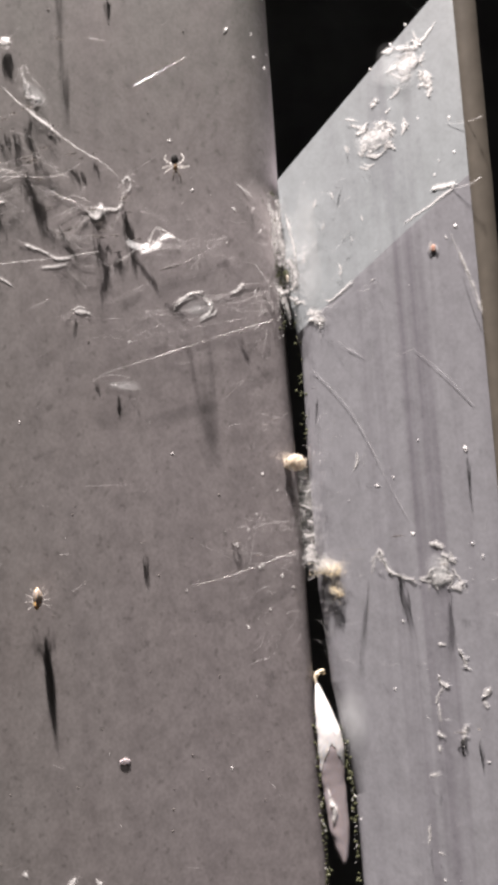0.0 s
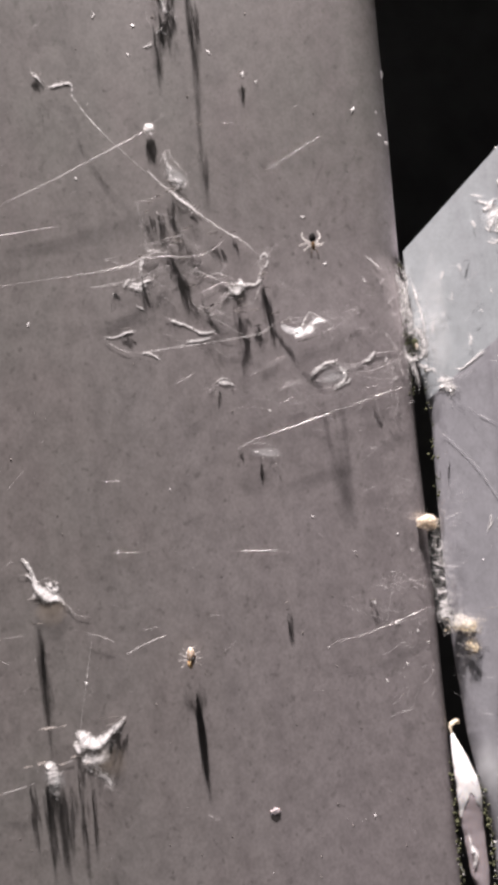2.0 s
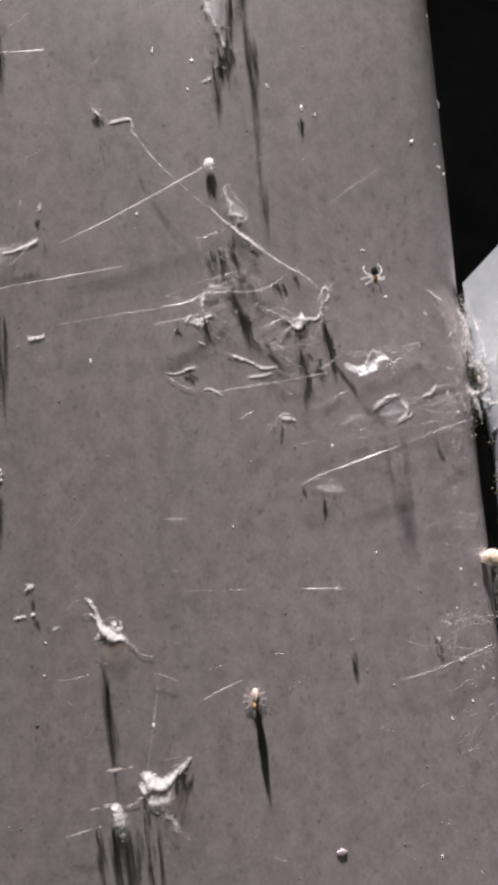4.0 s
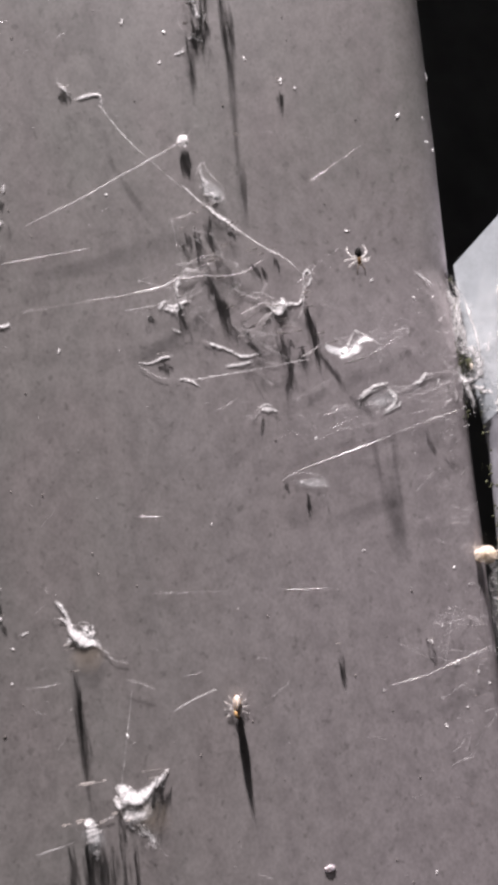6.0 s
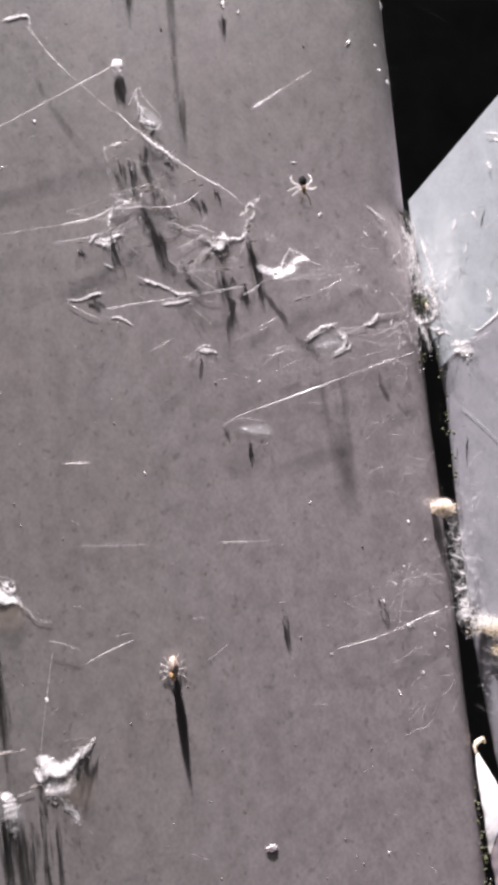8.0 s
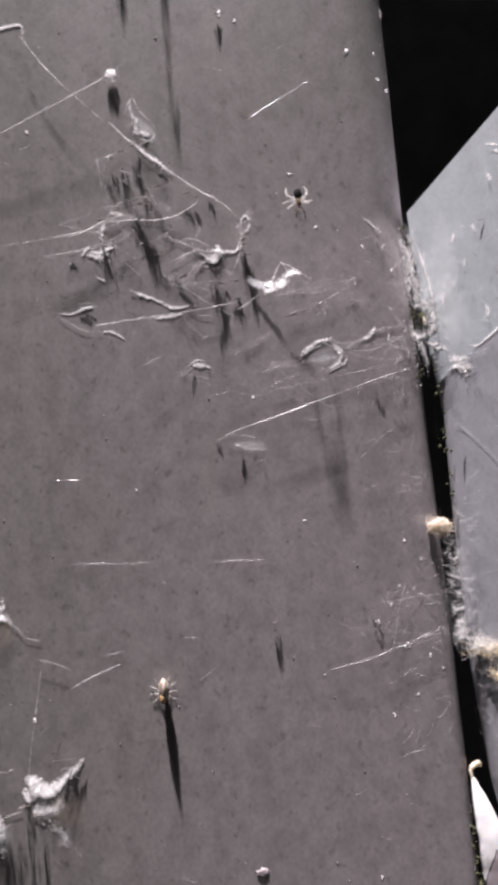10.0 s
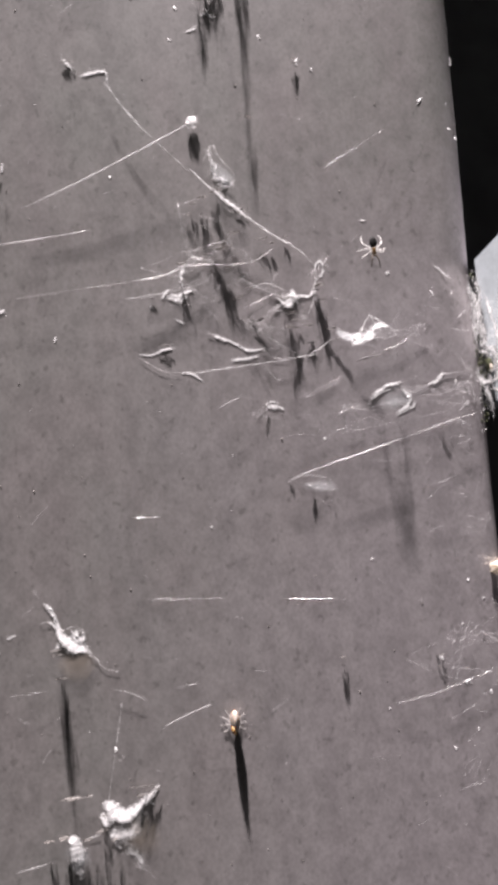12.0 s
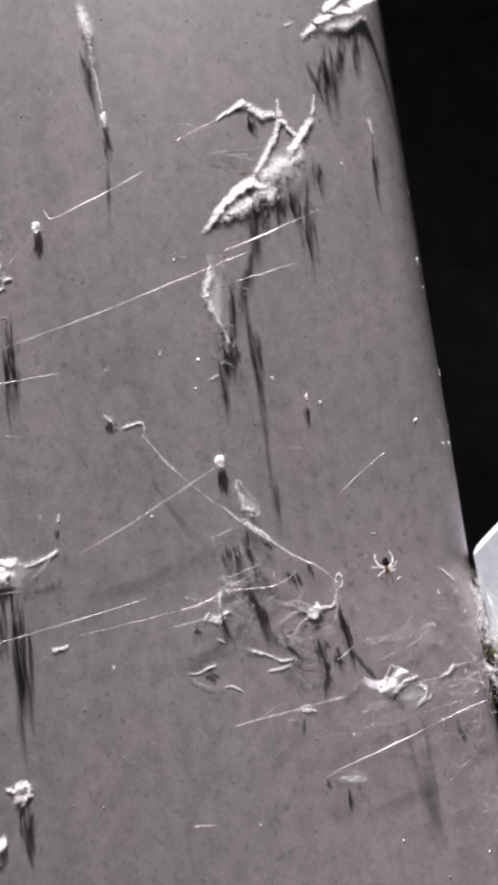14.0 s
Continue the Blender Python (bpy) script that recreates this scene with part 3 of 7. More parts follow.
# ---- boards ----
def edge_round(z):
    """The radius and the outermost place of the wall board's worn edge at that height."""
    return float(np.interp(z, (-22, -4), (3.4, 11.0))), EDGE + float(np.interp(z, (-22, -4, 20, 140), (0.8, 2.9, 3.2, 4.2)))


def edge_depth(x, z):
    """How far the worn edge has fallen back from the wall board's face."""
    r, side = edge_round(z)
    k = min(1.0, max(0.0, (x - side + r) / r))
    return r * (1 - math.sqrt(1 - k * k))


def wall_board():
    """The flat board, 28 mm thick, its right-hand arris worn round."""
    bm = bmesh.new()
    back, left = 28.0, -230.0

    def rim_at(z):
        # Worn round beside the open dark, nearly square where it meets the corner board.
        r, side = edge_round(z)
        arc = [(side - r + r * math.sin(a), r * (1 - math.cos(a))) for a in (radians(90 * i / 16) for i in range(17))]
        return [(left, 0.0), *arc, (side, back), (left, back)]

    rings = []
    for z in [*range(-330, -30, 6), *range(-30, 0, 2), *range(0, 271, 6)]:
        rim = rim_at(z)
        rings.append([bm.verts.new((x + (0.16 * noise.noise(Vector((z * 0.07, x, 0))) if x > 10 else 0), y, z)) for x, y in rim])
    n = len(rim)
    for a, b in zip(rings, rings[1:]):
        for j in range(n):
            bm.faces.new((a[j], a[(j + 1) % n], b[(j + 1) % n], b[j]))
    bm.faces.new(rings[0][::-1])
    bm.faces.new(rings[-1])
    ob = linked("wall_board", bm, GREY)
    for p in ob.data.polygons:
        p.use_smooth = abs(p.normal.z) < 0.5 and p.normal.y < 0.05
    return tagged(ob, "flat grey painted board with a worn rounded edge, webbed and dusty", "board", kind="structure")


wall_board()

def corner_board():
    """The board that turns towards the eye: sawn aslant above, with a long shallow bevel, and a bare outer edge."""
    inner = [(-330, 7.0), (-160, 6.6), (-131, 6.4), (-122, 5.3), (-113, 3.5), (-100, 2.1), (-80, 2.0), (-60, 2.1), (-45, 2.5), (-40, 2.3), (-36.9, 1.9), (-20, 0.7), (-2.2, 0.0)]
    outer = 39.1
    base = tagged(new("corner_board"), "pale weathered painted board sawn aslant at its upper end", "board", kind="structure")
    bm = bmesh.new()

    # Columns across, rows up; the inner column follows the worn edge.
    across = [0, 0.008, 0.018, 0.03, 0.044, 0.06, 0.08] + [0.1 + 0.06 * k for k in range(16)]
    cols = len(across) - 1
    rows = []
    levels = [("low", k / 14) for k in range(15)] + [("high", k / 6) for k in range(1, 7)]
    for where, f in levels:
        row = []
        for i in range(cols + 1):
            g = across[i]
            zl = -330 + (crease(outer * g + 1.9 * (1 - g)) + 330) * (1 - (1 - f) ** 2) if where == "low" else None
            z = zl if where == "low" else crease(outer * g + 1.9 * (1 - g)) * (1 - f) + sawn(outer * g) * f
            zs, us = zip(*inner)
            u0 = float(np.interp(z, zs, us))
            u = u0 + (outer - u0) * g
            worn = max(0.0, 1 - (u - u0) / 3.6) * float(np.interp(z, (-38, -30), (1, 0)))
            row.append(bm.verts.new(on_panel(u, z, -2.3 * (1 - math.sqrt(1 - worn * worn)))))
        rows.append(row)
    back = [[bm.verts.new(v.co + Vector((math.sin(LEAN), math.cos(LEAN), 0)) * 18) for v in row] for row in rows]
    for grid, flip in ((rows, False), (back, True)):
        for a, b in zip(grid, grid[1:]):
            for j in range(cols):
                q = (a[j], a[j + 1], b[j + 1], b[j])
                bm.faces.new(q[::-1] if flip else q)
    for a, b, c, d in zip(rows, rows[1:], back, back[1:]):
        bm.faces.new((a[0], b[0], d[0], c[0]))
        bm.faces.new((a[-1], c[-1], d[-1], b[-1]))
    for row, brow in ((rows[0], back[0]), (rows[-1], back[-1])):
        for j in range(cols):
            bm.faces.new((row[j], row[j + 1], brow[j + 1], brow[j]))
    face = linked("painted_face", bm, WHITE, base, smooth=False)
    face.data.materials.append(BEVEL)
    for p in face.data.polygons:
        c = p.center * 1000
        u = (c.x - EDGE) / math.cos(LEAN)
        if c.z > crease(u) + 0.5 and p.normal.y < -0.3:
            p.material_index = 1
    tagged(face, "weathered pale paint with rain streaks")

    bm = bmesh.new()
    prof = [(outer + 0.05, -0.15), (outer + 2.0, -0.5), (outer + 4.1, -1.1), (outer + 4.4, -18), (outer + 0.05, -18)]
    rings = []
    for z in range(-330, 61, 6):
        wob = 0.18 * noise.noise(Vector((z * 0.11, 3, 1)))
        rings.append([bm.verts.new(on_panel(u + (wob if i in (1, 2) else 0), min(z, sawn(u) - 2) if z >= 30 else z, h - fall(u, z))) for i, (u, h) in enumerate(prof)])
        if z >= 30:
            break
    for a, b in zip(rings, rings[1:]):
        for j in range(5):
            bm.faces.new((a[j], a[(j + 1) % 5], b[(j + 1) % 5], b[j]))
    bm.faces.new(rings[0][::-1])
    bm.faces.new(rings[-1])
    part("bare_edge", bm, BARE, base, "bare tan wood edge")


corner_board()


def backing_slabs():
    """Black slabs added behind the boards to keep the opening dark: back, side and top."""
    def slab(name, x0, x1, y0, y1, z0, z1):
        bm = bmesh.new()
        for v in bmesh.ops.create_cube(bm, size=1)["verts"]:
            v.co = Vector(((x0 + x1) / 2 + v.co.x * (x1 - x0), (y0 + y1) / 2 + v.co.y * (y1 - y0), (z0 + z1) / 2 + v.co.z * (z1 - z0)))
        tagged(linked(name, bm, SLAB_BLACK, smooth=False), "added black slab that keeps the opening behind the boards dark", "wall", kind="structure")

    slab("slab_back", -230, 420, 230, 250, -330, 300)
    slab("slab_side", 400, 420, -40, 229, -330, 300)
    # Added above the opening to block the lamp.
    slab("lamp_block", -230, 420, 30, 250, 301, 320)


backing_slabs()


# ---- long strands on the wall board ----
thread(on_board, [(-49.09, 35.19, 1.15), (-43.71, 27.18, 1.45), (-34.15, 16.76, 1.65)], 0.066, "slack strand of silk running to a white knot", mat=SILK)
thread(on_board, [(-34.1, 17.35, 1.65), (-29.3, 12.31, 1.75), (-24.4, 7.96, 1.55), (-18.36, 3.21, 1.55), (-14.98, 1.25, 1.45), (-10.93, -2.87, 1.25)], 0.109, "thick dusty rope of spider silk", rough=0.1, mat=SILK)
thread(on_board, [(-33.02, 26.32, 2.15), (-39.41, 23.18, 1.95), (-53.69, 16.37, 1.55), (-66.52, 10.98, 1.15)], 0.075)
thread(on_board, [(-93.0, -4.3, 15.6), (-80.0, -2.6, 15.3), (-70.3, -1.3, 15.0), (-60.4, 0.0, 14.5), (-52.0, 1.2, 14.0)], 0.048, "long taut strand of silk stretched well off the board")
thread(on_board, [(-68.85, -6.07, 1.05), (-57.58, -5.07, 1.25), (-46.19, -4.03, 1.35)], 0.021)
thread(on_board, [(-46.42, -4.02, 1.35), (-42.14, -3.38, 1.35), (-38.28, -2.46, 1.25), (-32.63, 0.03, 1.05)], 0.062)
thread(on_board, [(-37.98, -1.73, 1.05), (-32.2, -1.49, 1.35), (-26.44, -1.92, 1.55), (-22.27, -1.02, 1.55), (-18.49, 1.38, 1.35)], 0.052, "curved strand of silk in the tangle")
thread(on_board, [(-37.5, -24.9, 16.5), (-31.2, -24.4, 16.4), (-26.0, -24.0, 16.3), (-21.4, -23.6, 16.2), (-15.0, -22.9, 16.6)], 0.06, "fuzzy strand of silk stretched well off the board", mat=SILK, rough=0.04)
thread(on_board, [(-26.2, -10.48, 1.05), (-22.35, -8.92, 1.25), (-18.96, -7.54, 1.35)], 0.042)
thread(on_board, [(-29.95, -2.71, 0.95), (-24.99, -5.69, 1.25), (-19.29, -7.28, 1.35)], 0.031)
thread(on_board, [(-16.53, -9.35, 1.35), (-20.15, -10.7, 1.15), (-22.09, -13.2, 0.85)], 0.037, mat=SILK)
thread(on_board, [(-8.04, -7.78, 1.15), (-5.21, -9.73, 1.05), (-2.29, -11.08, 0.85), (-0.25, -12.97, 0.65)], 0.031)
thread(on_board, [(-10.02, -3.5, 1.15), (-3.14, -6.36, 1.25), (-0.18, -7.68, 0.95)], 0.016)
thread(on_board, [(-10.89, -2.4, 1.25), (-6.23, 0.25, 1.75), (-1.54, 2.59, 2.85)], 0.016)
thread(on_board, [(-20.17, -44.5, 0.95), (-16.1, -42.67, 1.25), (-6.52, -40.18, 1.45), (2.01, -37.91, 1.45), (10.71, -35.5, 1.35), (18.9, -33.59, 1.15)], 0.057, "long bright strand of silk reaching to the gap")
thread(on_board, [(-2.9, -35.05, 0.95), (4.96, -33.96, 1.05), (13.64, -32.79, 0.85)], 0.026)
thread(on_board, [(-48.2, -63.5, 2.2), (-40.3, -64.2, 2.2), (-32.9, -64.8, 2.2)], 0.018, "straight level strand of silk close to the board", mat=GLINT)
thread(on_board, [(-23.0, -65.6, 3.2), (-18.0, -65.85, 4.6), (-12.9, -66.0, 6.1)], 0.034, "straight strand of silk leading off the board", mat=GLINT)
thread(on_board, [(-44.95, -79.58, 22.35), (-41.57, -78.16, 22.35), (-37.52, -76.89, 22.35)], 0.052, "short thick strand of dusty silk", mat=SILK)
thread(on_board, [(-53.2, -80.8, 5.0), (-54.8, -88.7, 5.0), (-56.2, -95.0, 4.4), (-57.4, -101.0, 2.5)], 0.05, "upright strand of silk with a bead of dust", mat=SILK)
thread(on_board, [(-74.2, -78.93, 0.75), (-70.74, -78.97, 0.85), (-66.62, -78.54, 0.65)], 0.031)
thread(on_board, [(-8.6, 15.5, 2.9), (-2.0, 19.9, 1.6), (5.6, 24.6, 0.6)], 0.026, "straight strand of silk rising off the board", mat=GLINT)
thread(on_board, [(-74.4, -110.0, 0.7), (-70.1, -109.2, 0.9), (-67.1, -108.7, 0.8)], 0.045, "short bright strand of silk leading to a white clot", mat=SILK)
thread(on_board, [(-16.48, -28.61, 0.75), (-12.96, -27.07, 0.95), (-6.16, -24.16, 0.75)], 0.031)
thread(on_board, [(-11.07, -32.51, 0.75), (-4.04, -30.39, 0.85)], 0.021)
thread(on_board, [(-3.45, -87.79, 0.75), (5.85, -86.29, 0.95), (20.67, -82.09, 0.85)], 0.031)
thread(on_board, [(-49.5, -48.45, 2.0), (-44.2, -48.95, 2.0)], 0.042, "short straight bright strand of silk", mat=GLINT)
thread(on_board, [(-32.46, -89.18, 1.25), (-29.17, -88.55, 0.95), (-20.84, -86.86, 0.65)], 0.0025, "fine strand of silk by the pale spider")
thread(on_board, [(-55.27, -79.6, 0.4), (-52.08, -80.7, 0.45), (-49.24, -82.2, 0.4)], 0.034, mat=SILK)
thread(on_board, [(-64.2, 87.6, 4.0), (-62.5, 85.6, 4.2), (-57.2, 87.6, 4.2), (-49.3, 90.7, 4.2), (-41.0, 94.6, 4.0)], 0.11, "thick bright strand of silk with a hooked end")
thread(on_board, [(-80.0, 53.2, 12.5), (-71.7, 55.9, 12.5), (-55.8, 59.9, 12.5), (-35.3, 65.8, 12.5), (-20.0, 70.4, 12.0)], 0.055, "long thin strand of silk stretched well off the board")
thread(on_board, [(-92.0, 48.4, 6.6), (-77.1, 49.5, 6.2), (-64.5, 50.4, 5.6)], 0.055)
thread(on_board, [(-27.0, 70.4, 12.3), (-19.6, 72.6, 12.3), (-12.0, 75.1, 12.3), (-3.6, 77.9, 12.3)], 0.066, "short bright strand of silk stretched off the board")
thread(on_board, [(-25.1, 65.7, 6.4), (-17.2, 67.1, 6.4), (-9.6, 68.6, 6.2)], 0.05)
thread(on_board, [(-34.31, 102.3, 0.75), (-21.62, 107.44, 1.05), (-14.87, 110.55, 1.35)], 0.042)
thread(on_board, [(-10.46, -2.9, 1.25), (-8.62, -9.54, 9.35), (-7.87, -18.75, 16.95)], 0.0025, "fine strand of silk holding the hanging clump", mat=SILK)
thread(on_board, [(-4.63, -19.43, 17.15), (6.09, -15.03, 9.35), (16.82, -9.45, 0.95)], 0.0025, "fine strand of silk holding the hanging clump")

fleck(on_board, (-54.8, -88.7, 5.0), (0.5, 0.75, 0.4), "bead of white dust on an upright strand", name="dust_bead", solid=True)
thread(on_board, [(-31.4, 19.0, 0.5), (-29.4, 22.4, 0.7), (-28.1, 19.8, 0.8), (-25.5, 16.3, 0.7), (-26.6, 13.9, 0.6), (-29.3, 14.9, 0.5)], 0.065, "bright rim of a crumpled silk film", mat=SILK, rough=0.05)

# ---- knots, tufts and torn web on the wall board ----
fleck(on_board, (-32.88, 27.08, 0.5), (2.2, 2.5, 0.5), "white knot of spider silk standing off the board", name="silk_knot", solid=True)
tuft(on_board, [(-32.98, 26.01, 0.75), (-30.95, 29.03, 0.5), (-29.65, 30.28, 0.3)], 0.5, 10, "small crumpled curl of dusty silk", clots=0)
tuft(on_board, [(-30.05, 22.97, 0.5), (-29.67, 19.3, 0.65), (-28.87, 16.26, 0.65), (-26.95, 15.22, 0.6), (-28.49, 13.67, 0.5)], 1.1, 44, "torn tangle of dusty white cobweb", clots=4)
tuft(on_board, [(-36.11, -0.38, 0.35), (-37.17, -3.28, 0.5), (-36.91, -5.64, 0.5)], 0.8, 23, "small crumpled curl of dusty silk", clots=1)
tuft(on_board, [(-36.34, 10.85, 0.35), (-35.93, 6.05, 0.5), (-35.62, 1.34, 0.4)], 0.9, 20, "small crumpled curl of dusty silk", clots=0, r=0.024)
fleck(on_board, (-11.94, -36.48, 0.03), (0.81, 0.9, 0.05))
fleck(on_board, (-15.6, -45.21, 0.03), (1.36, 0.48, 0.05), lean=20)
tuft(on_board, [(-17.83, -45, 0.1), (-14.73, -45.74, 0.1), (-10.9, -46.44, 0.1)], 0.9, 10, "thin pale shell of papery silk", clots=0, slope=0.02)
thread(on_board, [(-19.63, -44.58, 0.5), (-18.2, -43.54, 0.85), (-15.65, -43.3, 1.05), (-12.82, -43.91, 0.75), (-11.41, -44.52, 0.5)], 0.026, "pale rim of a papery shell", mat=SILK)
tuft(on_board, [(-57.19, 41.01, 0.75), (-56.05, 39.73, 0.6), (-54.72, 38.05, 0.3)], 0.5, 30, "pointed flake of torn silk lifting off the board", clots=4)
tuft(on_board, [(-54.32, 37.22, 0.25), (-51.61, 37.88, 0.35), (-48.94, 38, 0.35), (-48.61, 34.78, 0.3)], 0.5, 27, "small crumpled curl of dusty silk", clots=3)
tuft(on_board, [(-33.09, 45.61, 0.3), (-31.62, 46.22, 0.4), (-30.39, 46.73, 0.3)], 0.4, 13, "small crumpled curl of dusty silk", clots=3)
tuft(on_board, [(-29.95, 49.28, 0.5), (-28.41, 49.31, 0.75), (-26.47, 48.17, 0.5)], 0.5, 20, "torn tangle of dusty white cobweb", clots=3)
tuft(on_board, [(-27.59, 58.79, 0.5), (-27.35, 54.88, 0.8), (-26.3, 53.07, 0.7)], 0.9, 23, "torn tangle of dusty white cobweb", clots=3)
fleck(on_board, (-18.22, 44.45, 0.03), (1.24, 0.96, 0.05), lean=30)
fleck(on_board, (-11.18, 39.23, 0.03), (0.81, 1.68, 0.05))
fleck(on_board, (-8.29, 37.51, 0.03), (0.87, 0.72, 0.05))
fleck(on_board, (13.19, 30.22, 0.03), (0.56, 1.68, 0.05), lean=45)
fleck(on_rim, (22.78, 41.79, 0.05), (0.81, 3.6, 0.05), "long white fleck of dust on the board's rounded edge")
fleck(on_rim, (21.82, 24.16, 0.05), (0.74, 1.32, 0.05))
fleck(on_board, (19.06, 24.1, 0.03), (1.24, 0.42, 0.05), lean=25)
fleck(on_board, (18.76, 29.48, 0), (0.5, 0.6, 0.05))
tuft(on_board, [(-69.36, 20.73, 0.4), (-69.89, 18.54, 0.7)], 0.5, 17, "small crumpled curl of dusty silk", clots=3)
tuft(on_board, [(-68.95, -59.86, 0.2), (-67.42, -61.76, 0.3)], 0.3, 10, "small crumpled curl of dusty silk", clots=0)
tuft(on_board, [(-73.93, -68.75, 0.2), (-72.06, -68.3, 0.2)], 0.4, 10, "small crumpled curl of dusty silk", clots=1)
fleck(on_board, (-75.55, -71.24, 0.03), (0.74, 0.48, 0.05))
fleck(on_board, (-76.22, -77.78, 0.03), (0.56, 0.72, 0.05))
fleck(on_board, (-78.51, -87.63, 0.03), (0.99, 0.96, 0.05), "dark speck of grit on the painted board", mat=DIRT)
fleck(on_board, (-4.65, -60.31, 0.03), (0.99, 0.42, 0.05))
fleck(on_board, (-35.01, -51.63, 0.03), (0.62, 0.6, 0.05))
fleck(on_board, (-61.68, -14.2, 0.03), (0.56, 0.84, 0.05))
fleck(on_board, (-49.42, 17.06, 0.03), (0.99, 0.6, 0.05), lean=-15)
fleck(on_board, (-42.83, 53.71, 0.03), (0.5, 0.96, 0.05))
fleck(on_board, (-34.56, 50.73, 0.03), (0.99, 0.72, 0.05), lean=30)
fleck(on_board, (3.45, -4.72, 0.03), (1.7, 0.6, 0.05), lean=-28)
fleck(on_board, (-0.58, 6.17, 0.03), (1.5, 0.35, 0.05))
fleck(on_board, (7.25, -80.34, 0.03), (0.74, 1.32, 0.05))
fleck(on_board, (12.36, -85.24, 0.03), (0.74, 1.2, 0.05))
tuft(on_board, [(12.85, -3.56, 0.15), (14.42, -4.89, 0.2), (16.46, -6.83, 0.15)], 0.4, 13, "small crumpled curl of dusty silk", clots=1)
fleck(on_board, (-18.63, -121.73, 0.03), (1.18, 0.96, 0.05))
fleck(on_board, (2.81, -125.55, 0.03), (0.62, 0.84, 0.05))
fleck(on_board, (-3.74, -88.66, 0.03), (0.43, 0.42, 0.05))
tuft(on_board, [(-3.32, 129.74, 0.25), (-0.42, 130.52, 0.25)], 0.5, 13, "small crumpled curl of dusty silk", clots=1)
tuft(on_board, [(-50.92, 138.32, 0.9), (-50.03, 134.59, 1), (-48.79, 131.23, 0.6)], 1.4, 57, "matted clump of white cobweb and dust", clots=6)
fleck(on_board, (-48.63, 110.06, 0.3), (1.2, 3.2, 0.5), "white knot of spider silk standing off the board", name="silk_knot", solid=True)
fleck(on_board, (-66.95, 85.71, 0.4), (1.8, 2.2, 0.8), "white knot of spider silk standing off the board", name="silk_knot", solid=True)
thread(on_board, [(-66.75, 84.91, 1.55), (-70.32, 80.84, 1.15), (-74.82, 76.81, 0.95)], 0.033, mat=SILK)
tuft(on_board, [(14.09, 104.73, 0.5), (14.04, 102.17, 0.7), (14.53, 99.66, 0.5)], 0.6, 30, "matted clump of white cobweb and dust", clots=4)
tuft(on_board, [(-29.01, 75.09, 0.4), (-29.06, 70.95, 0.6), (-30.69, 65.73, 0.7), (-28.86, 60.13, 0.8), (-27.75, 54.04, 0.7)], 1.3, 61, "torn tangle of dusty white cobweb", clots=6, r=0.033)
fleck(on_board, (-35.95, 44.3, 0.03), (0.74, 0.54, 0.05))
fleck(on_board, (-43.02, 53.09, 0.03), (0.56, 0.96, 0.05))
fleck(on_board, (5.76, 93.69, 0.03), (0.62, 0.6, 0.05))
fleck(on_board, (-36.93, 74.78, 0.03), (0.62, 0.42, 0.05))
tuft(on_board, [(-57.84, 49.46, 0.15), (-54.44, 51.36, 0.2)], 0.3, 8, "small crumpled curl of dusty silk", clots=0)
tuft(on_board, [(-63.09, 47.56, 0.15), (-60.5, 48.25, 0.15)], 0.3, 8, "small crumpled curl of dusty silk", clots=0)
fleck(on_rim, (21.48, 69, 0.05), (0.62, 2.4, 0.05))
fleck(on_rim, (21.94, 62.32, 0.05), (0.56, 1.8, 0.05))
tuft(on_board, [(-85.66, -34.83, 0.4), (-82.67, -34.88, 0.7), (-81.37, -36.34, 0.5)], 0.7, 34, "matted clump of white cobweb and dust", clots=4)
fleck(on_board, (-61.66, -13.94, 0.03), (0.5, 0.84, 0.05))

# ---- packed clumps, each with its own shape ----
lace(on_board, (-61.9, -70.7), 5.6, 3.4, 11, "long matted clump of white cobweb casting a dark streak", 91,
     [([(-66.9, -63.0), (-65.8, -64.4), (-64.8, -66.6), (-64.3, -68.7), (-63.3, -70.2), (-61.6, -71.2), (-59.8, -72.2), (-59.0, -73.4)], (0.4, 0.9, 0.9, 1.6, 2.3, 2.6, 1.8, 0.5)), ([(-66.2, -66.4), (-65.0, -67.4), (-63.6, -68.6)], (0.4, 1.0, 0.9))],
     [([(-59.2, -73.2), (-57.9, -74.0), (-56.6, -75.8), (-53.9, -76.7)], 0.07), ([(-63.0, -68.0), (-61.7, -67.7), (-59.8, -68.6)], 0.05), ([(-65.6, -66.6), (-66.8, -66.4), (-67.6, -66.8)], 0.05)])
wad(on_board, [([(-58.6, -100.4), (-57.4, -100.3), (-56.4, -101.8), (-54.4, -102.2), (-52.6, -101.6), (-51.0, -100.4), (-49.4, -99.2), (-48.0, -97.6)], (1.2, 1.8, 3.0, 3.0, 1.8, 1.4, 1.3, 0.4)),
               ([(-58.8, -101.6), (-58.2, -103.2), (-56.6, -103.4)], (0.9, 1.8, 1.2)), ([(-50.4, -100.2), (-49.2, -101.2)], (0.8, 0.5)), ([(-56.8, -107.4), (-55.6, -108.4)], (0.6, 0.8))],
    [([(-53.2, -101.0), (-52.0, -99.4), (-51.2, -98.6)], 0.05), ([(-59.4, -105.4), (-60.6, -105.6), (-62.4, -105.8)], 0.06), ([(-55.0, -104.4), (-52.2, -103.4), (-49.8, -102.6)], 0.05)],
    "matted clump of white cobweb with a pointed tip", [([(-57.8, -104.6), (-55.4, -105.4), (-53.0, -104.4), (-50.6, -102.4)], (3.2, 4.6, 4.0, 2.0))])
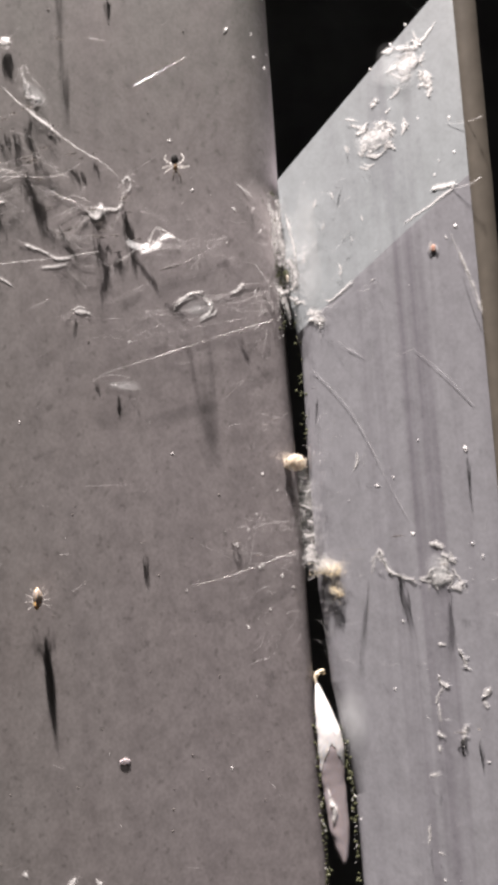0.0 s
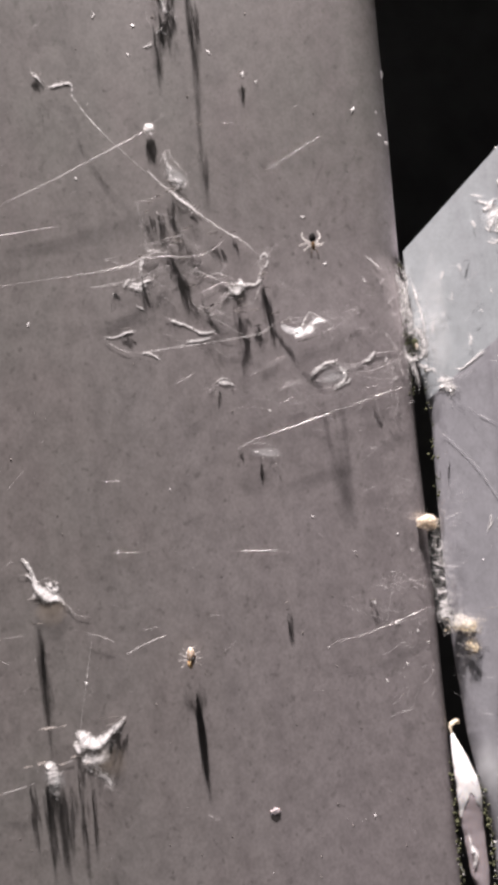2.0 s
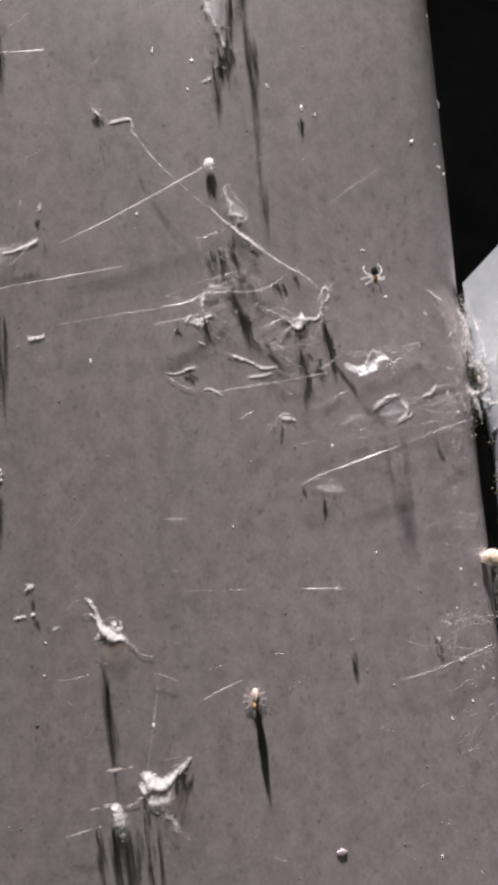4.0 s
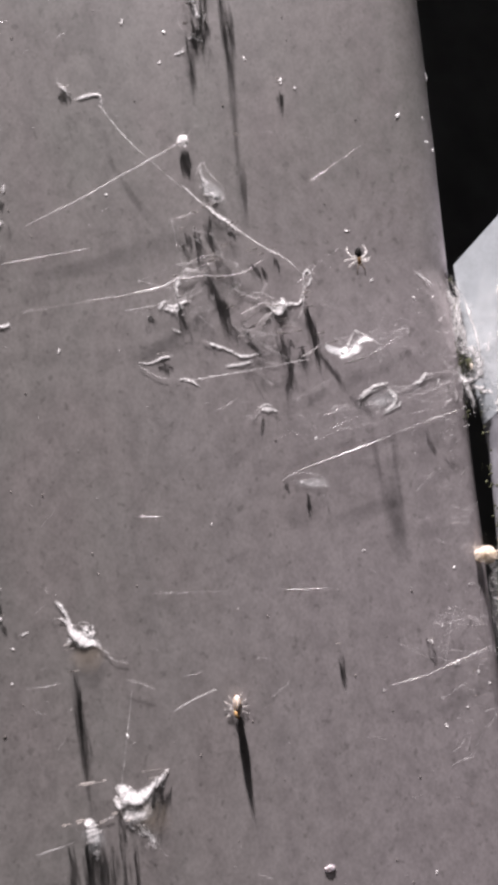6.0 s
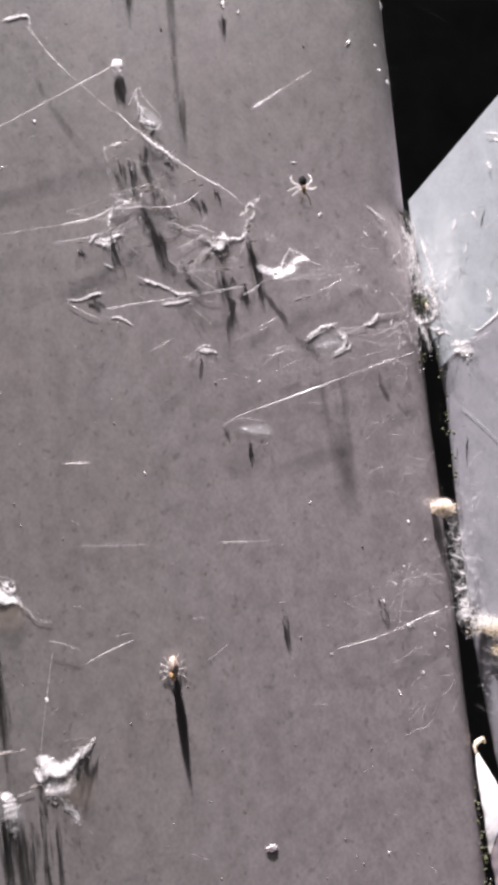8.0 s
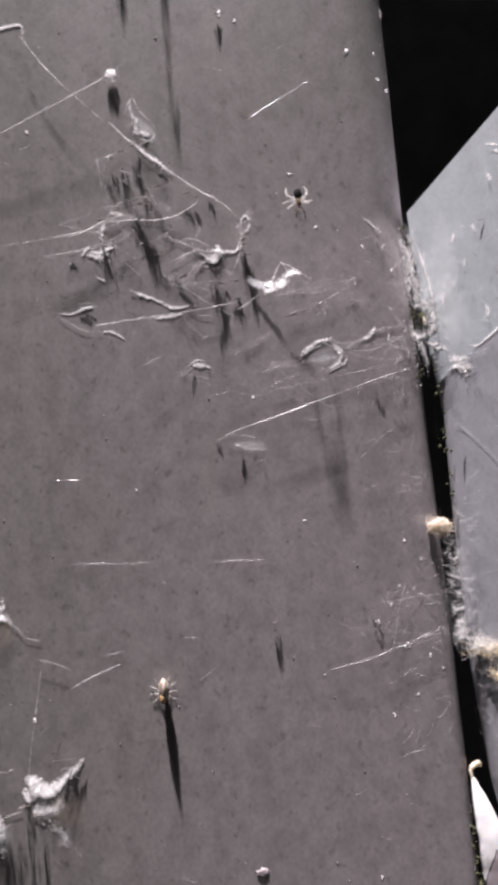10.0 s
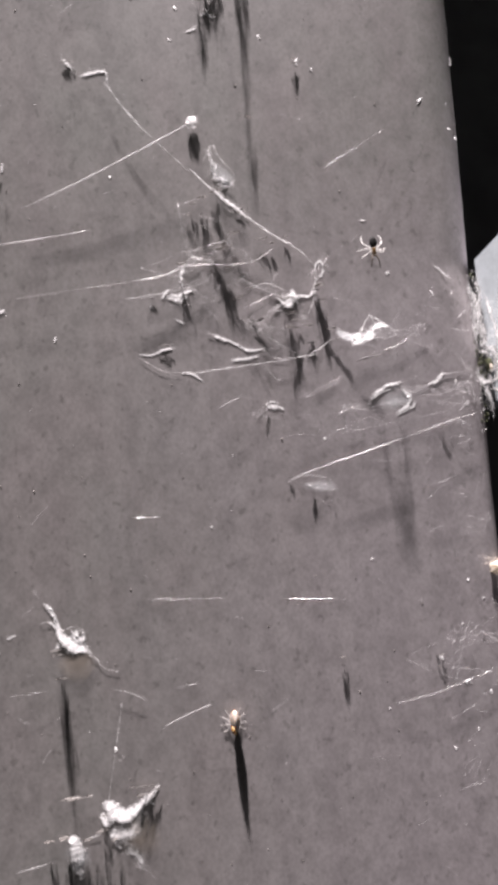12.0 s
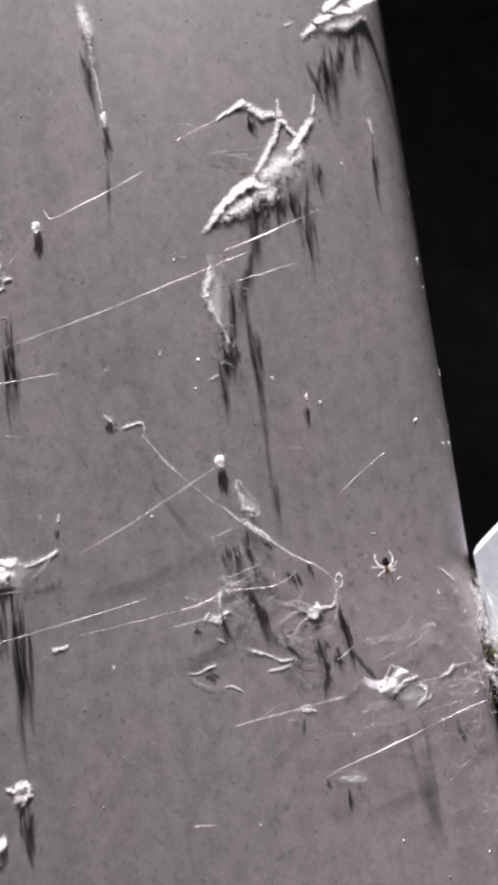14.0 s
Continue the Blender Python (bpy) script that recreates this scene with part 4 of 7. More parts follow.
wad(on_board, [([(-65.2, -105.4), (-64.1, -105.9), (-64.0, -107.4), (-63.6, -109.0), (-62.8, -110.2)], (0.9, 2.2, 2.8, 2.6, 1.2))], [([(-64.8, -109.2), (-65.6, -110.4), (-65.8, -111.6)], 0.05)],
    "bright clot of white cobweb", [([(-63.9, -109.5), (-63.4, -111.2), (-63.0, -113.0)], (2.0, 2.4, 1.4))])
lace(on_board, (-16.8, -9.0), 2.6, 2.4, 7, "white star of spider silk drawn out in rays", 92,
     [([(-18.3, -10.0), (-17.0, -9.3), (-16.0, -8.0), (-15.6, -6.9)], (0.6, 2.5, 2.0, 0.4)), ([(-16.2, -8.6), (-14.2, -8.5), (-12.4, -8.3), (-11.6, -7.2)], (1.4, 0.7, 0.6, 0.8))],
     [([(-17.4, -9.6), (-19.2, -10.4), (-20.4, -11.4), (-20.9, -13.2)], 0.12), ([(-17.2, -8.6), (-18.9, -7.8), (-20.4, -8.0), (-24.4, -10.1)], 0.07), ([(-16.6, -10.0), (-16.4, -11.6)], 0.06), ([(-17.5, -8.4), (-22.7, -6.0), (-26.0, -3.7)], 0.045), ([(-15.8, -8.8), (-14.6, -10.0)], 0.05)])
wad(on_board, [([(-10.9, -4.6), (-10.9, -2.6), (-9.9, -1.6), (-9.3, -2.8), (-9.8, -4.4), (-10.8, -4.7)], (0.5, 0.4, 0.6, 0.4, 0.7, 0.4)), ([(-10.6, -4.6), (-11.2, -6.0), (-11.6, -7.2)], (0.8, 0.5, 0.6))],
    [([(-10.4, -1.8), (-10.9, -0.4)], 0.06), ([(-9.4, -3.4), (-8.0, -4.2)], 0.06), ([(-9.6, -2.0), (-8.4, -2.6), (-7.6, -3.6)], 0.04)], "ring of matted white silk at the end of a rope")
wad(on_board, [([(-46.4, -17.8), (-44.1, -18.1), (-41.8, -17.4), (-39.1, -16.9)], (0.2, 0.4, 0.8, 0.6))], [([(-46.2, -17.9), (-45.5, -19.0), (-42.0, -21.3), (-38.6, -21.9)], 0.04)], "pointed flake of torn silk lifting off the board")
wad(on_board, [([(-38.8, -21.9), (-37.0, -22.0), (-35.6, -22.8), (-34.4, -23.8)], (0.3, 0.6, 0.5, 0.2))], [([(-37.0, -22.2), (-37.6, -23.6), (-37.4, -24.8)], 0.03)], "small crumpled curl of dusty silk")
wad(on_board, [([(-23.4, -29.6), (-22.2, -28.9), (-21.2, -28.6), (-20.0, -29.1)], (0.2, 0.5, 0.35, 0.2))], [([(-23.3, -29.6), (-25.0, -30.8)], 0.03)], "small crumpled curl of dusty silk", [([(-22.8, -29.6), (-21.0, -29.6), (-19.1, -30.3)], (0.8, 1.4, 0.4))])
wad(on_board, [([(-43.7, -8.6), (-42.5, -9.3)], (0.5, 0.5))], [], "small crumpled curl of dusty silk")
wad(on_board, [([(-41.3, -7.4), (-40.4, -6.2), (-39.6, -5.6)], (0.4, 0.8, 0.4)), ([(-39.6, -6.6), (-38.0, -6.9), (-36.3, -6.4), (-34.8, -6.1)], (0.4, 0.8, 1.0, 0.4))], [([(-38.2, -8.2), (-37.6, -9.4)], 0.05), ([(-39.2, -6.0), (-38.2, -4.6)], 0.04)],
    "torn tangle of dusty white cobweb", [([(-40.4, -7.0), (-38.0, -7.6), (-36.0, -7.0)], (0.8, 1.6, 0.8))])
wad(on_board, [([(-39.0, -11.4), (-37.2, -12.4)], (0.35, 0.7))], [], "small crumpled curl of dusty silk")
wad(on_board, [([(-2.2, -30.2), (-1.4, -28.9), (0.3, -27.6), (2.2, -26.9), (4.4, -26.5)], (0.8, 1.1, 1.0, 1.0, 0.7)), ([(-1.7, -29.4), (0.2, -28.3), (2.6, -27.6)], (0.4, 0.6, 0.4))], [([(4.0, -27.4), (5.4, -28.6), (6.8, -30.3)], 0.05), ([(0.6, -27.3), (0.2, -26.0)], 0.04)],
    "thick curl of matted white silk", [([(4.0, -27.8), (5.6, -29.4), (4.6, -31.6), (2.6, -32.6)], (0.8, 1.6, 1.4, 0.5))])
wad(on_board, [([(6.9, -30.3), (6.2, -31.4), (4.5, -32.3), (2.4, -33.1)], (0.5, 0.7, 0.5, 0.25))], [], "bright lip of a curled silk film")
wad(on_board, [([(9.6, -27.5), (11.2, -26.8), (12.1, -25.9), (12.9, -25.2)], (0.5, 1.1, 1.2, 0.6))], [([(10.0, -27.5), (7.6, -27.6), (5.0, -27.7)], 0.08), ([(12.4, -25.7), (15.0, -25.4), (17.3, -25.3), (18.8, -24.2)], 0.06), ([(12.0, -26.6), (12.4, -28.0)], 0.05)], "torn tangle of dusty white cobweb")
wad(on_board, [([(-31.9, -15.0), (-30.6, -15.6), (-28.4, -16.6), (-26.6, -17.4)], (0.4, 0.9, 0.6, 0.5)), ([(-27.2, -17.4), (-25.6, -18.2), (-23.6, -18.4), (-21.4, -17.8)], (0.4, 0.8, 0.5, 0.5))], [([(-32.8, -14.4), (-31.6, -15.1)], 0.05), ([(-22.6, -18.4), (-20.8, -19.9), (-18.1, -20.5)], 0.06)],
    "dusty white band of silk in the tangle", [([(-29.0, -20.0), (-26.0, -20.0), (-23.0, -19.4)], (0.6, 1.0, 0.6))])
wad(on_panel, [([(8.3, -30.5), (9.4, -31.2), (10.6, -31.0), (12.3, -29.8), (13.8, -28.8), (15.4, -27.6)], (0.3, 0.5, 0.6, 0.7, 0.9, 0.9))], [], "white matted silk drawn out over the pale board")
wad(on_panel, [([(5.0, -34.8), (6.4, -34.5), (7.5, -35.3), (7.5, -36.8)], (0.5, 2.0, 2.2, 0.5)), ([(6.2, -33.6), (7.2, -34.6), (8.4, -35.4)], (0.5, 1.2, 0.5))],
    [([(6.2, -34.7), (4.1, -35.0)], 0.1), ([(7.6, -35.3), (9.8, -35.2)], 0.06), ([(7.3, -36.4), (7.4, -39.0)], 0.09), ([(7.2, -34.2), (8.9, -32.5)], 0.05), ([(6.6, -34.0), (5.2, -31.5)], 0.05)],
    "white star-shaped tuft of cobweb on the pale board", [([(4.6, -32.8), (6.4, -33.0), (8.4, -33.6)], (1.0, 2.2, 1.0))])
lace(on_panel, (29.4, 15.6), 8.0, 9.5, 24, "lacy patch of white cobweb by the sawn end", 81, [([(31.5, 18.7), (33.7, 20.2), (35.6, 22.5)], (1.0, 0.9, 0.5)), ([(27.6, 10.9), (26.6, 9.6), (25.0, 8.6)], (0.6, 1.0, 0.5)), ([(25.6, 14.6), (27.2, 13.0), (28.8, 12.4)], (0.5, 1.0, 0.6))])
wad(on_panel, [([(32.3, 12.8), (33.0, 11.2), (33.3, 9.3), (33.0, 6.6)], (0.8, 2.1, 1.7, 0.8)), ([(31.0, 10.0), (33.3, 9.2)], (1.0, 1.2))], [], "small branched patch of white cobweb on the pale board")
lace(on_panel, (21.8, 1.6), 11.5, 8.0, 30, "lacy patch of white cobweb on the pale board", 82, [([(24.2, 5.7), (25.4, 6.9)], (0.9, 0.5)), ([(16.8, 5.6), (18.6, 4.4), (20.4, 3.4)], (0.5, 1.0, 0.9)), ([(18.6, -3.2), (20.0, -4.4), (21.4, -4.2)], (0.3, 0.7, 0.3))])
wad(on_panel, [([(21.4, 7.7), (22.0, 8.7), (22.9, 9.7)], (0.9, 1.2, 1.0))], [], "short white scrap of silk on the pale board")
wad(on_panel, [([(31.9, -12.4), (33.8, -12.2), (36.6, -12.3)], (1.0, 1.2, 1.4))], [], "thick white strand of silk on the pale board")
wad(on_panel, [([(36.4, -12.7), (32.3, -15.1), (25.8, -18.3)], (0.7, 0.7, 0.5))], [], "white line of silk lying on the pale board")
lace(on_panel, (27.4, -88.4), 7.5, 6.5, 20, "lacy tangle of white cobweb with a soft shadow", 83, [([(24.7, -89.3), (25.4, -87.2), (27.2, -87.0), (29.2, -87.8)], (0.5, 0.8, 0.7, 0.4)), ([(29.4, -86.6), (30.6, -89.0), (31.6, -91.4)], (0.5, 0.4, 0.3))])
wad(on_panel, [([(25.5, -82.0), (27.2, -82.3), (28.4, -82.9)], (0.7, 1.5, 0.7)), ([(27.6, -84.2), (29.0, -84.7)], (1.1, 1.1))], [], "small white patch of cobweb on the pale board")
wad(on_panel, [([(13.6, -88.3), (15.7, -82.9), (16.4, -85.0), (17.9, -87.5), (19.9, -88.4), (21.4, -89.0), (23.2, -89.8)], (0.5, 0.8, 1.0, 1.1, 1.1, 0.8, 0.6))], [], "white peaked fold of silk drawn across the pale board")
wad(on_panel, [([(29.3, -102.6), (30.0, -104.0), (30.6, -105.8), (31.6, -106.5)], (1.0, 1.3, 1.1, 0.5))], [], "white curl of silk on the pale board")
wad(on_panel, [([(33.1, -111.5), (33.9, -110.5), (34.7, -109.8)], (0.6, 1.5, 0.6)), ([(33.0, -112.3), (34.0, -113.7)], (1.0, 0.9))], [], "white curl of silk on the pale board")
wad(on_panel, [([(25.2, -107.6), (25.5, -109.0), (27.0, -109.8)], (0.4, 0.6, 1.5))], [], "white curl of silk on the pale board")
wad(on_panel, [([(29.6, -116.8), (29.0, -119.0), (28.4, -121.2)], (1.3, 1.1, 1.0))], [], "white curl of silk on the pale board")
wad(on_panel, [([(25.5, -101.7), (27.2, -101.9)], (0.9, 0.7))], [], "white scrap of silk on the pale board")
wad(on_panel, [([(23.9, -118.7), (25.2, -119.6)], (0.8, 1.2))], [], "white scrap of silk on the pale board")
for places, widths in (([(21.2, -66.8), (22.4, -67.6), (23.6, -67.4)], (0.4, 0.8, 0.3)), ([(21.8, -70.0), (23.0, -70.4), (24.2, -69.8)], (0.3, 0.7, 0.5)), ([(21.0, -73.0), (22.6, -73.6), (23.8, -74.6)], (0.3, 0.9, 0.4)),
                       ([(22.4, -76.2), (23.4, -77.0), (24.6, -76.8)], (0.4, 0.9, 0.4)), ([(21.4, -79.2), (22.6, -79.8), (24.4, -79.4)], (0.4, 1.0, 0.6)), ([(22.0, -82.2), (23.2, -82.0), (24.8, -83.0)], (0.6, 1.4, 0.6))):
    wad(on_board, [(places, widths)], [], "white scrap of web bridging the dark gap")
wad(on_board, [([(-51.0, 139.0), (-50.4, 134.0), (-49.8, 130.0), (-49.6, 126.0)], (1.6, 1.8, 1.2, 0.5))], [([(-49.8, 128.0), (-49.0, 120.0), (-48.7, 112.0)], 0.09)], "ragged white web hanging in a long strip", [([(-50.0, 128.0), (-49.2, 120.0), (-48.7, 111.0)], (0.9, 0.8, 0.6))])
wad(on_board, [([(-29.8, 80.1), (-26.4, 83.7), (-23.3, 86.9), (-19.9, 89.6), (-16.2, 91.8), (-14.4, 90.5), (-10.8, 91.2)], (0.7, 1.8, 2.3, 2.8, 2.8, 2.0, 1.4)), ([(-16.1, 92.3), (-13.6, 95.6), (-11.1, 99.5), (-9.1, 102.4), (-7.6, 106.4)], (1.2, 1.3, 1.5, 1.4, 1.3)), ([(0.5, 106.1), (-2.0, 103.2), (-3.9, 100.8), (-5.7, 98.4), (-5.7, 95.3)], (1.2, 1.8, 1.9, 2.6, 1.5)), ([(-7.6, 106.4), (-5.9, 104.2), (-4.2, 101.6)], (1.6, 1.1, 1.4))], [], "big bright rope of matted cobweb casting ragged shadows", [([(-15.1, 92.7), (-9.9, 94.2), (-5.5, 96.8), (-2.9, 100.7)], (3.7, 5.1, 4.2, 2.8)), ([(-7.6, 106.4), (-7.3, 111.6)], (1.9, 0.7)), ([(0.2, 106.2), (1.9, 111.8)], (1.4, 0.6)), ([(-25.7, 83.1), (-17.9, 86.8), (-8.7, 88.9)], (2.8, 6.1, 5.1))])
wad(on_board, [([(-22.3, 107.9), (-18.6, 109.8), (-15.0, 111.7)], (0.5, 1.0, 1.9))], [], "small crumpled curl of dusty silk", [([(-15.4, 111.1), (-12.3, 108.4), (-7.5, 106.9)], (2.3, 2.8, 1.9))])
wad(on_board, [([(0.6, 126.2), (3.4, 128.4), (7.0, 131.0), (12.0, 132.8), (17.4, 134.0), (21.9, 136.2)], (0.8, 1.6, 2.6, 3.4, 3.2, 2.6)), ([(6.0, 131.4), (9.6, 134.6), (14.0, 137.6)], (1.4, 2.6, 1.6))], [], "bright matted cobweb by the board's edge", [([(6.2, 128.6), (11.6, 129.6), (17.9, 130.6)], (3.0, 5.4, 4.0))])
wad(on_board, [([(-80.9, 84.6), (-77.7, 84.8), (-75.0, 84.5)], (1.4, 1.8, 0.8)), ([(-79.0, 83.4), (-77.5, 82.4), (-77.3, 79.4), (-78.7, 77.8)], (2.5, 3.7, 3.3, 2.1)), ([(-80.4, 72.5), (-78.0, 71.9), (-75.2, 73.0)], (0.6, 1.2, 0.6)), ([(-76.4, 78.1), (-75.7, 76.7)], (1.6, 0.7)), ([(-81.8, 74.1), (-80.7, 72.7)], (1.6, 0.8))], [], "bright square clump of white cobweb casting a dark streak", [([(-78.8, 81.2), (-78.1, 76.9), (-77.9, 72.6)], (4.9, 6.2, 4.5))])
wad(on_board, [([(-75.8, 74.1), (-74.9, 74.6), (-73.7, 74.4)], (0.7, 1.3, 0.5))], [], "small white scrap of silk beside a clump")
wad(on_board, [([(-85.9, 12.2), (-84.1, 10.6), (-82.6, 9.6), (-80.0, 8.8)], (1.2, 2.8, 4.0, 1.6)), ([(-83.2, 12.1), (-81.3, 11.7), (-79.4, 11.6)], (1.6, 2.4, 1.2)), ([(-83.5, 8.5), (-82.0, 7.6), (-80.8, 8.5)], (2.0, 2.0, 1.2))], [], "matted clump of white cobweb and dust", [([(-85.4, 9.5), (-83.6, 7.3), (-81.3, 7.1)], (2.4, 3.6, 2.4))])
wad(on_board, [([(-78.7, 10.1), (-76.3, 10.5), (-72.6, 11.7), (-70.1, 13.1)], (0.6, 0.6, 0.9, 1.0))], [], "torn tangle of dusty white cobweb")
wad(on_board, [([(-74.3, -8.3), (-72.5, -8.2), (-70.6, -8.0)], (1.0, 1.0, 0.7))], [], "bright oblong scrap of silk on the painted board")
wad(on_board, [([(-87.2, -34.9), (-85.4, -35.5), (-83.4, -34.9), (-82.1, -35.5), (-82.7, -37.2)], (0.6, 1.2, 1.7, 1.2, 1.6)), ([(-84.8, -37.3), (-83.2, -37.3), (-81.4, -37.1)], (0.8, 1.4, 0.8))], [], "matted clump of white cobweb and dust", [([(-85.1, -36.3), (-83.2, -38.9)], (2.8, 2.8))])
wad(on_board, [([(-90.8, -45.6), (-89.7, -46.0), (-88.5, -45.0), (-87.9, -44.5)], (2.4, 3.2, 1.6, 0.6))], [], "matted clump of white cobweb and dust", [([(-90.2, -47.3), (-89.3, -50.1)], (2.4, 1.6))])
wad(on_board, [([(-91.5, -74.5), (-89.9, -74.1), (-88.8, -73.9)], (0.7, 2.8, 2.0)), ([(-89.3, -75.2), (-88.5, -75.9)], (1.0, 0.9))], [], "small matted clump of white cobweb")
wad(on_board, [([(-78.4, -60.2), (-77.8, -59.6), (-76.8, -59.4)], (1.0, 1.2, 0.5))], [], "small crumpled curl of dusty silk")
wad(on_board, [([(-81.6, -65.8), (-80.0, -65.5), (-78.8, -65.6)], (0.5, 0.9, 0.6))], [], "small crumpled curl of dusty silk")
wad(on_board, [([(-77.9, -65.3), (-77.0, -65.3)], (1.0, 1.0))], [], "small crumpled curl of dusty silk")
wad(on_board, [([(-54.6, -140.6), (-53.0, -139.6), (-51.6, -138.2), (-50.2, -137.0), (-48.6, -138.6)], (1.2, 2.2, 1.8, 1.6, 0.5))], [], "white branched clump of cobweb", [([(-53.6, -141.6), (-52.4, -142.8), (-52.0, -145.0)], (2.6, 2.4, 0.6))])
wad(on_board, [([(-26.0, -143.6), (-25.0, -145.0)], (0.5, 0.7))], [], "small crumpled curl of dusty silk")
wad(on_board, [([(-24.6, -147.0), (-23.4, -147.4)], (1.0, 0.9))], [], "small crumpled curl of dusty silk")
wad(on_board, [([(-25.6, -149.2), (-24.0, -149.4)], (0.9, 0.7))], [], "small crumpled curl of dusty silk")
# Three blades added to cast one slanting streak of shadow.
shadow_spur(on_board, (-9.9, -15.4, 0.4), (-8.0, -15.0, 0.9), 1.0)
shadow_spur(on_board, (-7.9, -17.4, 0.5), (-5.2, -17.0, 1.2), 0.9)
shadow_spur(on_board, (-4.4, -22.0, 0.8), (0.2, -21.0, 1.4), 1.1)

# ---- fine tangles ----
tangle(on_board, (-30, 3), (16, 16), 46, "fine tangle of thin silk below a thick rope", 31)
tangle(on_board, (-36, -6), (13, 10), 26, "fine tangle of thin silk with small white knots", 32)
tangle(on_board, (-17, -11), (18, 13), 24, "fine tangle of thin silk round a white star", 33, 0.01)
tangle(on_board, (-25, -17), (18, 9), 18, "fine tangle of thin silk over dark shadows", 34, 0.01)
tangle(on_board, (5, -13), (18, 18), 16, "sparse fine web with white specks", 35, 0.008)
tangle(on_board, (12, -27), (16, 10), 30, "fine web strung towards the joint", 36, 0.011)
tangle(on_board, (-6, -34), (22, 10), 24, "sparse fine web over the painted board", 37, 0.008)
tangle(on_board, (12, -82), (13, 16), 30, "sparse fine web beside the dark gap", 38, 0.009)
tangle(on_board, (-8, 95), (18, 18), 34, "fine silk threads between ropes of cobweb", 40)
tangle(on_board, (-28, 60), (6, 24), 26, "fine silk threads along torn cobweb", 41)
tangle(on_board, (-75, 12), (16, 14), 26, "fine silk threads round a white clump", 42)
tangle(on_panel, (4, -22), (7, 26), 44, "fine white web strung over the joint", 43, 0.016)
tangle(on_panel, (4, -86), (8, 9), 36, "fine white web by the straw husks", 47, 0.016)

# ---- web round the gap ----
tuft(on_board, [(14.46, -34.26, 0.2), (17.08, -31.62, 0.3), (20.17, -30.95, 0.4)], 0.6, 20, "torn tangle of dusty white cobweb", clots=0)
tuft(on_board, [(21.41, -6.13, -0.3), (21.5, -10.6, 0), (21.6, -16.82, 0.1), (21.55, -21.77, 0.2)], 1.2, 221, "dusty web packed into the joint between the boards", clots=1, r=0.03)
tuft(on_board, [(20.54, -21.8, 0.4), (22.95, -21.75, 0.7), (23.7, -24.49, 0.75), (22.85, -27.49, 0.7), (20.46, -27.31, 0.45), (19.58, -24.78, 0.3)], 1.1, 187, "pale dusty ring of cobweb with green growth inside", clots=12)
fleck(on_board, (21.98, -24.44, 0.03), (1.05, 1.92, 0.05), "tuft of green moss held in the web", mat=MOSS, name="moss_tuft")
tuft(on_board, [(21.06, -27.88, 0.2), (22.06, -30.96, 0.1), (22.52, -33.92, -0.4)], 1.0, 40, "broken silk hanging over the dark gap", clots=3, r=0.03)
tuft(on_board, [(22.94, -36.4, -0.4), (22.73, -42.47, -0.6), (22.77, -48.54, -0.8)], 0.35, 17, "green and white crumbs on the gap's edge", clots=0, mat=MOSS)
def down_tuft():
    """A small fluffy head of plant down: a soft lump with blunt prongs."""
    rng = random.Random(71)
    bm = bmesh.new()
    lump(bm, on_board(20.7, -64.2, 0.35), (2.2, 0.5, 1.6), 0.35, 3, 4.0)
    ob = tagged(linked("down_tuft", bm, DOWN), "cream fluffy tuft of plant down stuck over the gap", "plant down")
    for k in range(14):
        a = radians(rng.uniform(60, 200) if k < 10 else rng.uniform(-40, 40))
        far = rng.uniform(1.7, 2.9)
        base = on_board(20.8 + rng.gauss(0, 0.5), -64.3 + rng.gauss(0, 0.35), 0.4)
        way = Vector((math.cos(a) * far, rng.gauss(-0.1, 0.1), math.sin(a) * far * 0.75))
        bend = Vector((rng.gauss(0, 0.25), 0, rng.gauss(0, 0.25)))
        bm = bmesh.new()
        tube(bm, spline([base, base + way * 0.5 + bend, base + way], 8), [0.36 * (1 - 0.1 * j) for j in range(8)], 6)
        part("prong", bm, DOWN, ob)
    return ob


down_tuft()
tuft(on_board, [(18.28, -62.33, 0.3), (20.32, -63.45, 0.6), (22.89, -64.6, 0.6)], 1.6, 102, "cream fibres of plant down over the gap", clots=0, mat=DOWN)
tuft(on_board, [(21.51, -67.85, 0.1), (22.09, -72.68, 0.1), (21.47, -77.4, 0.05), (22.04, -83.38, 0.2)], 1.3, 80, "fuzzy white web bridging the dark gap", clots=0, fuzz=0.9, r=0.034)
tuft(on_panel, [(1.92, -71.46, 0.2), (3.36, -76.23, 0.3), (2.63, -82.06, 0.3)], 1.0, 44, "fuzzy white web on the pale board's edge", clots=0, fuzz=0.9, r=0.024)
tuft(on_panel, [(1.53, -83.78, 0.3), (3.83, -85.56, 0.5), (5.53, -86.95, 0.7)], 1.2, 85, "matted clump of white cobweb and dust", clots=7)
tuft(on_panel, [(2.66, -87, 0.1), (5.75, -87.06, 0.1), (7.71, -86.18, 0.1)], 1.4, 102, "tangle of straw-coloured husk fibres", clots=1, fuzz=0.9, mat=HUSK, r=0.066)
tuft(on_panel, [(5.5, -90.07, 0.1), (6.53, -91.81, 0.1), (7.5, -91.48, 0.1)], 1.1, 61, "small tangle of straw-coloured husk fibres", clots=1, fuzz=0.9, mat=HUSK, r=0.066)
tuft(on_panel, [(7.28, -87.64, 0.9), (10.75, -88.12, 1.15), (13.14, -87.33, 1.4)], 0.4, 13, "torn tangle of dusty white cobweb", clots=0)
tuft(on_panel, [(1.76, -94.92, 0.1), (3.29, -98.37, 0.2), (4.82, -101.76, 0.4)], 0.8, 23, "thin broken silk beside the gap", clots=0, r=0.021)
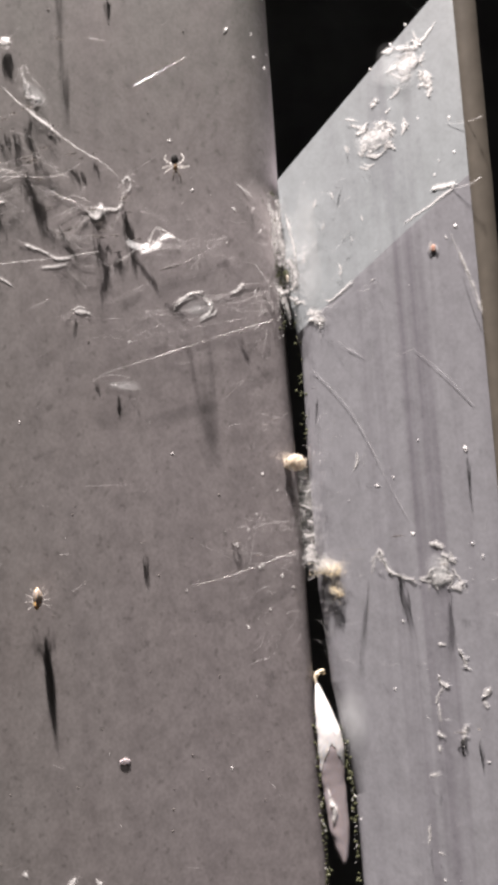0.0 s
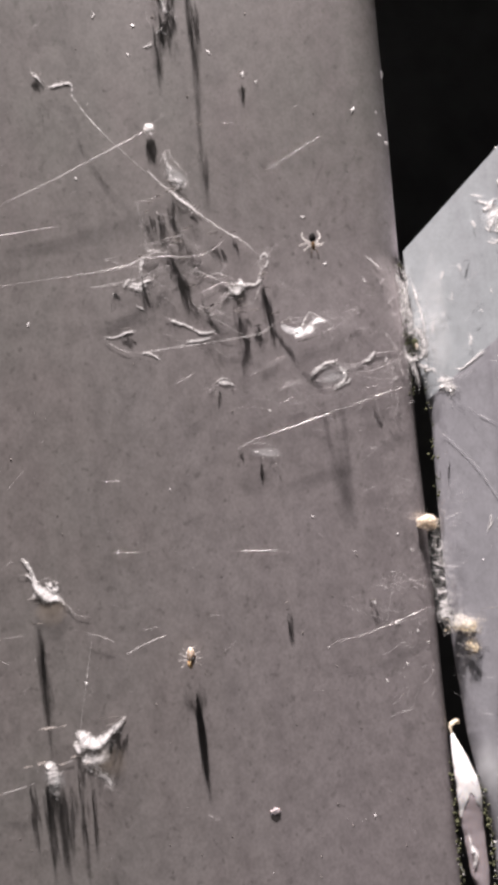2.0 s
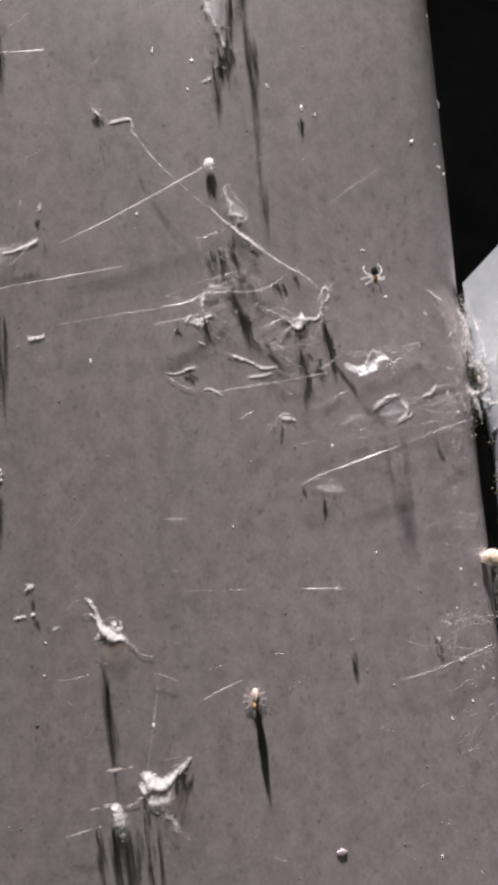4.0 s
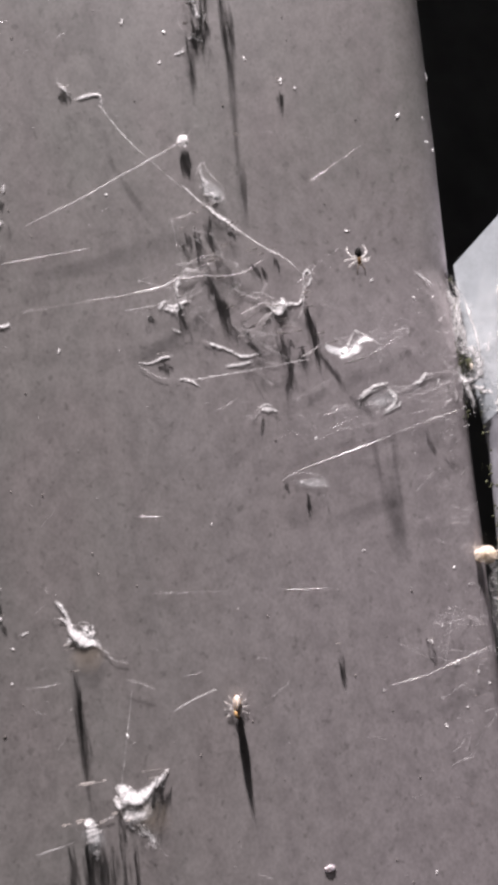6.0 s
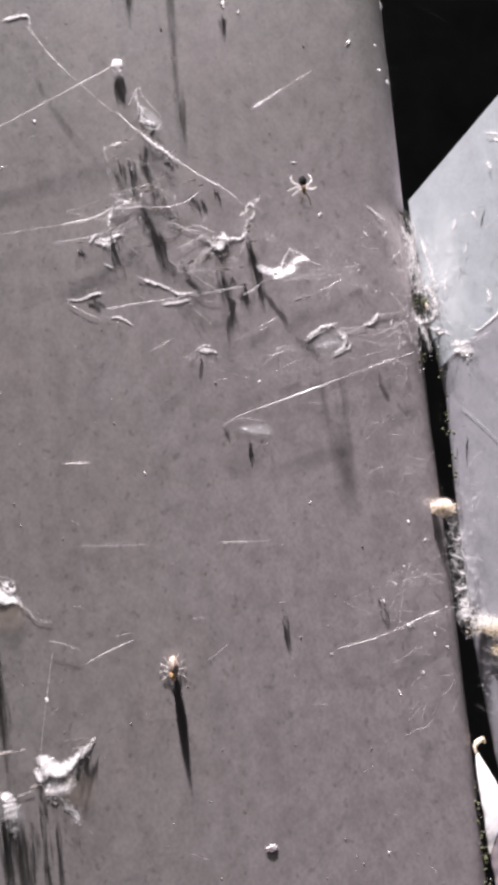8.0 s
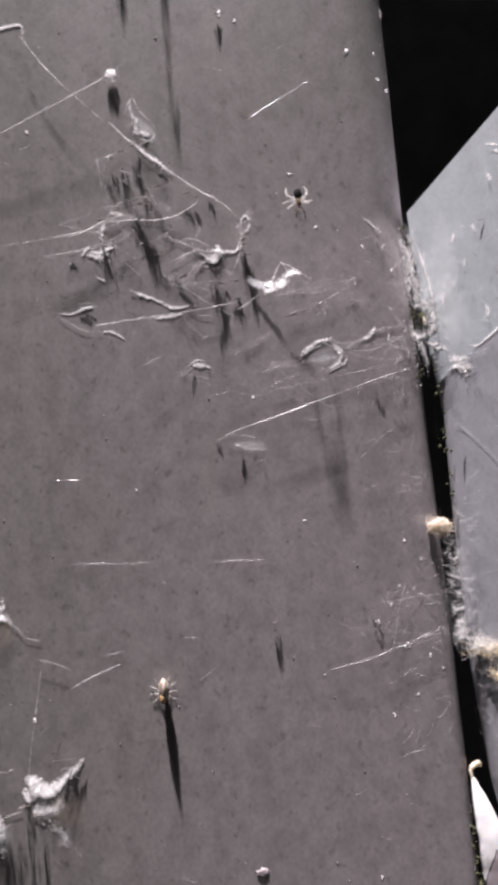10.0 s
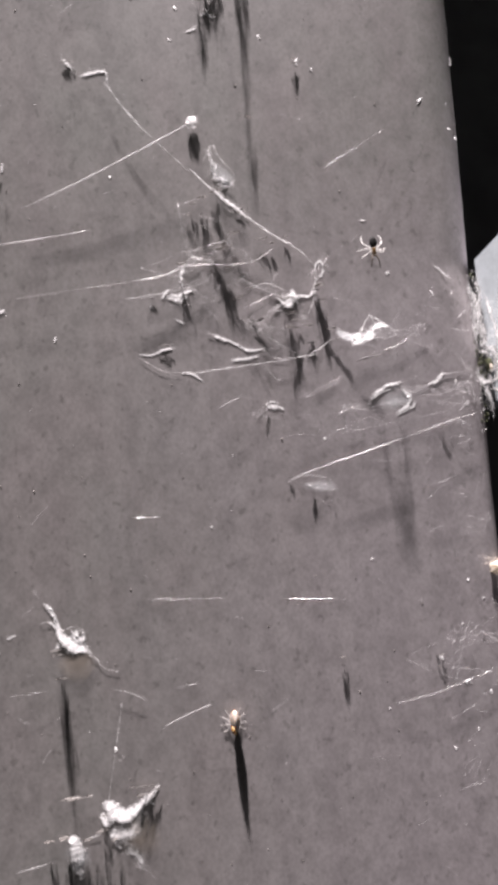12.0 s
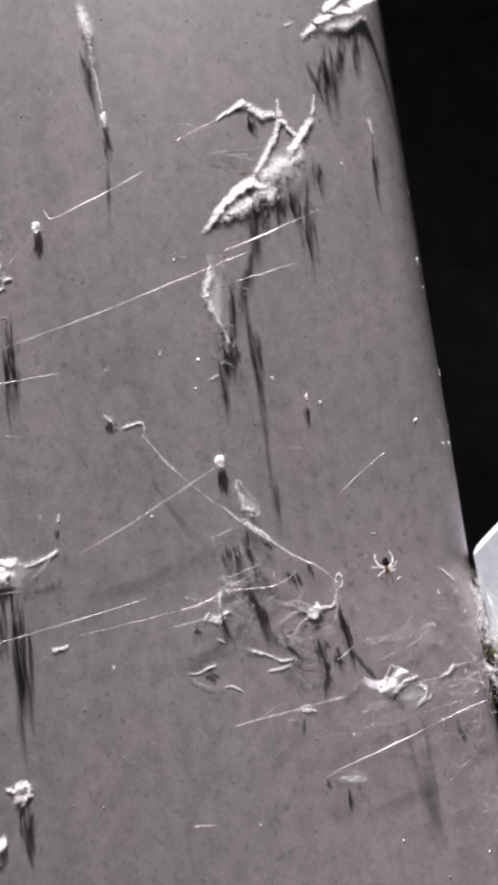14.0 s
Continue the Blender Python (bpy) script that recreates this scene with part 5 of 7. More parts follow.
thread(on_board, [(14.68, -83.82, 0.75), (20.1, -83.36, 0.85)], 0.031)
fleck(on_board, (11.95, -74.21, 0.03), (0.62, 0.54, 0.05), lean=0)
fleck(on_board, (11.67, -85.4, 0.03), (0.81, 0.78, 0.05), lean=40)
fleck(on_board, (16.29, -87.6, 0.03), (0.99, 0.54, 0.05), lean=80)
fleck(on_board, (13.35, -94.37, 0.03), (0.62, 0.78, 0.05), lean=120)
fleck(on_board, (18.49, -90.17, 0.03), (0.81, 0.54, 0.05), lean=160)
fleck(on_board, (8.36, -97.36, 0.03), (0.99, 0.78, 0.05), lean=200)
fleck(on_board, (6.72, -80.24, 0.03), (0.62, 0.54, 0.05), lean=240)
fleck(on_board, (13.8, -66.05, 0.03), (0.81, 0.78, 0.05), lean=280)
fleck(on_board, (16.51, -69.84, 0.03), (0.99, 0.54, 0.05), lean=320)
fleck(on_board, (9.9, -77.58, 0.03), (0.62, 0.78, 0.05), lean=360)

# ---- web and dust on the pale board ----
tuft(on_panel, [(15.7, 7.1, 0.03), (18.63, 5.86, 0.03)], 0.5, 17, "lacy patch of white cobweb on the pale board", clots=1)
tuft(on_panel, [(17.93, -3.91, 0.03), (20.2, -5.12, 0.03)], 0.4, 13, "lacy patch of white cobweb on the pale board", clots=1)
tuft(on_panel, [(15.27, 0.92, 0.03), (16.14, -0.61, 0.1)], 0.4, 10, "lacy patch of white cobweb on the pale board", clots=1)
tuft(on_panel, [(12.38, -23.5, 0.1), (12.74, -25.4, 0.15)], 0.4, 13, "lacy patch of white cobweb on the pale board", clots=1)
tuft(on_panel, [(18.44, -28.81, 0.15), (19.65, -28.09, 0.15)], 0.3, 10, "lacy patch of white cobweb on the pale board", clots=1)
thread(on_panel, [(12.5, -41.41, 0.1), (16.11, -43.86, 0.1)], 0.035, "fine strand of spider silk across the pale board", mat=SILK)
thread(on_panel, [(25.97, -43.56, 0.1), (31.58, -49.56, 0.15), (36.24, -55.88, 0.1)], 0.036, "fine strand of spider silk across the pale board", mat=SILK)
thread(on_panel, [(4.29, -44.23, 0.1), (10.32, -51.43, 0.15), (14.37, -58.66, 0.15), (19.03, -70.15, 0.15), (21.95, -76.84, 0.1)], 0.036, "long slack arc of silk on the pale board", mat=SILK)
thread(on_panel, [(4.86, -37.41, 0.65), (5.91, -39.34, 0.65)], 0.022, "fine strand of spider silk across the pale board", mat=SILK)
thread(on_panel, [(36.19, -26.35, 0.55), (37.67, -33.27, 0.65), (38.82, -37.83, 0.55)], 0.052, "fine strand of spider silk across the pale board", mat=SILK)
tuft(on_panel, [(38.51, -35.5, 0.15), (39.29, -38.38, 0.2)], 0.5, 20, "lacy patch of white cobweb on the pale board", clots=3)
tuft(on_panel, [(12.94, -62.9, 0.2), (12.76, -65.19, 0.3), (11.81, -66.85, 0.25)], 0.5, 23, "small twisted wisp of silk on the pale board", clots=3)
fleck(on_panel, (16.43, -70.04, 0.03), (0.99, 0.72, 0.05), "small white fleck stuck on the pale board")
fleck(on_panel, (19.82, -68.56, 0.03), (0.43, 0.78, 0.05), "small white fleck stuck on the pale board")
fleck(on_panel, (33.88, -64.05, 0.03), (0.99, 1.32, 0.05), "small white fleck stuck on the pale board")
fleck(on_panel, (25.14, -61.65, 0.03), (0.5, 0.54, 0.05), "small white fleck stuck on the pale board")
fleck(on_panel, (22.6, -79.96, 0.03), (0.93, 0.78, 0.05), "small white fleck stuck on the pale board")
fleck(on_panel, (33.66, -82.25, 0.03), (0.81, 0.72, 0.05), "small white fleck stuck on the pale board")
fleck(on_panel, (35.29, -84.79, 0.03), (0.56, 0.72, 0.05), "small white fleck stuck on the pale board")
fleck(on_panel, (19.26, -97.31, 0.03), (0.81, 0.66, 0.05), "small white fleck stuck on the pale board")
fleck(on_panel, (10.46, -72.78, 0.03), (0.5, 0.48, 0.05), "small white fleck stuck on the pale board")
tuft(on_panel, [(13.64, -85.86, 0.15), (15.26, -84.08, 0.15), (16.44, -86.15, 0.15)], 0.5, 13, "white silk under a peaked fold on the pale board", clots=1)
thread(on_panel, [(29.52, -86.05, 1.35), (30.84, -88.81, 1.15), (31.93, -91.6, 0.75)], 0.047, "fine strand of spider silk across the pale board", mat=SILK)
fleck(on_panel, (28.65, -122.55, 0.03), (0.74, 0.96, 0.05), "dark speck of grit on the pale board", mat=DIRT)
tuft(on_panel, [(24.16, -121.16, 0.2), (24.23, -122.78, 0.2)], 0.4, 17, "lacy patch of white cobweb on the pale board", clots=3)
tuft(on_panel, [(21.72, -127.32, 0.15), (23.91, -126.58, 0.2)], 0.5, 17, "lacy patch of white cobweb on the pale board", clots=1)
tuft(on_panel, [(21.14, -136.59, 0.15), (20.56, -140.95, 0.2)], 0.4, 20, "lacy patch of white cobweb on the pale board", clots=3)
tuft(on_panel, [(25.18, -117.86, 0.15), (24.58, -112.46, 0.15), (26.5, -108.59, 0.15)], 0.6, 23, "lacy patch of white cobweb on the pale board", clots=1, r=0.027)
tuft(on_panel, [(22.07, -141.89, 0.15), (23.62, -142.24, 0.15)], 0.4, 13, "lacy patch of white cobweb on the pale board", clots=1)
fleck(on_panel, (26.04, -101.55, 0.03), (0.62, 0.6, 0.05), "small white fleck stuck on the pale board", lean=0)
fleck(on_panel, (16.59, -110.62, 0.03), (0.81, 0.84, 0.05), "small white fleck stuck on the pale board", lean=50)
fleck(on_panel, (36.4, 1.26, 0.03), (0.99, 0.6, 0.05), "small white fleck stuck on the pale board", lean=100)
fleck(on_panel, (36.86, -5.93, 0.03), (0.62, 0.84, 0.05), "small white fleck stuck on the pale board", lean=150)
fleck(on_panel, (33.89, -6.9, 0.03), (0.81, 0.6, 0.05), "small white fleck stuck on the pale board", lean=200)
fleck(on_panel, (35.63, -20.5, 0.03), (0.99, 0.84, 0.05), "small white fleck stuck on the pale board", lean=250)
fleck(on_panel, (32.81, -9.57, 0.03), (0.62, 0.6, 0.05), "small white fleck stuck on the pale board", lean=300)
fleck(on_panel, (30.53, 2.98, 0.03), (0.81, 0.84, 0.05), "small white fleck stuck on the pale board", lean=350)
fleck(on_panel, (33.87, -22.4, 0.03), (0.99, 0.6, 0.05), "small white fleck stuck on the pale board", lean=400)
fleck(on_panel, (32.94, -123.84, 0.03), (0.62, 0.84, 0.05), "small white fleck stuck on the pale board", lean=450)
fleck(on_panel, (23.2, -147.18, 0.03), (0.81, 0.6, 0.05), "small white fleck stuck on the pale board", lean=500)
fleck(on_panel, (6.83, -132.52, 0.03), (0.99, 0.84, 0.05), "small white fleck stuck on the pale board", lean=550)
fleck(on_panel, (7.61, -136.94, 0.03), (0.62, 0.6, 0.05), "small white fleck stuck on the pale board", lean=600)
thread(on_panel, [(35.78, 0.26, 0.03), (39.96, -0.6, 0.5), (42.86, -0.46, 0.85)], 0.047, "strand of silk over the bare wood edge", mat=SILK)
thread(on_panel, [(35.72, -13.21, 0.03), (39.4, -13.14, 0.65), (41.24, -12.15, 0.75)], 0.052, "strand of silk over the bare wood edge", mat=SILK)
fleck(on_panel, (42.91, 17.98, 0.03), (0.87, 0.96, 0.05), "small white fleck stuck on the pale board")
fleck(on_panel, (29.56, 23.6, 0.03), (0.87, 0.72, 0.05), "crumb of dust on the sawn edge")
fleck(on_panel, (21.79, 16.46, 0.03), (0.87, 0.72, 0.05), "crumb of dust on the sawn edge")
fleck(on_panel, (26.2, 20.39, 0.03), (0.87, 0.72, 0.05), "crumb of dust on the sawn edge")

# ---- faint strands over the dark opening ----
thread(on_board, [(54.86, 39.92, -3), (57.74, 37.53, -3), (59.68, 35.84, -2.5)], 0.026, "strand of silk across the dark opening")
for ring in range(17):
    far = 9.5 + 2.55 * ring + 0.5 * math.sin(ring * 2.1)
    a0, a1 = (0.30 if far < 34 else 0.75), 1.62 - 0.012 * ring
    thread(on_board, [(18.5 + far * math.cos(a) * 1.02, 17.5 + far * math.sin(a), -6.0) for a in (a1 + (a0 - a1) * k / 5 for k in range(6))], 0.0024, "faint ring of an orb web across the dark opening", group="orb web strands", mat=SILK)


# ---- added blades that stand off the boards to cast shadow streaks ----
shadow_spur(on_board, (-64.6, -71.5, 0.70), (-65.0, -71.0, 3.78), 0.9)
shadow_spur(on_board, (-64.0, -76.6, 0.60), (-64.7, -76.3, 2.70), 1.19)
shadow_spur(on_board, (-62.8, -97.7, 1.50), (-63.7, -97.3, 3.57), 3.06)
shadow_spur(on_board, (-64.2, -72.4, 0.60), (-65.1, -72.2, 2.45), 1.02)
shadow_spur(on_board, (-76.1, 72.3, 0.80), (-78.8, 72.8, 3.80), 1.87)
shadow_spur(on_board, (-75.4, 64.9, 0.50), (-77.1, 65.1, 2.45), 1.36)
shadow_spur(on_board, (-79.6, 6.4, 0.50), (-82.3, 6.9, 3.44), 0.68)
shadow_spur(on_board, (-80.9, 6.5, 0.50), (-83.4, 6.9, 3.06), 1.27)
shadow_spur(on_board, (-82.6, -36.3, 0.30), (-84.2, -36.1, 1.88), 1.36)
shadow_spur(on_board, (-28.3, 56.2, 0.30), (-28.7, 56.2, 1.26), 1.53)
shadow_spur(on_board, (-25.5, 66.6, 0.30), (-27.9, 66.9, 2.46), 1.19)
shadow_spur(on_board, (-30.0, 51.6, 0.90), (-30.0, 51.7, 1.75), 0.77)
shadow_spur(on_board, (-22.2, 65.8, 0.50), (-23.7, 66.1, 3.23), 0.85)
shadow_spur(on_board, (-22.0, 59.0, 2.00), (-25.3, 59.9, 5.90), 0.51)
shadow_spur(on_board, (-21.3, 64.1, 0.60), (-24.5, 64.8, 4.45), 0.34)
shadow_spur(on_board, (-33.1, 26.7, 0.15), (-33.0, 26.8, 0.84), 1.27)
shadow_spur(on_board, (-70.5, 18.8, 0.20), (-70.5, 18.9, 0.48), 0.85)
shadow_spur(on_board, (-77.4, -60.1, 0.20), (-77.5, -60.0, 0.64), 0.51)
shadow_spur(on_board, (-77.2, -64.7, 0.20), (-76.7, -64.6, 0.51), 0.59)
shadow_spur(on_board, (-17.6, -8.9, 0.30), (-17.0, -8.7, 1.64), 1.1)
shadow_spur(on_board, (-17.0, -11.9, 0.50), (-15.4, -11.5, 1.60), 0.85)
shadow_spur(on_board, (-11.3, -6.7, 0.20), (-10.6, -6.5, 1.89), 1.27)
shadow_spur(on_board, (-10.5, -9.4, 0.30), (-9.7, -9.3, 1.12), 1.02)
shadow_spur(on_board, (-15.3, -14.7, 0.60), (-17.9, -14.4, 1.65), 1.27)
shadow_spur(on_board, (-13.2, -14.3, 0.40), (-13.2, -14.2, 0.93), 1.53)
shadow_spur(on_board, (-31.2, 2.3, 0.40), (-28.9, 2.9, 1.28), 1.36)
shadow_spur(on_board, (-29.9, 1.4, 0.70), (-28.2, 1.8, 1.94), 1.53)
shadow_spur(on_board, (-32.7, 11.9, 0.40), (-31.5, 12.1, 1.24), 1.02)
shadow_spur(on_board, (-30.3, 12.9, 0.40), (-28.5, 13.3, 1.66), 1.02)
shadow_spur(on_board, (-35.2, 8.8, 0.30), (-34.2, 9.0, 0.87), 0.68)
shadow_spur(on_board, (-27.5, 4.5, 0.40), (-25.2, 5.0, 1.28), 0.85)
shadow_spur(on_board, (-25.1, -6.6, 0.50), (-22.8, -6.0, 1.37), 0.77)
shadow_spur(on_board, (-41.5, -16.5, 0.20), (-41.0, -16.4, 0.51), 1.7)
shadow_spur(on_board, (-56.3, 40.2, 0.15), (-55.7, 40.3, 0.44), 1.53)
shadow_spur(on_board, (-37.4, -1.1, 0.50), (-36.2, -0.8, 1.46), 1.19)
shadow_spur(on_board, (-43.2, -7.3, 0.15), (-42.6, -7.1, 0.37), 0.77)
shadow_spur(on_board, (-15.1, -45.1, 0.30), (-15.2, -45.1, 0.83), 0.85)
shadow_spur(on_board, (-19.4, -43.4, 0.15), (-19.0, -43.3, 0.48), 0.59)
shadow_spur(on_board, (-22.5, -29.4, 0.20), (-23.3, -29.3, 0.71), 0.51)
shadow_spur(on_board, (-12.1, -78.1, 0.30), (-12.2, -78.0, 1.10), 0.77)
shadow_spur(on_board, (7.2, -79.6, 0.20), (7.1, -79.6, 0.73), 0.85)
shadow_spur(on_board, (-11.5, 38.7, 0.20), (-12.0, 38.7, 0.76), 0.77)
shadow_spur(on_board, (11.3, -36.0, 0.30), (12.3, -35.8, 0.79), 0.85)
shadow_spur(on_board, (-49.7, -98.9, 0.30), (-51.7, -98.8, 1.38), 1.27)
shadow_spur(on_board, (-58.5, -101.9, 0.50), (-58.1, -101.8, 1.06), 0.85)
shadow_spur(on_board, (-48.1, -98.6, 0.30), (-50.6, -98.2, 1.00), 0.85)
shadow_spur(on_board, (-65.1, -104.6, 0.60), (-65.6, -104.4, 2.67), 1.87)
shadow_spur(on_board, (-68.5, -105.1, 0.50), (-68.1, -104.9, 2.10), 1.02)
shadow_spur(on_board, (-58.6, -104.2, 0.50), (-58.7, -103.8, 2.84), 1.02)
shadow_spur(on_board, (-49.5, -97.7, 0.20), (-53.4, -97.2, 1.45), 1.19)
shadow_spur(on_board, (-56.0, -105.9, 0.60), (-56.9, -105.7, 2.19), 0.77)
shadow_spur(on_board, (-60.7, -105.4, 0.70), (-62.3, -105.2, 2.39), 1.1)
shadow_spur(on_board, (-3.6, 93.2, 0.50), (-6.6, 93.6, 2.95), 1.7)
shadow_spur(on_board, (-6.3, 90.7, 0.50), (-7.3, 90.9, 2.14), 1.4)
shadow_spur(on_board, (-9.6, 92.3, 0.40), (-12.6, 92.6, 1.79), 1.3)
shadow_spur(on_board, (-7.7, 91.4, 0.40), (-7.7, 91.5, 1.40), 1.3)
shadow_spur(on_board, (-14.2, 87.8, 0.30), (-14.8, 87.9, 1.20), 1.3)
shadow_spur(on_board, (-15.4, 92.5, 0.60), (-21.3, 93.3, 3.03), 1.6)
shadow_spur(on_board, (-18.6, 82.2, 0.80), (-25.8, 83.4, 2.90), 1.6)
shadow_spur(on_board, (-24.3, 73.5, 0.50), (-27.1, 73.8, 2.53), 1.4)
shadow_spur(on_board, (-29.8, 59.3, 0.80), (-31.2, 59.5, 2.62), 1.1)
shadow_spur(on_board, (-27.2, 57.4, 0.30), (-28.1, 57.5, 1.52), 2.4)
shadow_spur(on_board, (0.0, 97.7, 0.40), (-1.1, 97.7, 1.40), 1.6)
shadow_spur(on_board, (-14.9, 109.5, 0.20), (-14.2, 109.7, 0.91), 1.5)
shadow_spur(on_board, (-23.7, 76.1, 1.60), (-23.1, 77.0, 5.36), 0.5)
shadow_spur(on_board, (-20.8, 65.2, 1.00), (-22.4, 65.5, 3.15), 1.0)
shadow_spur(on_board, (5.9, 128.1, 0.50), (3.3, 128.4, 2.76), 1.6)
shadow_spur(on_board, (1.1, 124.2, 0.50), (3.0, 124.7, 1.97), 0.9)
shadow_spur(on_board, (9.8, 130.7, 0.50), (4.4, 131.3, 2.95), 2.2)
shadow_spur(on_board, (14.6, 132.4, 0.40), (11.1, 132.7, 2.34), 1.4)
shadow_spur(on_board, (4.8, 125.3, 0.50), (1.2, 125.7, 1.90), 0.9)
shadow_spur(on_board, (13.9, 101.9, 0.40), (11.7, 102.1, 2.33), 1.0)
shadow_spur(on_board, (-51.2, 131.6, 0.40), (-51.6, 131.8, 2.9), 0.8)
shadow_spur(on_board, (-52.6, 131.0, 0.40), (-51.7, 131.3, 1.97), 0.8)
shadow_spur(on_board, (-49.1, 108.0, 0.20), (-48.8, 108.1, 0.96), 1.6)
shadow_spur(on_board, (-49.3, 104.4, 0.60), (-52.1, 104.7, 2.70), 0.5)
shadow_spur(on_board, (-67.2, 84.3, 0.20), (-67.5, 84.3, 0.70), 1.3)
shadow_spur(on_board, (-34.4, 10.8, 0.30), (-33.6, 10.9, 0.80), 0.85)
shadow_spur(on_board, (-29.2, 15.1, 0.40), (-29.7, 15.2, 1.26), 0.59)
shadow_spur(on_board, (-25.4, 8.9, 0.15), (-23.8, 9.7, 0.42), 1.19)
shadow_spur(on_board, (-21.6, 3.2, 0.30), (-20.1, 3.6, 0.79), 1.02)
shadow_spur(on_board, (-16.5, 3.5, 0.20), (-16.1, 3.6, 0.64), 0.68)
shadow_spur(on_board, (-29.0, -2.2, 0.40), (-27.6, -1.9, 1.03), 1.27)
shadow_spur(on_board, (-27.3, -8.3, 0.40), (-25.3, -7.6, 0.90), 1.02)
shadow_spur(on_board, (-23.8, -13.1, 0.30), (-21.5, -12.1, 0.77), 1.02)
shadow_spur(on_board, (-37.2, -5.4, 0.30), (-36.0, -5.2, 0.84), 0.68)
shadow_spur(on_board, (-15.9, -13.0, 0.30), (-15.5, -12.9, 0.73), 1.36)
shadow_spur(on_board, (-13.6, -17.8, 0.20), (-12.8, -17.5, 0.40), 1.02)
shadow_spur(on_board, (-31.6, -0.6, 0.30), (-30.2, -0.3, 0.86), 0.85)
shadow_spur(on_board, (-19.5, 2.3, 0.30), (-18.8, 2.5, 0.67), 0.68)
shadow_spur(on_board, (-32.6, 8.6, 0.50), (-32.2, 8.7, 1.02), 0.51)
shadow_spur(on_board, (-11.5, -7.4, 0.20), (-10.4, -7.2, 0.74), 0.85)
shadow_spur(on_board, (-81.2, 9.8, 0.40), (-83.2, 10.1, 3.6), 1.5)
shadow_spur(on_board, (-80.2, 5.1, 0.70), (-83.6, 5.6, 4.3), 1.9)
shadow_spur(on_board, (-83.9, 8.7, 0.50), (-85.3, 8.8, 2.11), 1.6)
shadow_spur(on_board, (-82.8, -35.7, 0.30), (-83.9, -35.5, 1.93), 1.2)
shadow_spur(on_board, (-84.3, -36.6, 0.30), (-85.3, -36.5, 1.17), 0.9)
shadow_spur(on_board, (-21.3, 27.4, 0.60), (-22.7, 27.5, 2.12), 0.6)
shadow_spur(on_board, (-11.7, 39.5, 0.30), (-12.1, 39.5, 0.87), 0.51)
shadow_spur(on_board, (-12.2, -79.6, 0.20), (-12.3, -79.6, 0.80), 0.34)
shadow_spur(on_board, (6.3, -77.8, 0.20), (6.4, -77.7, 0.45), 0.3)
shadow_spur(on_panel, (34.1, -64.3, 0.20), (33.8, -64.3, 1.63), 0.42)
shadow_spur(on_panel, (18.4, -80.4, 0.9), (20.9, -80.0, 2.5), 1.3)
shadow_spur(on_panel, (13.0, -82.7, 0.90), (9.0, -82.4, 3.41), 0.42)
shadow_spur(on_panel, (28.7, -85.9, 0.80), (27.2, -85.9, 2.28), 0.68)
shadow_spur(on_panel, (28.6, -118.4, 0.20), (28.4, -118.4, 0.63), 1.19)
shadow_spur(on_panel, (31.7, -117.5, 0.30), (31.8, -117.5, 1.15), 0.51)
shadow_spur(on_panel, (13.9, -7.6, 0.1), (12.8, -7.6, 0.8), 0.22)
shadow_spur(on_panel, (5.6, -49.1, 0.20), (4.8, -49.1, 0.85), 0.26)
thread(on_board, [(-36.91, 11.19, 0.85), (-36.23, 4.1, 1.15), (-34.74, -0.3, 1.05)], 0.021, mat=SILK)
thread(on_board, [(-36.62, 10.46, 0.85), (-30.63, 12.44, 0.95)], 0.021)
thread(on_board, [(-29.42, -1.94, 1.05), (-25.95, -4.69, 1.25), (-20.69, -7.18, 1.35)], 0.026)
thread(on_board, [(-35, -0.64, 1.05), (-30.82, 0.82, 1.15), (-27.21, 2.03, 1.05)], 0.021)
thread(on_board, [(-30.98, -1.05, 1.15), (-28.17, 1.83, 1.15)], 0.016, mat=SILK)
fleck(on_board, (15.15, -27.36, 0.03), (0.28, 2.31, 0.05), "short white fibre lying beside the gap", lean=23.98985747399307, name="silk_shred")
fleck(on_board, (20.3, -10.05, 0.03), (0.23, 2.32, 0.05), "short white fibre lying beside the gap", lean=14.897455313692419, name="silk_shred")
fleck(on_board, (20.39, -12.14, 0.03), (0.23, 1.27, 0.05), "short white fibre lying beside the gap", lean=4.376085923593045, name="silk_shred")
fleck(on_board, (16.01, -9.52, 0.03), (0.19, 1.32, 0.05), "short white fibre lying beside the gap", lean=41.63453718085519, name="silk_shred")
fleck(on_board, (18.32, -13.21, 0.03), (0.28, 1.11, 0.05), "short white fibre lying beside the gap", lean=11.745252046611668, name="silk_shred")
fleck(on_board, (12.11, -9.12, 0.03), (0.29, 1.21, 0.05), "short white fibre lying beside the gap", lean=-28.451883077526773, name="silk_shred")
fleck(on_board, (18.83, -30.72, 0.03), (0.2, 2.34, 0.05), "short white fibre lying beside the gap", lean=3.922346887081062, name="silk_shred")
fleck(on_board, (17.27, -14.29, 0.03), (0.3, 1.94, 0.05), "short white fibre lying beside the gap", lean=46.65643123171954, name="silk_shred")
fleck(on_board, (19.95, -16.7, 0.03), (0.21, 1.15, 0.05), "short white fibre lying beside the gap", lean=-35.42980904593175, name="silk_shred")
fleck(on_board, (9.91, -16.39, 0.03), (0.25, 0.91, 0.05), "short white fibre lying beside the gap", lean=17.793424954769122, name="silk_shred")

# ---- more torn web at the joint ----
tuft(on_board, [(19.61, -6.25, 0.1), (20.2, -11.22, 0.1), (20.24, -16.79, 0.15), (20.33, -21.72, 0.2)], 1.4, 37, "torn white web spread over the joint between the boards", clots=1)
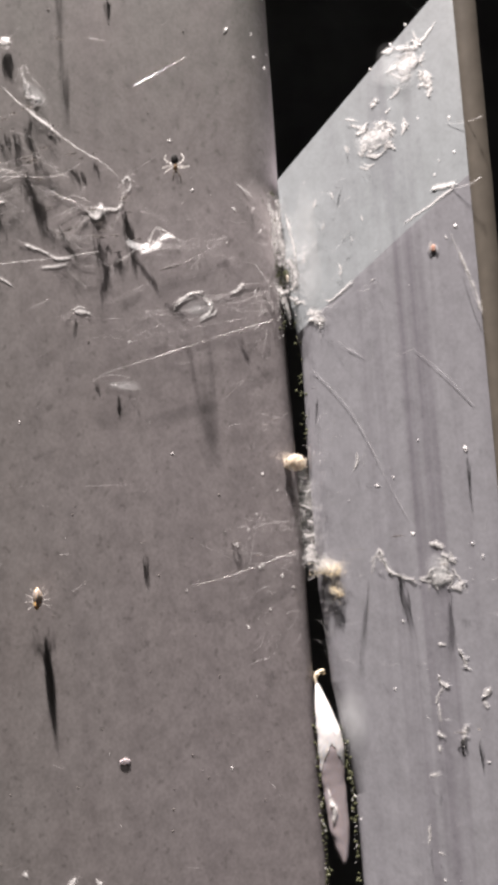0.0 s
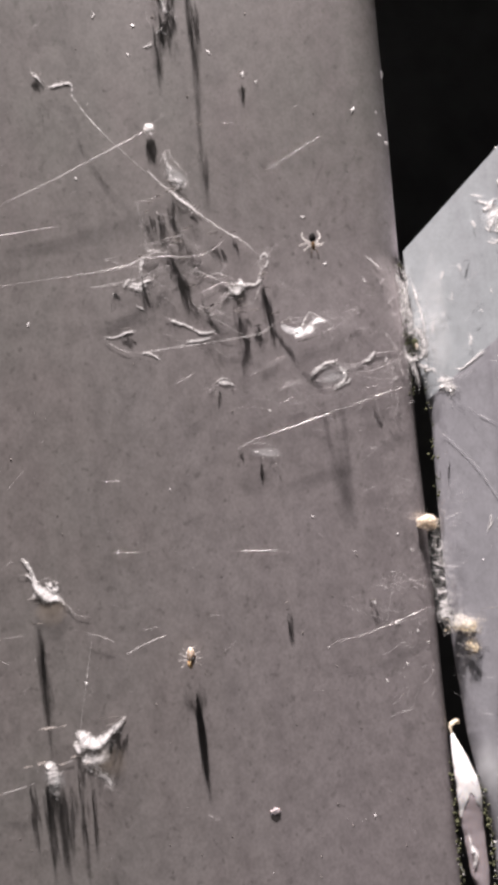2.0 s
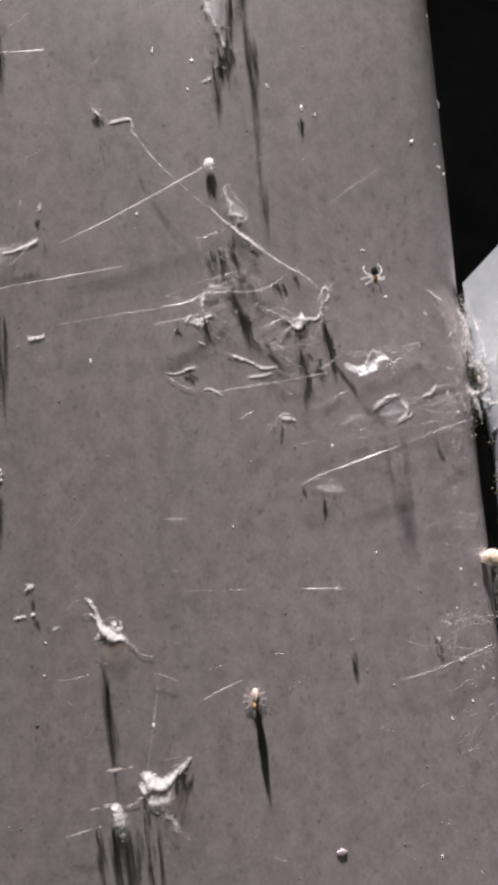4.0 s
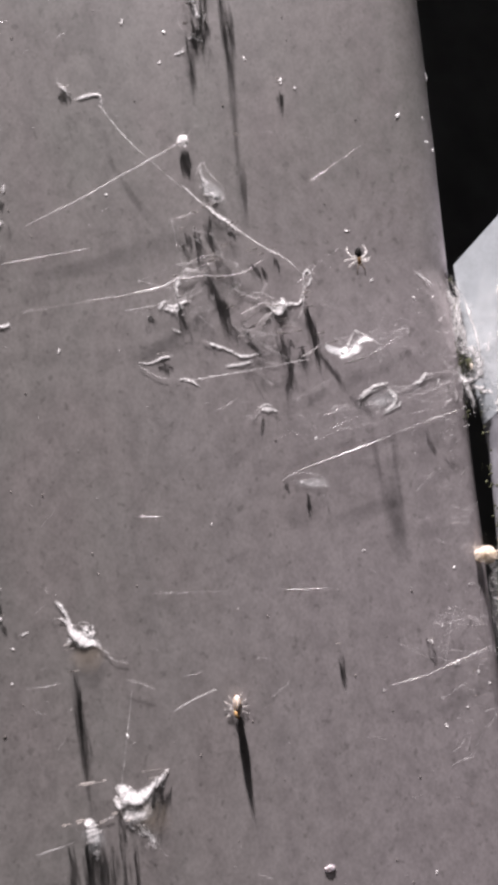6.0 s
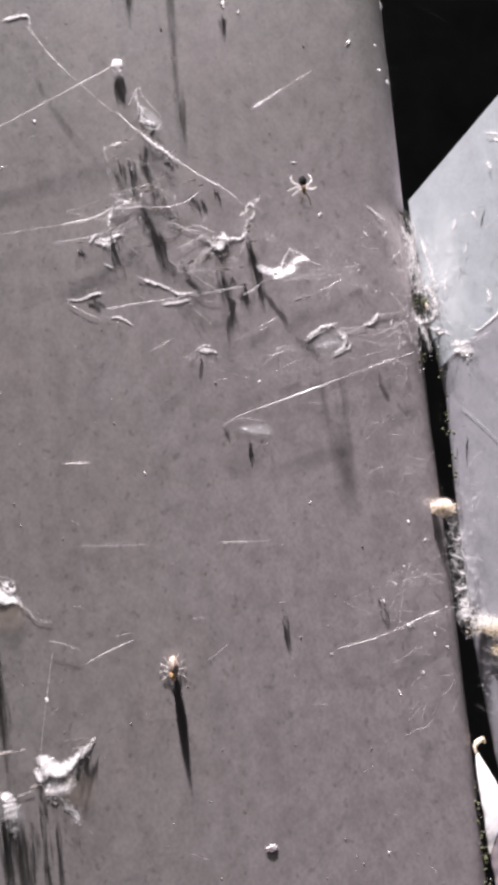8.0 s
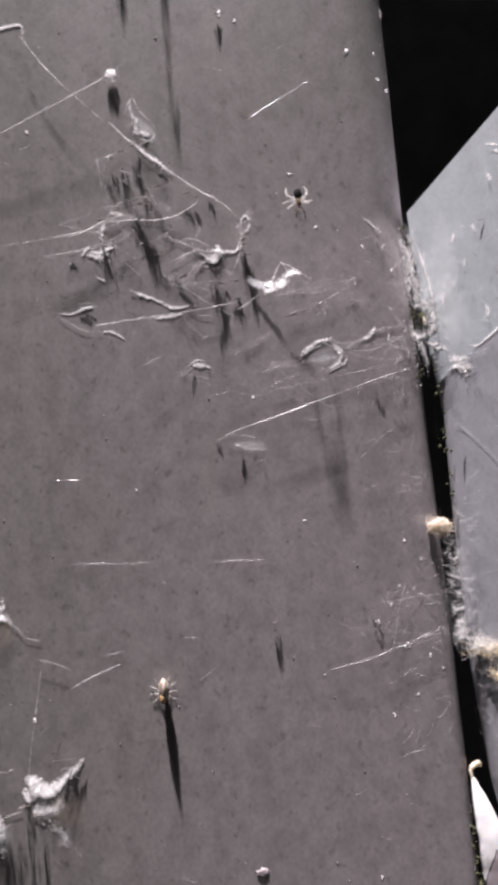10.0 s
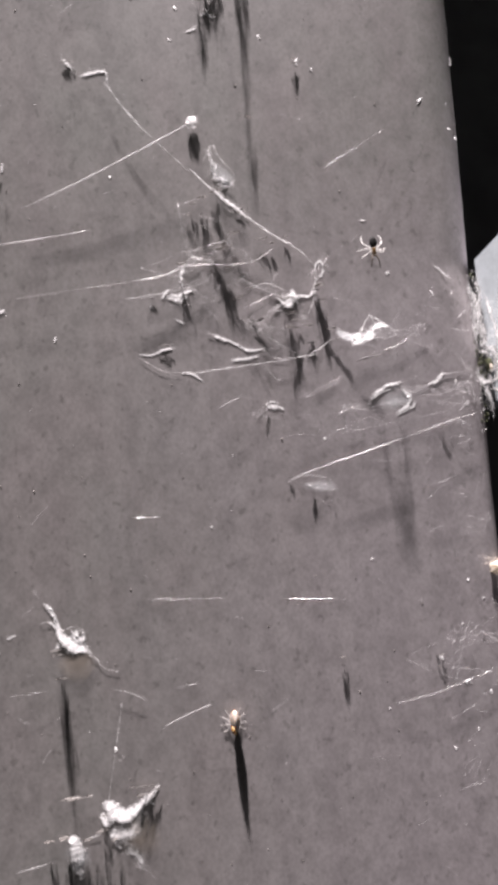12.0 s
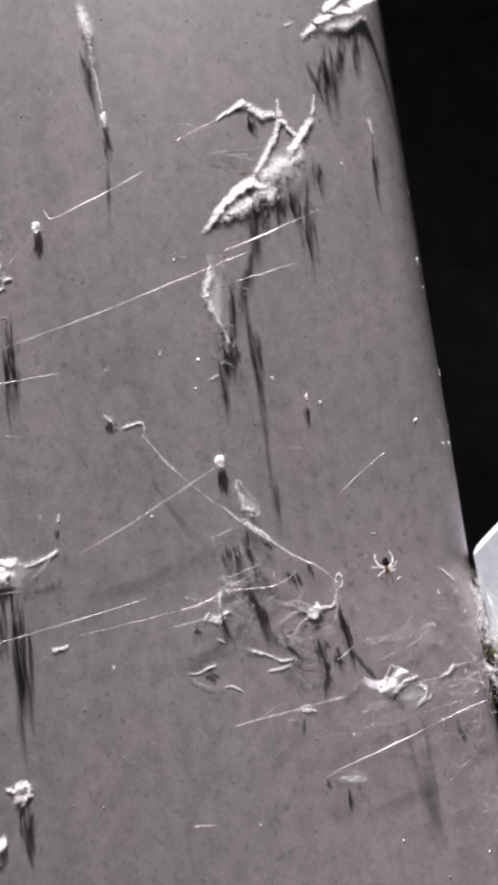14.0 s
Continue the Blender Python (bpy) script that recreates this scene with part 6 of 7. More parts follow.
tuft(on_panel, [(0.89, -7.84, 0.1), (2.11, -13.25, 0.1), (2.82, -18.46, 0.1), (3.06, -24.76, 0.1), (3.38, -29.76, 0.1)], 0.7, 34, "torn white web spread over the joint between the boards", clots=1)
tuft(on_board, [(21.58, -20.89, 0.5), (23.36, -21.36, 0.6), (24.02, -23.85, 0.6), (23.53, -26.89, 0.6), (21.98, -28.01, 0.5)], 2.2, 102, "bright white web round green growth in the joint", clots=4)
thread(on_board, [(15.2, -32.9, 0.95), (17.14, -31.3, 0.95)], 0.062, mat=SILK)
thread(on_board, [(17.81, -27.45, 0.95), (18.21, -30.02, 0.95)], 0.062, mat=SILK)
thread(on_board, [(20.67, -29.78, 0.95), (22.34, -33.26, 0.95)], 0.062, mat=SILK)
thread(on_board, [(16.13, -30.29, 0.95), (16.46, -32.24, 0.95)], 0.062, mat=SILK)
tuft(on_board, [(22.68, -66.74, 0.8), (22.89, -71.52, 0.8), (22.41, -77.43, 0.8), (22.48, -83.94, 0.8)], 2.0, 90, "fuzzy white web bridging the dark gap", clots=0, fuzz=1.0, r=0.032)
tuft(on_panel, [(-0.14, -81.96, 0.3), (2.11, -84.36, 0.4), (4.32, -86.73, 0.5)], 2.2, 136, "matted clump of white cobweb and dust", clots=3)
tuft(on_panel, [(2.56, -67.96, 0.15), (3.04, -73.88, 0.15), (2.9, -78.57, 0.2), (2.7, -83.83, 0.2)], 1.6, 95, "fuzzy white web along the pale board's edge", clots=0, fuzz=0.8, r=0.028)
tuft(on_panel, [(2.1, -83.81, 0.2), (4.37, -85.6, 0.3), (7.27, -86.58, 0.4)], 2.0, 119, "bright tangle of web and straw by the gap", clots=4)
tuft(on_panel, [(15.55, 1.33, 0.05), (15.93, -0.03, 0.05)], 0.5, 17, "small torn curl of white silk on the pale board", clots=1, slope=0.09)
tuft(on_panel, [(18.27, -4.14, 0.05), (19.4, -4.92, 0.05), (20.12, -4.62, 0.05)], 0.5, 17, "small torn curl of white silk on the pale board", clots=1, slope=0.09)
tuft(on_panel, [(11.74, -7.94, 0.05), (12.36, -9.59, 0.05)], 0.5, 17, "small torn curl of white silk on the pale board", clots=1, slope=0.09)
tuft(on_panel, [(12.59, -23.89, 0.05), (12.71, -25.61, 0.05), (12.15, -26.71, 0.05)], 0.5, 17, "small torn curl of white silk on the pale board", clots=1, slope=0.09)
tuft(on_panel, [(8.49, -8.4, 0.05), (7.33, -10.89, 0.05)], 0.5, 17, "small torn curl of white silk on the pale board", clots=1, slope=0.09)
tuft(on_panel, [(5.31, -18.96, 0.05), (4.58, -22.55, 0.05)], 0.6, 17, "small torn curl of white silk on the pale board", clots=1, slope=0.09)
tuft(on_panel, [(15.11, -18.58, 0.05), (15.62, -19.66, 0.05)], 0.3, 17, "small torn curl of white silk on the pale board", clots=1, slope=0.09)
tuft(on_panel, [(17.77, -14.31, 0.05), (17.9, -15.8, 0.05)], 0.3, 17, "small torn curl of white silk on the pale board", clots=1, slope=0.09)
tuft(on_panel, [(10, -13.76, 0.05), (9.23, -16.07, 0.05)], 0.4, 17, "small torn curl of white silk on the pale board", clots=1, slope=0.09)
tuft(on_panel, [(34.33, -20.83, 0.1), (36.19, -26.22, 0.1), (38.03, -32.65, 0.1), (39.05, -37.55, 0.1)], 0.45, 51, "ragged white streak of silk near the bare wood edge", clots=3)
thread(on_board, [(-36.83, 10.81, 1.25), (-36.17, 6.3, 1.25), (-34.76, 1.05, 1.25)], 0.031, mat=STRAND)
thread(on_board, [(-35.45, 1.09, 1.25), (-31.87, 2.27, 1.25), (-28.08, 2.97, 1.25)], 0.036, mat=STRAND)
thread(on_board, [(-36.56, -1.17, 1.25), (-34.6, 0.1, 1.25), (-30.99, -1.07, 1.25)], 0.062, mat=SILK)
thread(on_board, [(-27.23, 1.97, 1.25), (-23.95, -0.59, 1.25), (-19.51, -3.48, 1.25)], 0.031, mat=STRAND)
thread(on_board, [(-23.91, -6.71, 1.25), (-20.89, -5.74, 1.25), (-17.51, -7.38, 1.25)], 0.052, mat=SILK)
thread(on_board, [(-43.9, -3.93, 1.25), (-40.41, -3.24, 1.25), (-36.22, -1.19, 1.25)], 0.073, mat=SILK)
thread(on_board, [(-13.23, -12.15, 1.25), (-12.07, -9.88, 1.25), (-11.38, -7.57, 1.25)], 0.062, mat=SILK)
thread(on_board, [(-8.2, -9.21, 1.25), (-5, -10.62, 1.25), (-1.78, -12.03, 1.25)], 0.036, mat=STRAND)
thread(on_board, [(-32.04, -29.27, 1.25), (-29.88, -28.3, 1.25), (-27.24, -27.13, 1.25)], 0.042, mat=STRAND)
thread(on_board, [(-10.75, -35.66, 1.25), (-3.39, -33.03, 1.25), (3.86, -32.23, 1.25)], 0.016, mat=STRAND)
tuft(on_board, [(-33.67, 27.29, 0.15), (-32.81, 27.73, 0.15), (-31.95, 28.17, 0.15)], 0.9, 20, "white knot of spider silk standing off the board", clots=1, slope=0.2)
tuft(on_board, [(-29.87, 13.86, 0.2), (-26.59, 10.8, 0.2), (-23.11, 7.37, 0.2)], 0.9, 68, "ragged silk on a rope of web", clots=1)
tuft(on_board, [(-56.53, -104.88, 0.1), (-54.2, -108.16, 0.1), (-51.64, -112.48, 0.1)], 1.8, 51, "thin hanging sheet of torn silk", clots=1, slope=0.01)
thread(on_board, [(-36.58, 10.66, 1.05), (-36.6, 8, 1.05), (-36.24, 4.98, 1.05)], 0.031, mat=STRAND)
thread(on_board, [(-36.16, 10.64, 1.05), (-34.18, 11.31, 1.05), (-32.01, 11.75, 1.05)], 0.026, mat=STRAND)
thread(on_board, [(-40.89, -7.23, 1.05), (-39.44, -5.04, 1.05), (-38.24, -3.26, 1.05)], 0.031, mat=STRAND)
thread(on_board, [(-25.85, -4.53, 1.05), (-22.79, -6.17, 1.05), (-19.43, -8.17, 1.05)], 0.042, mat=STRAND)
thread(on_board, [(-7.1, -9.02, 1.05), (-4.67, -9.97, 1.05), (-2.27, -11.26, 1.05)], 0.031, mat=STRAND)
thread(on_board, [(-13.39, -19.86, 1.05), (-11.33, -18.92, 1.05), (-8.98, -17.33, 1.05)], 0.062, mat=SILK)
thread(on_board, [(-3.89, -21.93, 1.05), (-2.01, -20.86, 1.05), (-0.08, -20.34, 1.05)], 0.036, mat=STRAND)
thread(on_board, [(-0.13, -20.78, 1.05), (3.71, -19.3, 1.05), (7.41, -17.23, 1.05)], 0.026, mat=STRAND)
thread(on_board, [(-16.15, -28.82, 1.05), (-12, -27.31, 1.05), (-8.04, -25.78, 1.05)], 0.026, mat=STRAND)
thread(on_board, [(-25.86, -32.09, 1.05), (-24.17, -31.05, 1.05), (-22.13, -29.72, 1.05)], 0.031, mat=STRAND)
thread(on_board, [(-19.96, -35.72, 1.05), (-16.62, -35.38, 1.05), (-12.81, -35.94, 1.05)], 0.016, mat=STRAND)
thread(on_board, [(-13.62, -35.43, 1.05), (-9.9, -32.94, 1.05), (-6.26, -30.53, 1.05)], 0.016, mat=STRAND)
thread(on_board, [(-45.86, -19.16, 1.05), (-42.61, -21.03, 1.05), (-39.18, -23.23, 1.05)], 0.026, mat=STRAND)
thread(on_board, [(-17.26, 27.82, 1.05), (-14.19, 27.58, 1.05), (-11.31, 26.53, 1.05)], 0.026, mat=STRAND)
thread(on_board, [(-30.17, -2.91, 1.05), (-26.99, -5.33, 1.05), (-24.14, -6.85, 1.05)], 0.026, mat=STRAND)
thread(on_board, [(-12.88, -4.61, 1.05), (-10.56, -3.31, 1.05), (-7.87, -0.79, 1.05)], 0.036, mat=STRAND)
thread(on_board, [(-11.86, -3.22, 1.05), (-11.23, -5.5, 1.05), (-10.26, -6.69, 1.05)], 0.042, mat=STRAND)
thread(on_board, [(-15.13, -9.47, 1.05), (-14.16, -10.64, 1.05), (-13.65, -12.01, 1.05)], 0.026, mat=STRAND)
tuft(on_panel, [(-0.4, -21.6, 0.5), (1.6, -21.0, 0.6), (2.6, -23.6, 0.6), (2.2, -27.0, 0.6), (0.4, -28.2, 0.5)], 1.3, 110, "bright ring of packed white web round green growth", clots=3, slope=0.16)
tuft(on_panel, [(-0.8, -8.5, 0.2), (-0.3, -13, 0.3), (0.4, -18, 0.3), (0.2, -21, 0.3)], 1.0, 90, "crumbled white web packed in the joint", clots=2, slope=0.14)
tuft(on_panel, [(0.6, -28.4, 0.4), (3.0, -30.0, 0.4), (5.2, -31.4, 0.3)], 0.9, 60, "white web drawn out below the joint", clots=2, slope=0.14)
fleck(on_panel, (0.9, -24.4, 0.35), (1.5, 3.0, 0.5), "clump of green moss held in a ring of web", mat=MOSS, name="moss_tuft", solid=True)
fleck(on_panel, (1.2, -24.9, 0.75), (0.6, 1.3, 0.3), "pale seed husk in the moss", mat=DOWN, name="seed_husk", solid=True)
fleck(on_board, (-18.6, -121.7, 0.08), (2.1, 1.5, 0.26), "small pale grain of grit stuck on the painted board", mat=COCOON, name="grit_grain", solid=True)
tuft(on_board, [(-31.6, -145.2, 0.3), (-30.4, -143.6, 0.4), (-29.6, -142.6, 0.3)], 0.9, 40, "small white clump of cobweb", clots=3)
tuft(on_board, [(-25.4, -144.0, 0.2), (-24.6, -145.8, 0.3)], 0.6, 20, "small crumpled curl of dusty silk", clots=2)
tuft(on_board, [(-39.2, -140.0, 0.3), (-39.0, -141.6, 0.3)], 0.5, 20, "small crumpled curl of dusty silk", clots=2)

# ---- husk and cocoon in the gap ----
def cocoon():
    """A long pointed cocoon wedged in the gap, its upper end bright, with a straw curl on its tip."""
    #     z, centre x, depth, half width, half thickness
    rows = [(-110.6, 22.7, 0.4, 0.25, 0.2), (-112.5, 22.9, -0.4, 0.9, 0.5), (-116, 23.4, -1.5, 1.8, 0.8), (-120, 24.0, -2.4, 2.5, 1.0), (-123, 24.1, -2.7, 2.7, 1.1),
            (-126, 24.0, -2.8, 2.6, 1.0), (-130, 24.0, -3.0, 2.35, 0.9), (-135, 24.2, -3.3, 2.2, 0.9), (-139, 24.3, -3.6, 2.0, 0.85), (-142, 24.5, -3.8, 1.5, 0.8), (-144, 24.6, -4.0, 1.0, 0.7), (-147.5, 24.6, -4.2, 0.4, 0.5)]
    zs = [max(r[0], -145.2) for r in rows][::-1]

    def skin(low, swell, a0, a1, cols, rows_up, end):
        """The cocoon's surface from its tip down to low, or to end(angle), swollen by swell."""
        bm = bmesh.new()
        rings = []
        for i in range(rows_up):
            ring = []
            for j in range(cols):
                a = a0 + (a1 - a0) * j / cols
                z = -110.6 + ((end(a) if end else low) + 110.6) * i / (rows_up - 1)
                cx, y, w, d = [float(np.interp(z, zs, [r[k] for r in rows][::-1])) for k in (1, 2, 3, 4)]
                v = Vector((cx - 0.9 + (w + swell) * math.cos(a), y + (d + swell) * math.sin(a), z))
                ring.append(bm.verts.new(v + Vector((0.12, 0.03, 0)) * noise.noise(v * 0.5) + Vector((0.05, 0.03, 0)) * noise.noise(v * 2)))
            rings.append(ring)
        for a, b in zip(rings, rings[1:]):
            for j in range(cols):
                bm.faces.new((a[j], a[(j + 1) % cols], b[(j + 1) % cols], b[j]))
        bm.faces.new(rings[0])
        if end:
            # The lip turns in under the edge.
            middle = [sum((v.co for v in r), Vector()) / cols for r in rings]
            inner = [bm.verts.new(v.co.lerp(Vector((middle[-1].x, middle[-1].y, v.co.z)), 0.2)) for v in rings[-1]]
            for j in range(cols):
                bm.faces.new((rings[-1][j], rings[-1][(j + 1) % cols], inner[(j + 1) % cols], inner[j]))
        else:
            bm.faces.new(rings[-1][::-1])
        return bm

    full = 2 * math.pi
    ob = tagged(linked("cocoon", skin(-145.2, 0.0, 0, full, 24, 60, None), COCOON), "long white pointed cocoon wedged in the gap between the boards", "cocoon")
    part("hood", skin(0, 0.02, 0, full, 48, 34, lambda a: -121.9 - 5.6 * abs(math.cos(a)) ** 1.3 + 1.5 * noise.noise(Vector((math.cos(a) * 5, math.sin(a) * 5, 2)))), HOOD, ob, "bright white ragged hood")
    bm = bmesh.new()
    ribbon(bm, [(21.5, -3.9, -129.5), (21.9, -4.2, -132.5), (22.5, -4.4, -134.5), (21.7, -4.3, -137.5)], (0.4, 1.3, 1.9, 0.3), 5.0, 0.1)
    part("patch", bm, FLAKE, ob, "white torn patch of silk")
    bm = bmesh.new()
    tube(bm, spline([Vector(p) for p in ((21.7, 0.3, -110.9), (21.7, 0.6, -109.4), (22.4, 0.6, -108.6), (23.4, 0.5, -108.2), (23.6, 0.5, -109.0))], 14), [0.2 + 0.28 * math.sin(math.pi * i / 13) for i in range(14)], 8)
    part("curl", bm, HUSK, ob, "straw-coloured curled tip")


cocoon()


# ---- thin veils ----
# Two films added for the pale glow beside the cocoon and by the joint.
veil(on_panel, (7.5, -116.5), 7.5, 15, 0, "hazy white veil added for the pale halo beside the cocoon")
veil(on_panel, (5.0, -20.0), 9.5, 30, 0, "hazy white veil added for the pale glow by the joint")
veil(on_panel, (27.0, 14.5), 9, 13, 20, "hazy white veil round a patch of cobweb")
veil(on_panel, (21.5, 1.0), 10, 8, 10, "hazy white veil round a patch of cobweb")
veil(on_panel, (27.0, -87.0), 5.5, 8, 0, "hazy white veil round a tangle of cobweb")
veil(on_board, (-61.5, -74.5), 8, 7, 15, "tan dirty veil of silk hanging under a white clump", TAN_VEIL)
veil(on_board, (-52.0, -106.0), 8.5, 9, 30, "tan dirty veil of silk hanging under a white clump", TAN_VEIL)
veil(on_board, (-63.5, -109.0), 5, 6, 0, "hazy veil round a clot of cobweb")
veil(on_board, (-27.5, 16.5), 3.4, 7, 40, "clear crumpled veil beside a rope of silk", tilt=0.02)
veil(on_board, (2.6, -30.0), 7.5, 4.4, 10, "clear round veil edged with white silk", tilt=0.0)
veil(on_board, (-13.5, -45.6), 8.5, 2.6, -8, "thin pale shell of papery silk", tilt=0.02)
veil(on_board, (-9.5, 92.5), 19, 12, 40, "hazy veil between ropes of cobweb")
veil(on_board, (11.0, 131.0), 20, 9, 28, "hazy veil round bright cobweb")
veil(on_board, (-50.3, 134.0), 4.5, 14, 5, "hazy veil round a clump of cobweb")
veil(on_board, (-28.5, 64.0), 4.5, 20, -4, "hazy veil along torn cobweb")
veil(on_board, (-80.5, 9.0), 8, 8, 0, "hazy veil round a clump of cobweb")


def crumbs(name, label, mat, spots, size, seed, proud=0.2):
    """Loose crumbs at places that spots() gives, joined."""
    rng = random.Random(seed)
    bm = bmesh.new()
    for place in spots(rng):
        s = size * rng.uniform(0.4, 1.6)
        n0 = len(bm.verts)
        made = bmesh.ops.create_icosphere(bm, subdivisions=1, radius=1)["verts"]
        a, b, c = (s * rng.uniform(0.6, 1.4) for _ in range(3))
        for v in made:
            v.co = Vector((v.co.x * a, v.co.y * b * proud, v.co.z * c)) * rng.uniform(0.75, 1.2) + place
    return tagged(linked(name, bm, mat), label, "crumbs", kind="stuff")


crumbs("moss_crumbs", "green-brown mossy crumbs along the gap's edges", MOSS,
       lambda g: [Vector((EDGE - 0.1 + g.gauss(0, 0.4), 0.5 + abs(g.gauss(0, 0.6)), g.uniform(-160, -116))) for _ in range(150)]
       + [on_panel(float(np.interp(z, (-152, -131, -118), (6.2, 6.2, 4.9))) + g.gauss(0, 0.3), z, -0.4 + g.gauss(0, 0.4)) for z in [g.uniform(-150, -119) for _ in range(70)]], 0.3, 11)
crumbs("pale_crumbs", "pale gritty crumbs along the gap's edges", SILK,
       lambda g: [Vector((EDGE - 0.2 + g.gauss(0, 0.4), 0.35 + abs(g.gauss(0, 0.3)), g.uniform(-156, -112))) for _ in range(34)]
       + [Vector((x, edge_depth(x, z), z)) for x, z in [(EDGE + g.uniform(0.2, 2.6), g.uniform(-2, 140)) for _ in range(46)]]
       + [on_panel(float(np.interp(z, (-152, -131, -118), (6.2, 6.2, 4.9))) + g.gauss(0, 0.3), z, g.gauss(0, 0.2)) for z in [g.uniform(-150, -119) for _ in range(40)]], 0.13, 12)
crumbs("joint_moss", "green mossy crumbs packed in the joint between the boards", MOSS,
       lambda g: [Vector((EDGE - 0.3 + g.gauss(0, 0.5), g.uniform(-0.2, 0.9), g.choice((g.uniform(-36, -6), g.gauss(-24, 3))))) for _ in range(80)]
       + [on_panel(2.4 + g.gauss(0, 0.5), z, g.gauss(0, 0.2)) for z in [g.uniform(-60, -20) for _ in range(40)]], 0.26, 16)
crumbs("joint_dust", "white dusty crumbs packed in the joint between the boards", SILK,
       lambda g: [Vector((EDGE - 0.4 + g.gauss(0, 0.8), g.uniform(-0.5, 0.4), g.uniform(-38, -5))) for _ in range(90)]
       + [on_panel(2.2 + abs(g.gauss(0, 0.9)), z, 0.1) for z in [g.uniform(-40, -10) for _ in range(50)]], 0.13, 17)
crumbs("dust", "pale dust specks scattered over the grey board", SILK,
       lambda g: [on_board(g.uniform(-125, 16), g.uniform(-160, 150), 0.03) for _ in range(700)], 0.06, 13)
crumbs("grit", "dark grit specks scattered over the grey board", GRIT,
       lambda g: [on_board(g.uniform(-125, 16), g.uniform(-160, 150), 0.02) for _ in range(380)], 0.11, 14, 0.28)
crumbs("panel_dust", "pale dust specks scattered over the pale board", SILK,
       lambda g: [on_panel(u, z, 0.03) for u, z in [(g.uniform(3, 38), g.uniform(-158, -5)) for _ in range(200)]], 0.06, 15)


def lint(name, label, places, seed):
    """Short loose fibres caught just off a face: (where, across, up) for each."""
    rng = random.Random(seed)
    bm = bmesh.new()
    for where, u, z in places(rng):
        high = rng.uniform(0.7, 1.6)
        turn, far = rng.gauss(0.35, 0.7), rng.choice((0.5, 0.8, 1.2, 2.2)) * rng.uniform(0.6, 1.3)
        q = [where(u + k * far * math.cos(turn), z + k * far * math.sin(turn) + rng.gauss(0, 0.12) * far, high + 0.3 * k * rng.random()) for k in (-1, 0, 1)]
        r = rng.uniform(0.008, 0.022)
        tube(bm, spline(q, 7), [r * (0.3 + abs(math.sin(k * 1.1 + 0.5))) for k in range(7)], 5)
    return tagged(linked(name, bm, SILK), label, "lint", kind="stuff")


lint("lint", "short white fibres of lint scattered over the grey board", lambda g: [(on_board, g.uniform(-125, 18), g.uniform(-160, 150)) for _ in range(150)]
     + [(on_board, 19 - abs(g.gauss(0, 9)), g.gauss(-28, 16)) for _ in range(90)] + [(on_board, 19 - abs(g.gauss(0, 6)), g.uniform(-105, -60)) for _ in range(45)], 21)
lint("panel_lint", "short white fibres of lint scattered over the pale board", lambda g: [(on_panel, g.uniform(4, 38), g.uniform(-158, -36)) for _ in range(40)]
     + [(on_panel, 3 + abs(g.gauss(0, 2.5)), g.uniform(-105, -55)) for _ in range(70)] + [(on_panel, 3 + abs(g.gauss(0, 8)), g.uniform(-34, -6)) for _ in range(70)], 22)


# ---- spiders ----
def leg(parent, mat, pts, r, name="leg"):
    bm = bmesh.new()
    line = spline([Vector((x, -y, z)) for x, z, y in pts], 14)
    tube(bm, line, [r * (1.15 - 0.6 * i / 13) * (1 + 0.25 * math.sin(i * 1.3)) for i in range(14)], 8)
    return part(name, bm, mat, parent)


def ball(parent, name, mat, centre, size, label="", taper=0.0):
    bm = bmesh.new()
    lump(bm, Vector(centre), size, 0.08, 3, 4.0)
    for v in bm.verts:
        # Narrower towards the side that faces away from the board.
        v.co.x = centre[0] + (v.co.x - centre[0]) * (1 - taper * min(1.0, abs((centre[1] - v.co.y) / size[1] + 0.15)))
    return part(name, bm, mat, parent, label)


def dark_spider():
    s = tagged(new("spider"), "tiny spider with a black abdomen and pale legs in its web", "spider")
    ball(s, "abdomen", BLACK, (0, 0, 0), (0.74, 0.2, 1.1), "glossy black abdomen")
    ball(s, "cephalothorax", AMBER, (0.05, -0.05, -1.75), (0.48, 0.18, 0.95), "amber head and thorax")
    for pts in ([(-0.4, -1.2, 0.1), (-1.5, -0.4, -0.1), (-2.0, 0.7, -0.9), (-1.6, 1.9, -1.7)],
                [(0.4, -1.2, 0.1), (1.4, -0.4, -0.1), (1.9, 0.8, -0.9), (1.5, 2.1, -1.7)],
                [(-0.4, -1.4, 0.1), (-1.4, -1.0, -0.6), (-2.7, -0.9, -1.8)],
                [(0.4, -1.4, 0.1), (1.7, -1.2, -0.6), (3.0, -0.5, -1.9)],
                [(-0.4, -1.7, 0), (-1.3, -2.2, 0.4), (-2.3, -2.8, 0)],
                [(0.4, -1.7, 0), (1.3, -1.9, 0.4), (2.0, -1.7, 0)]):
        leg(s, PALE, pts, 0.16)
    for pts in ([(-0.2, -2.3, 0), (-0.5, -3.4, 0.3), (-0.7, -4.6, 0)], [(0.3, -2.3, 0), (0.8, -3.5, 0.3), (1.0, -4.9, 0)]):
        leg(s, BROWN, pts, 0.12)
    return s


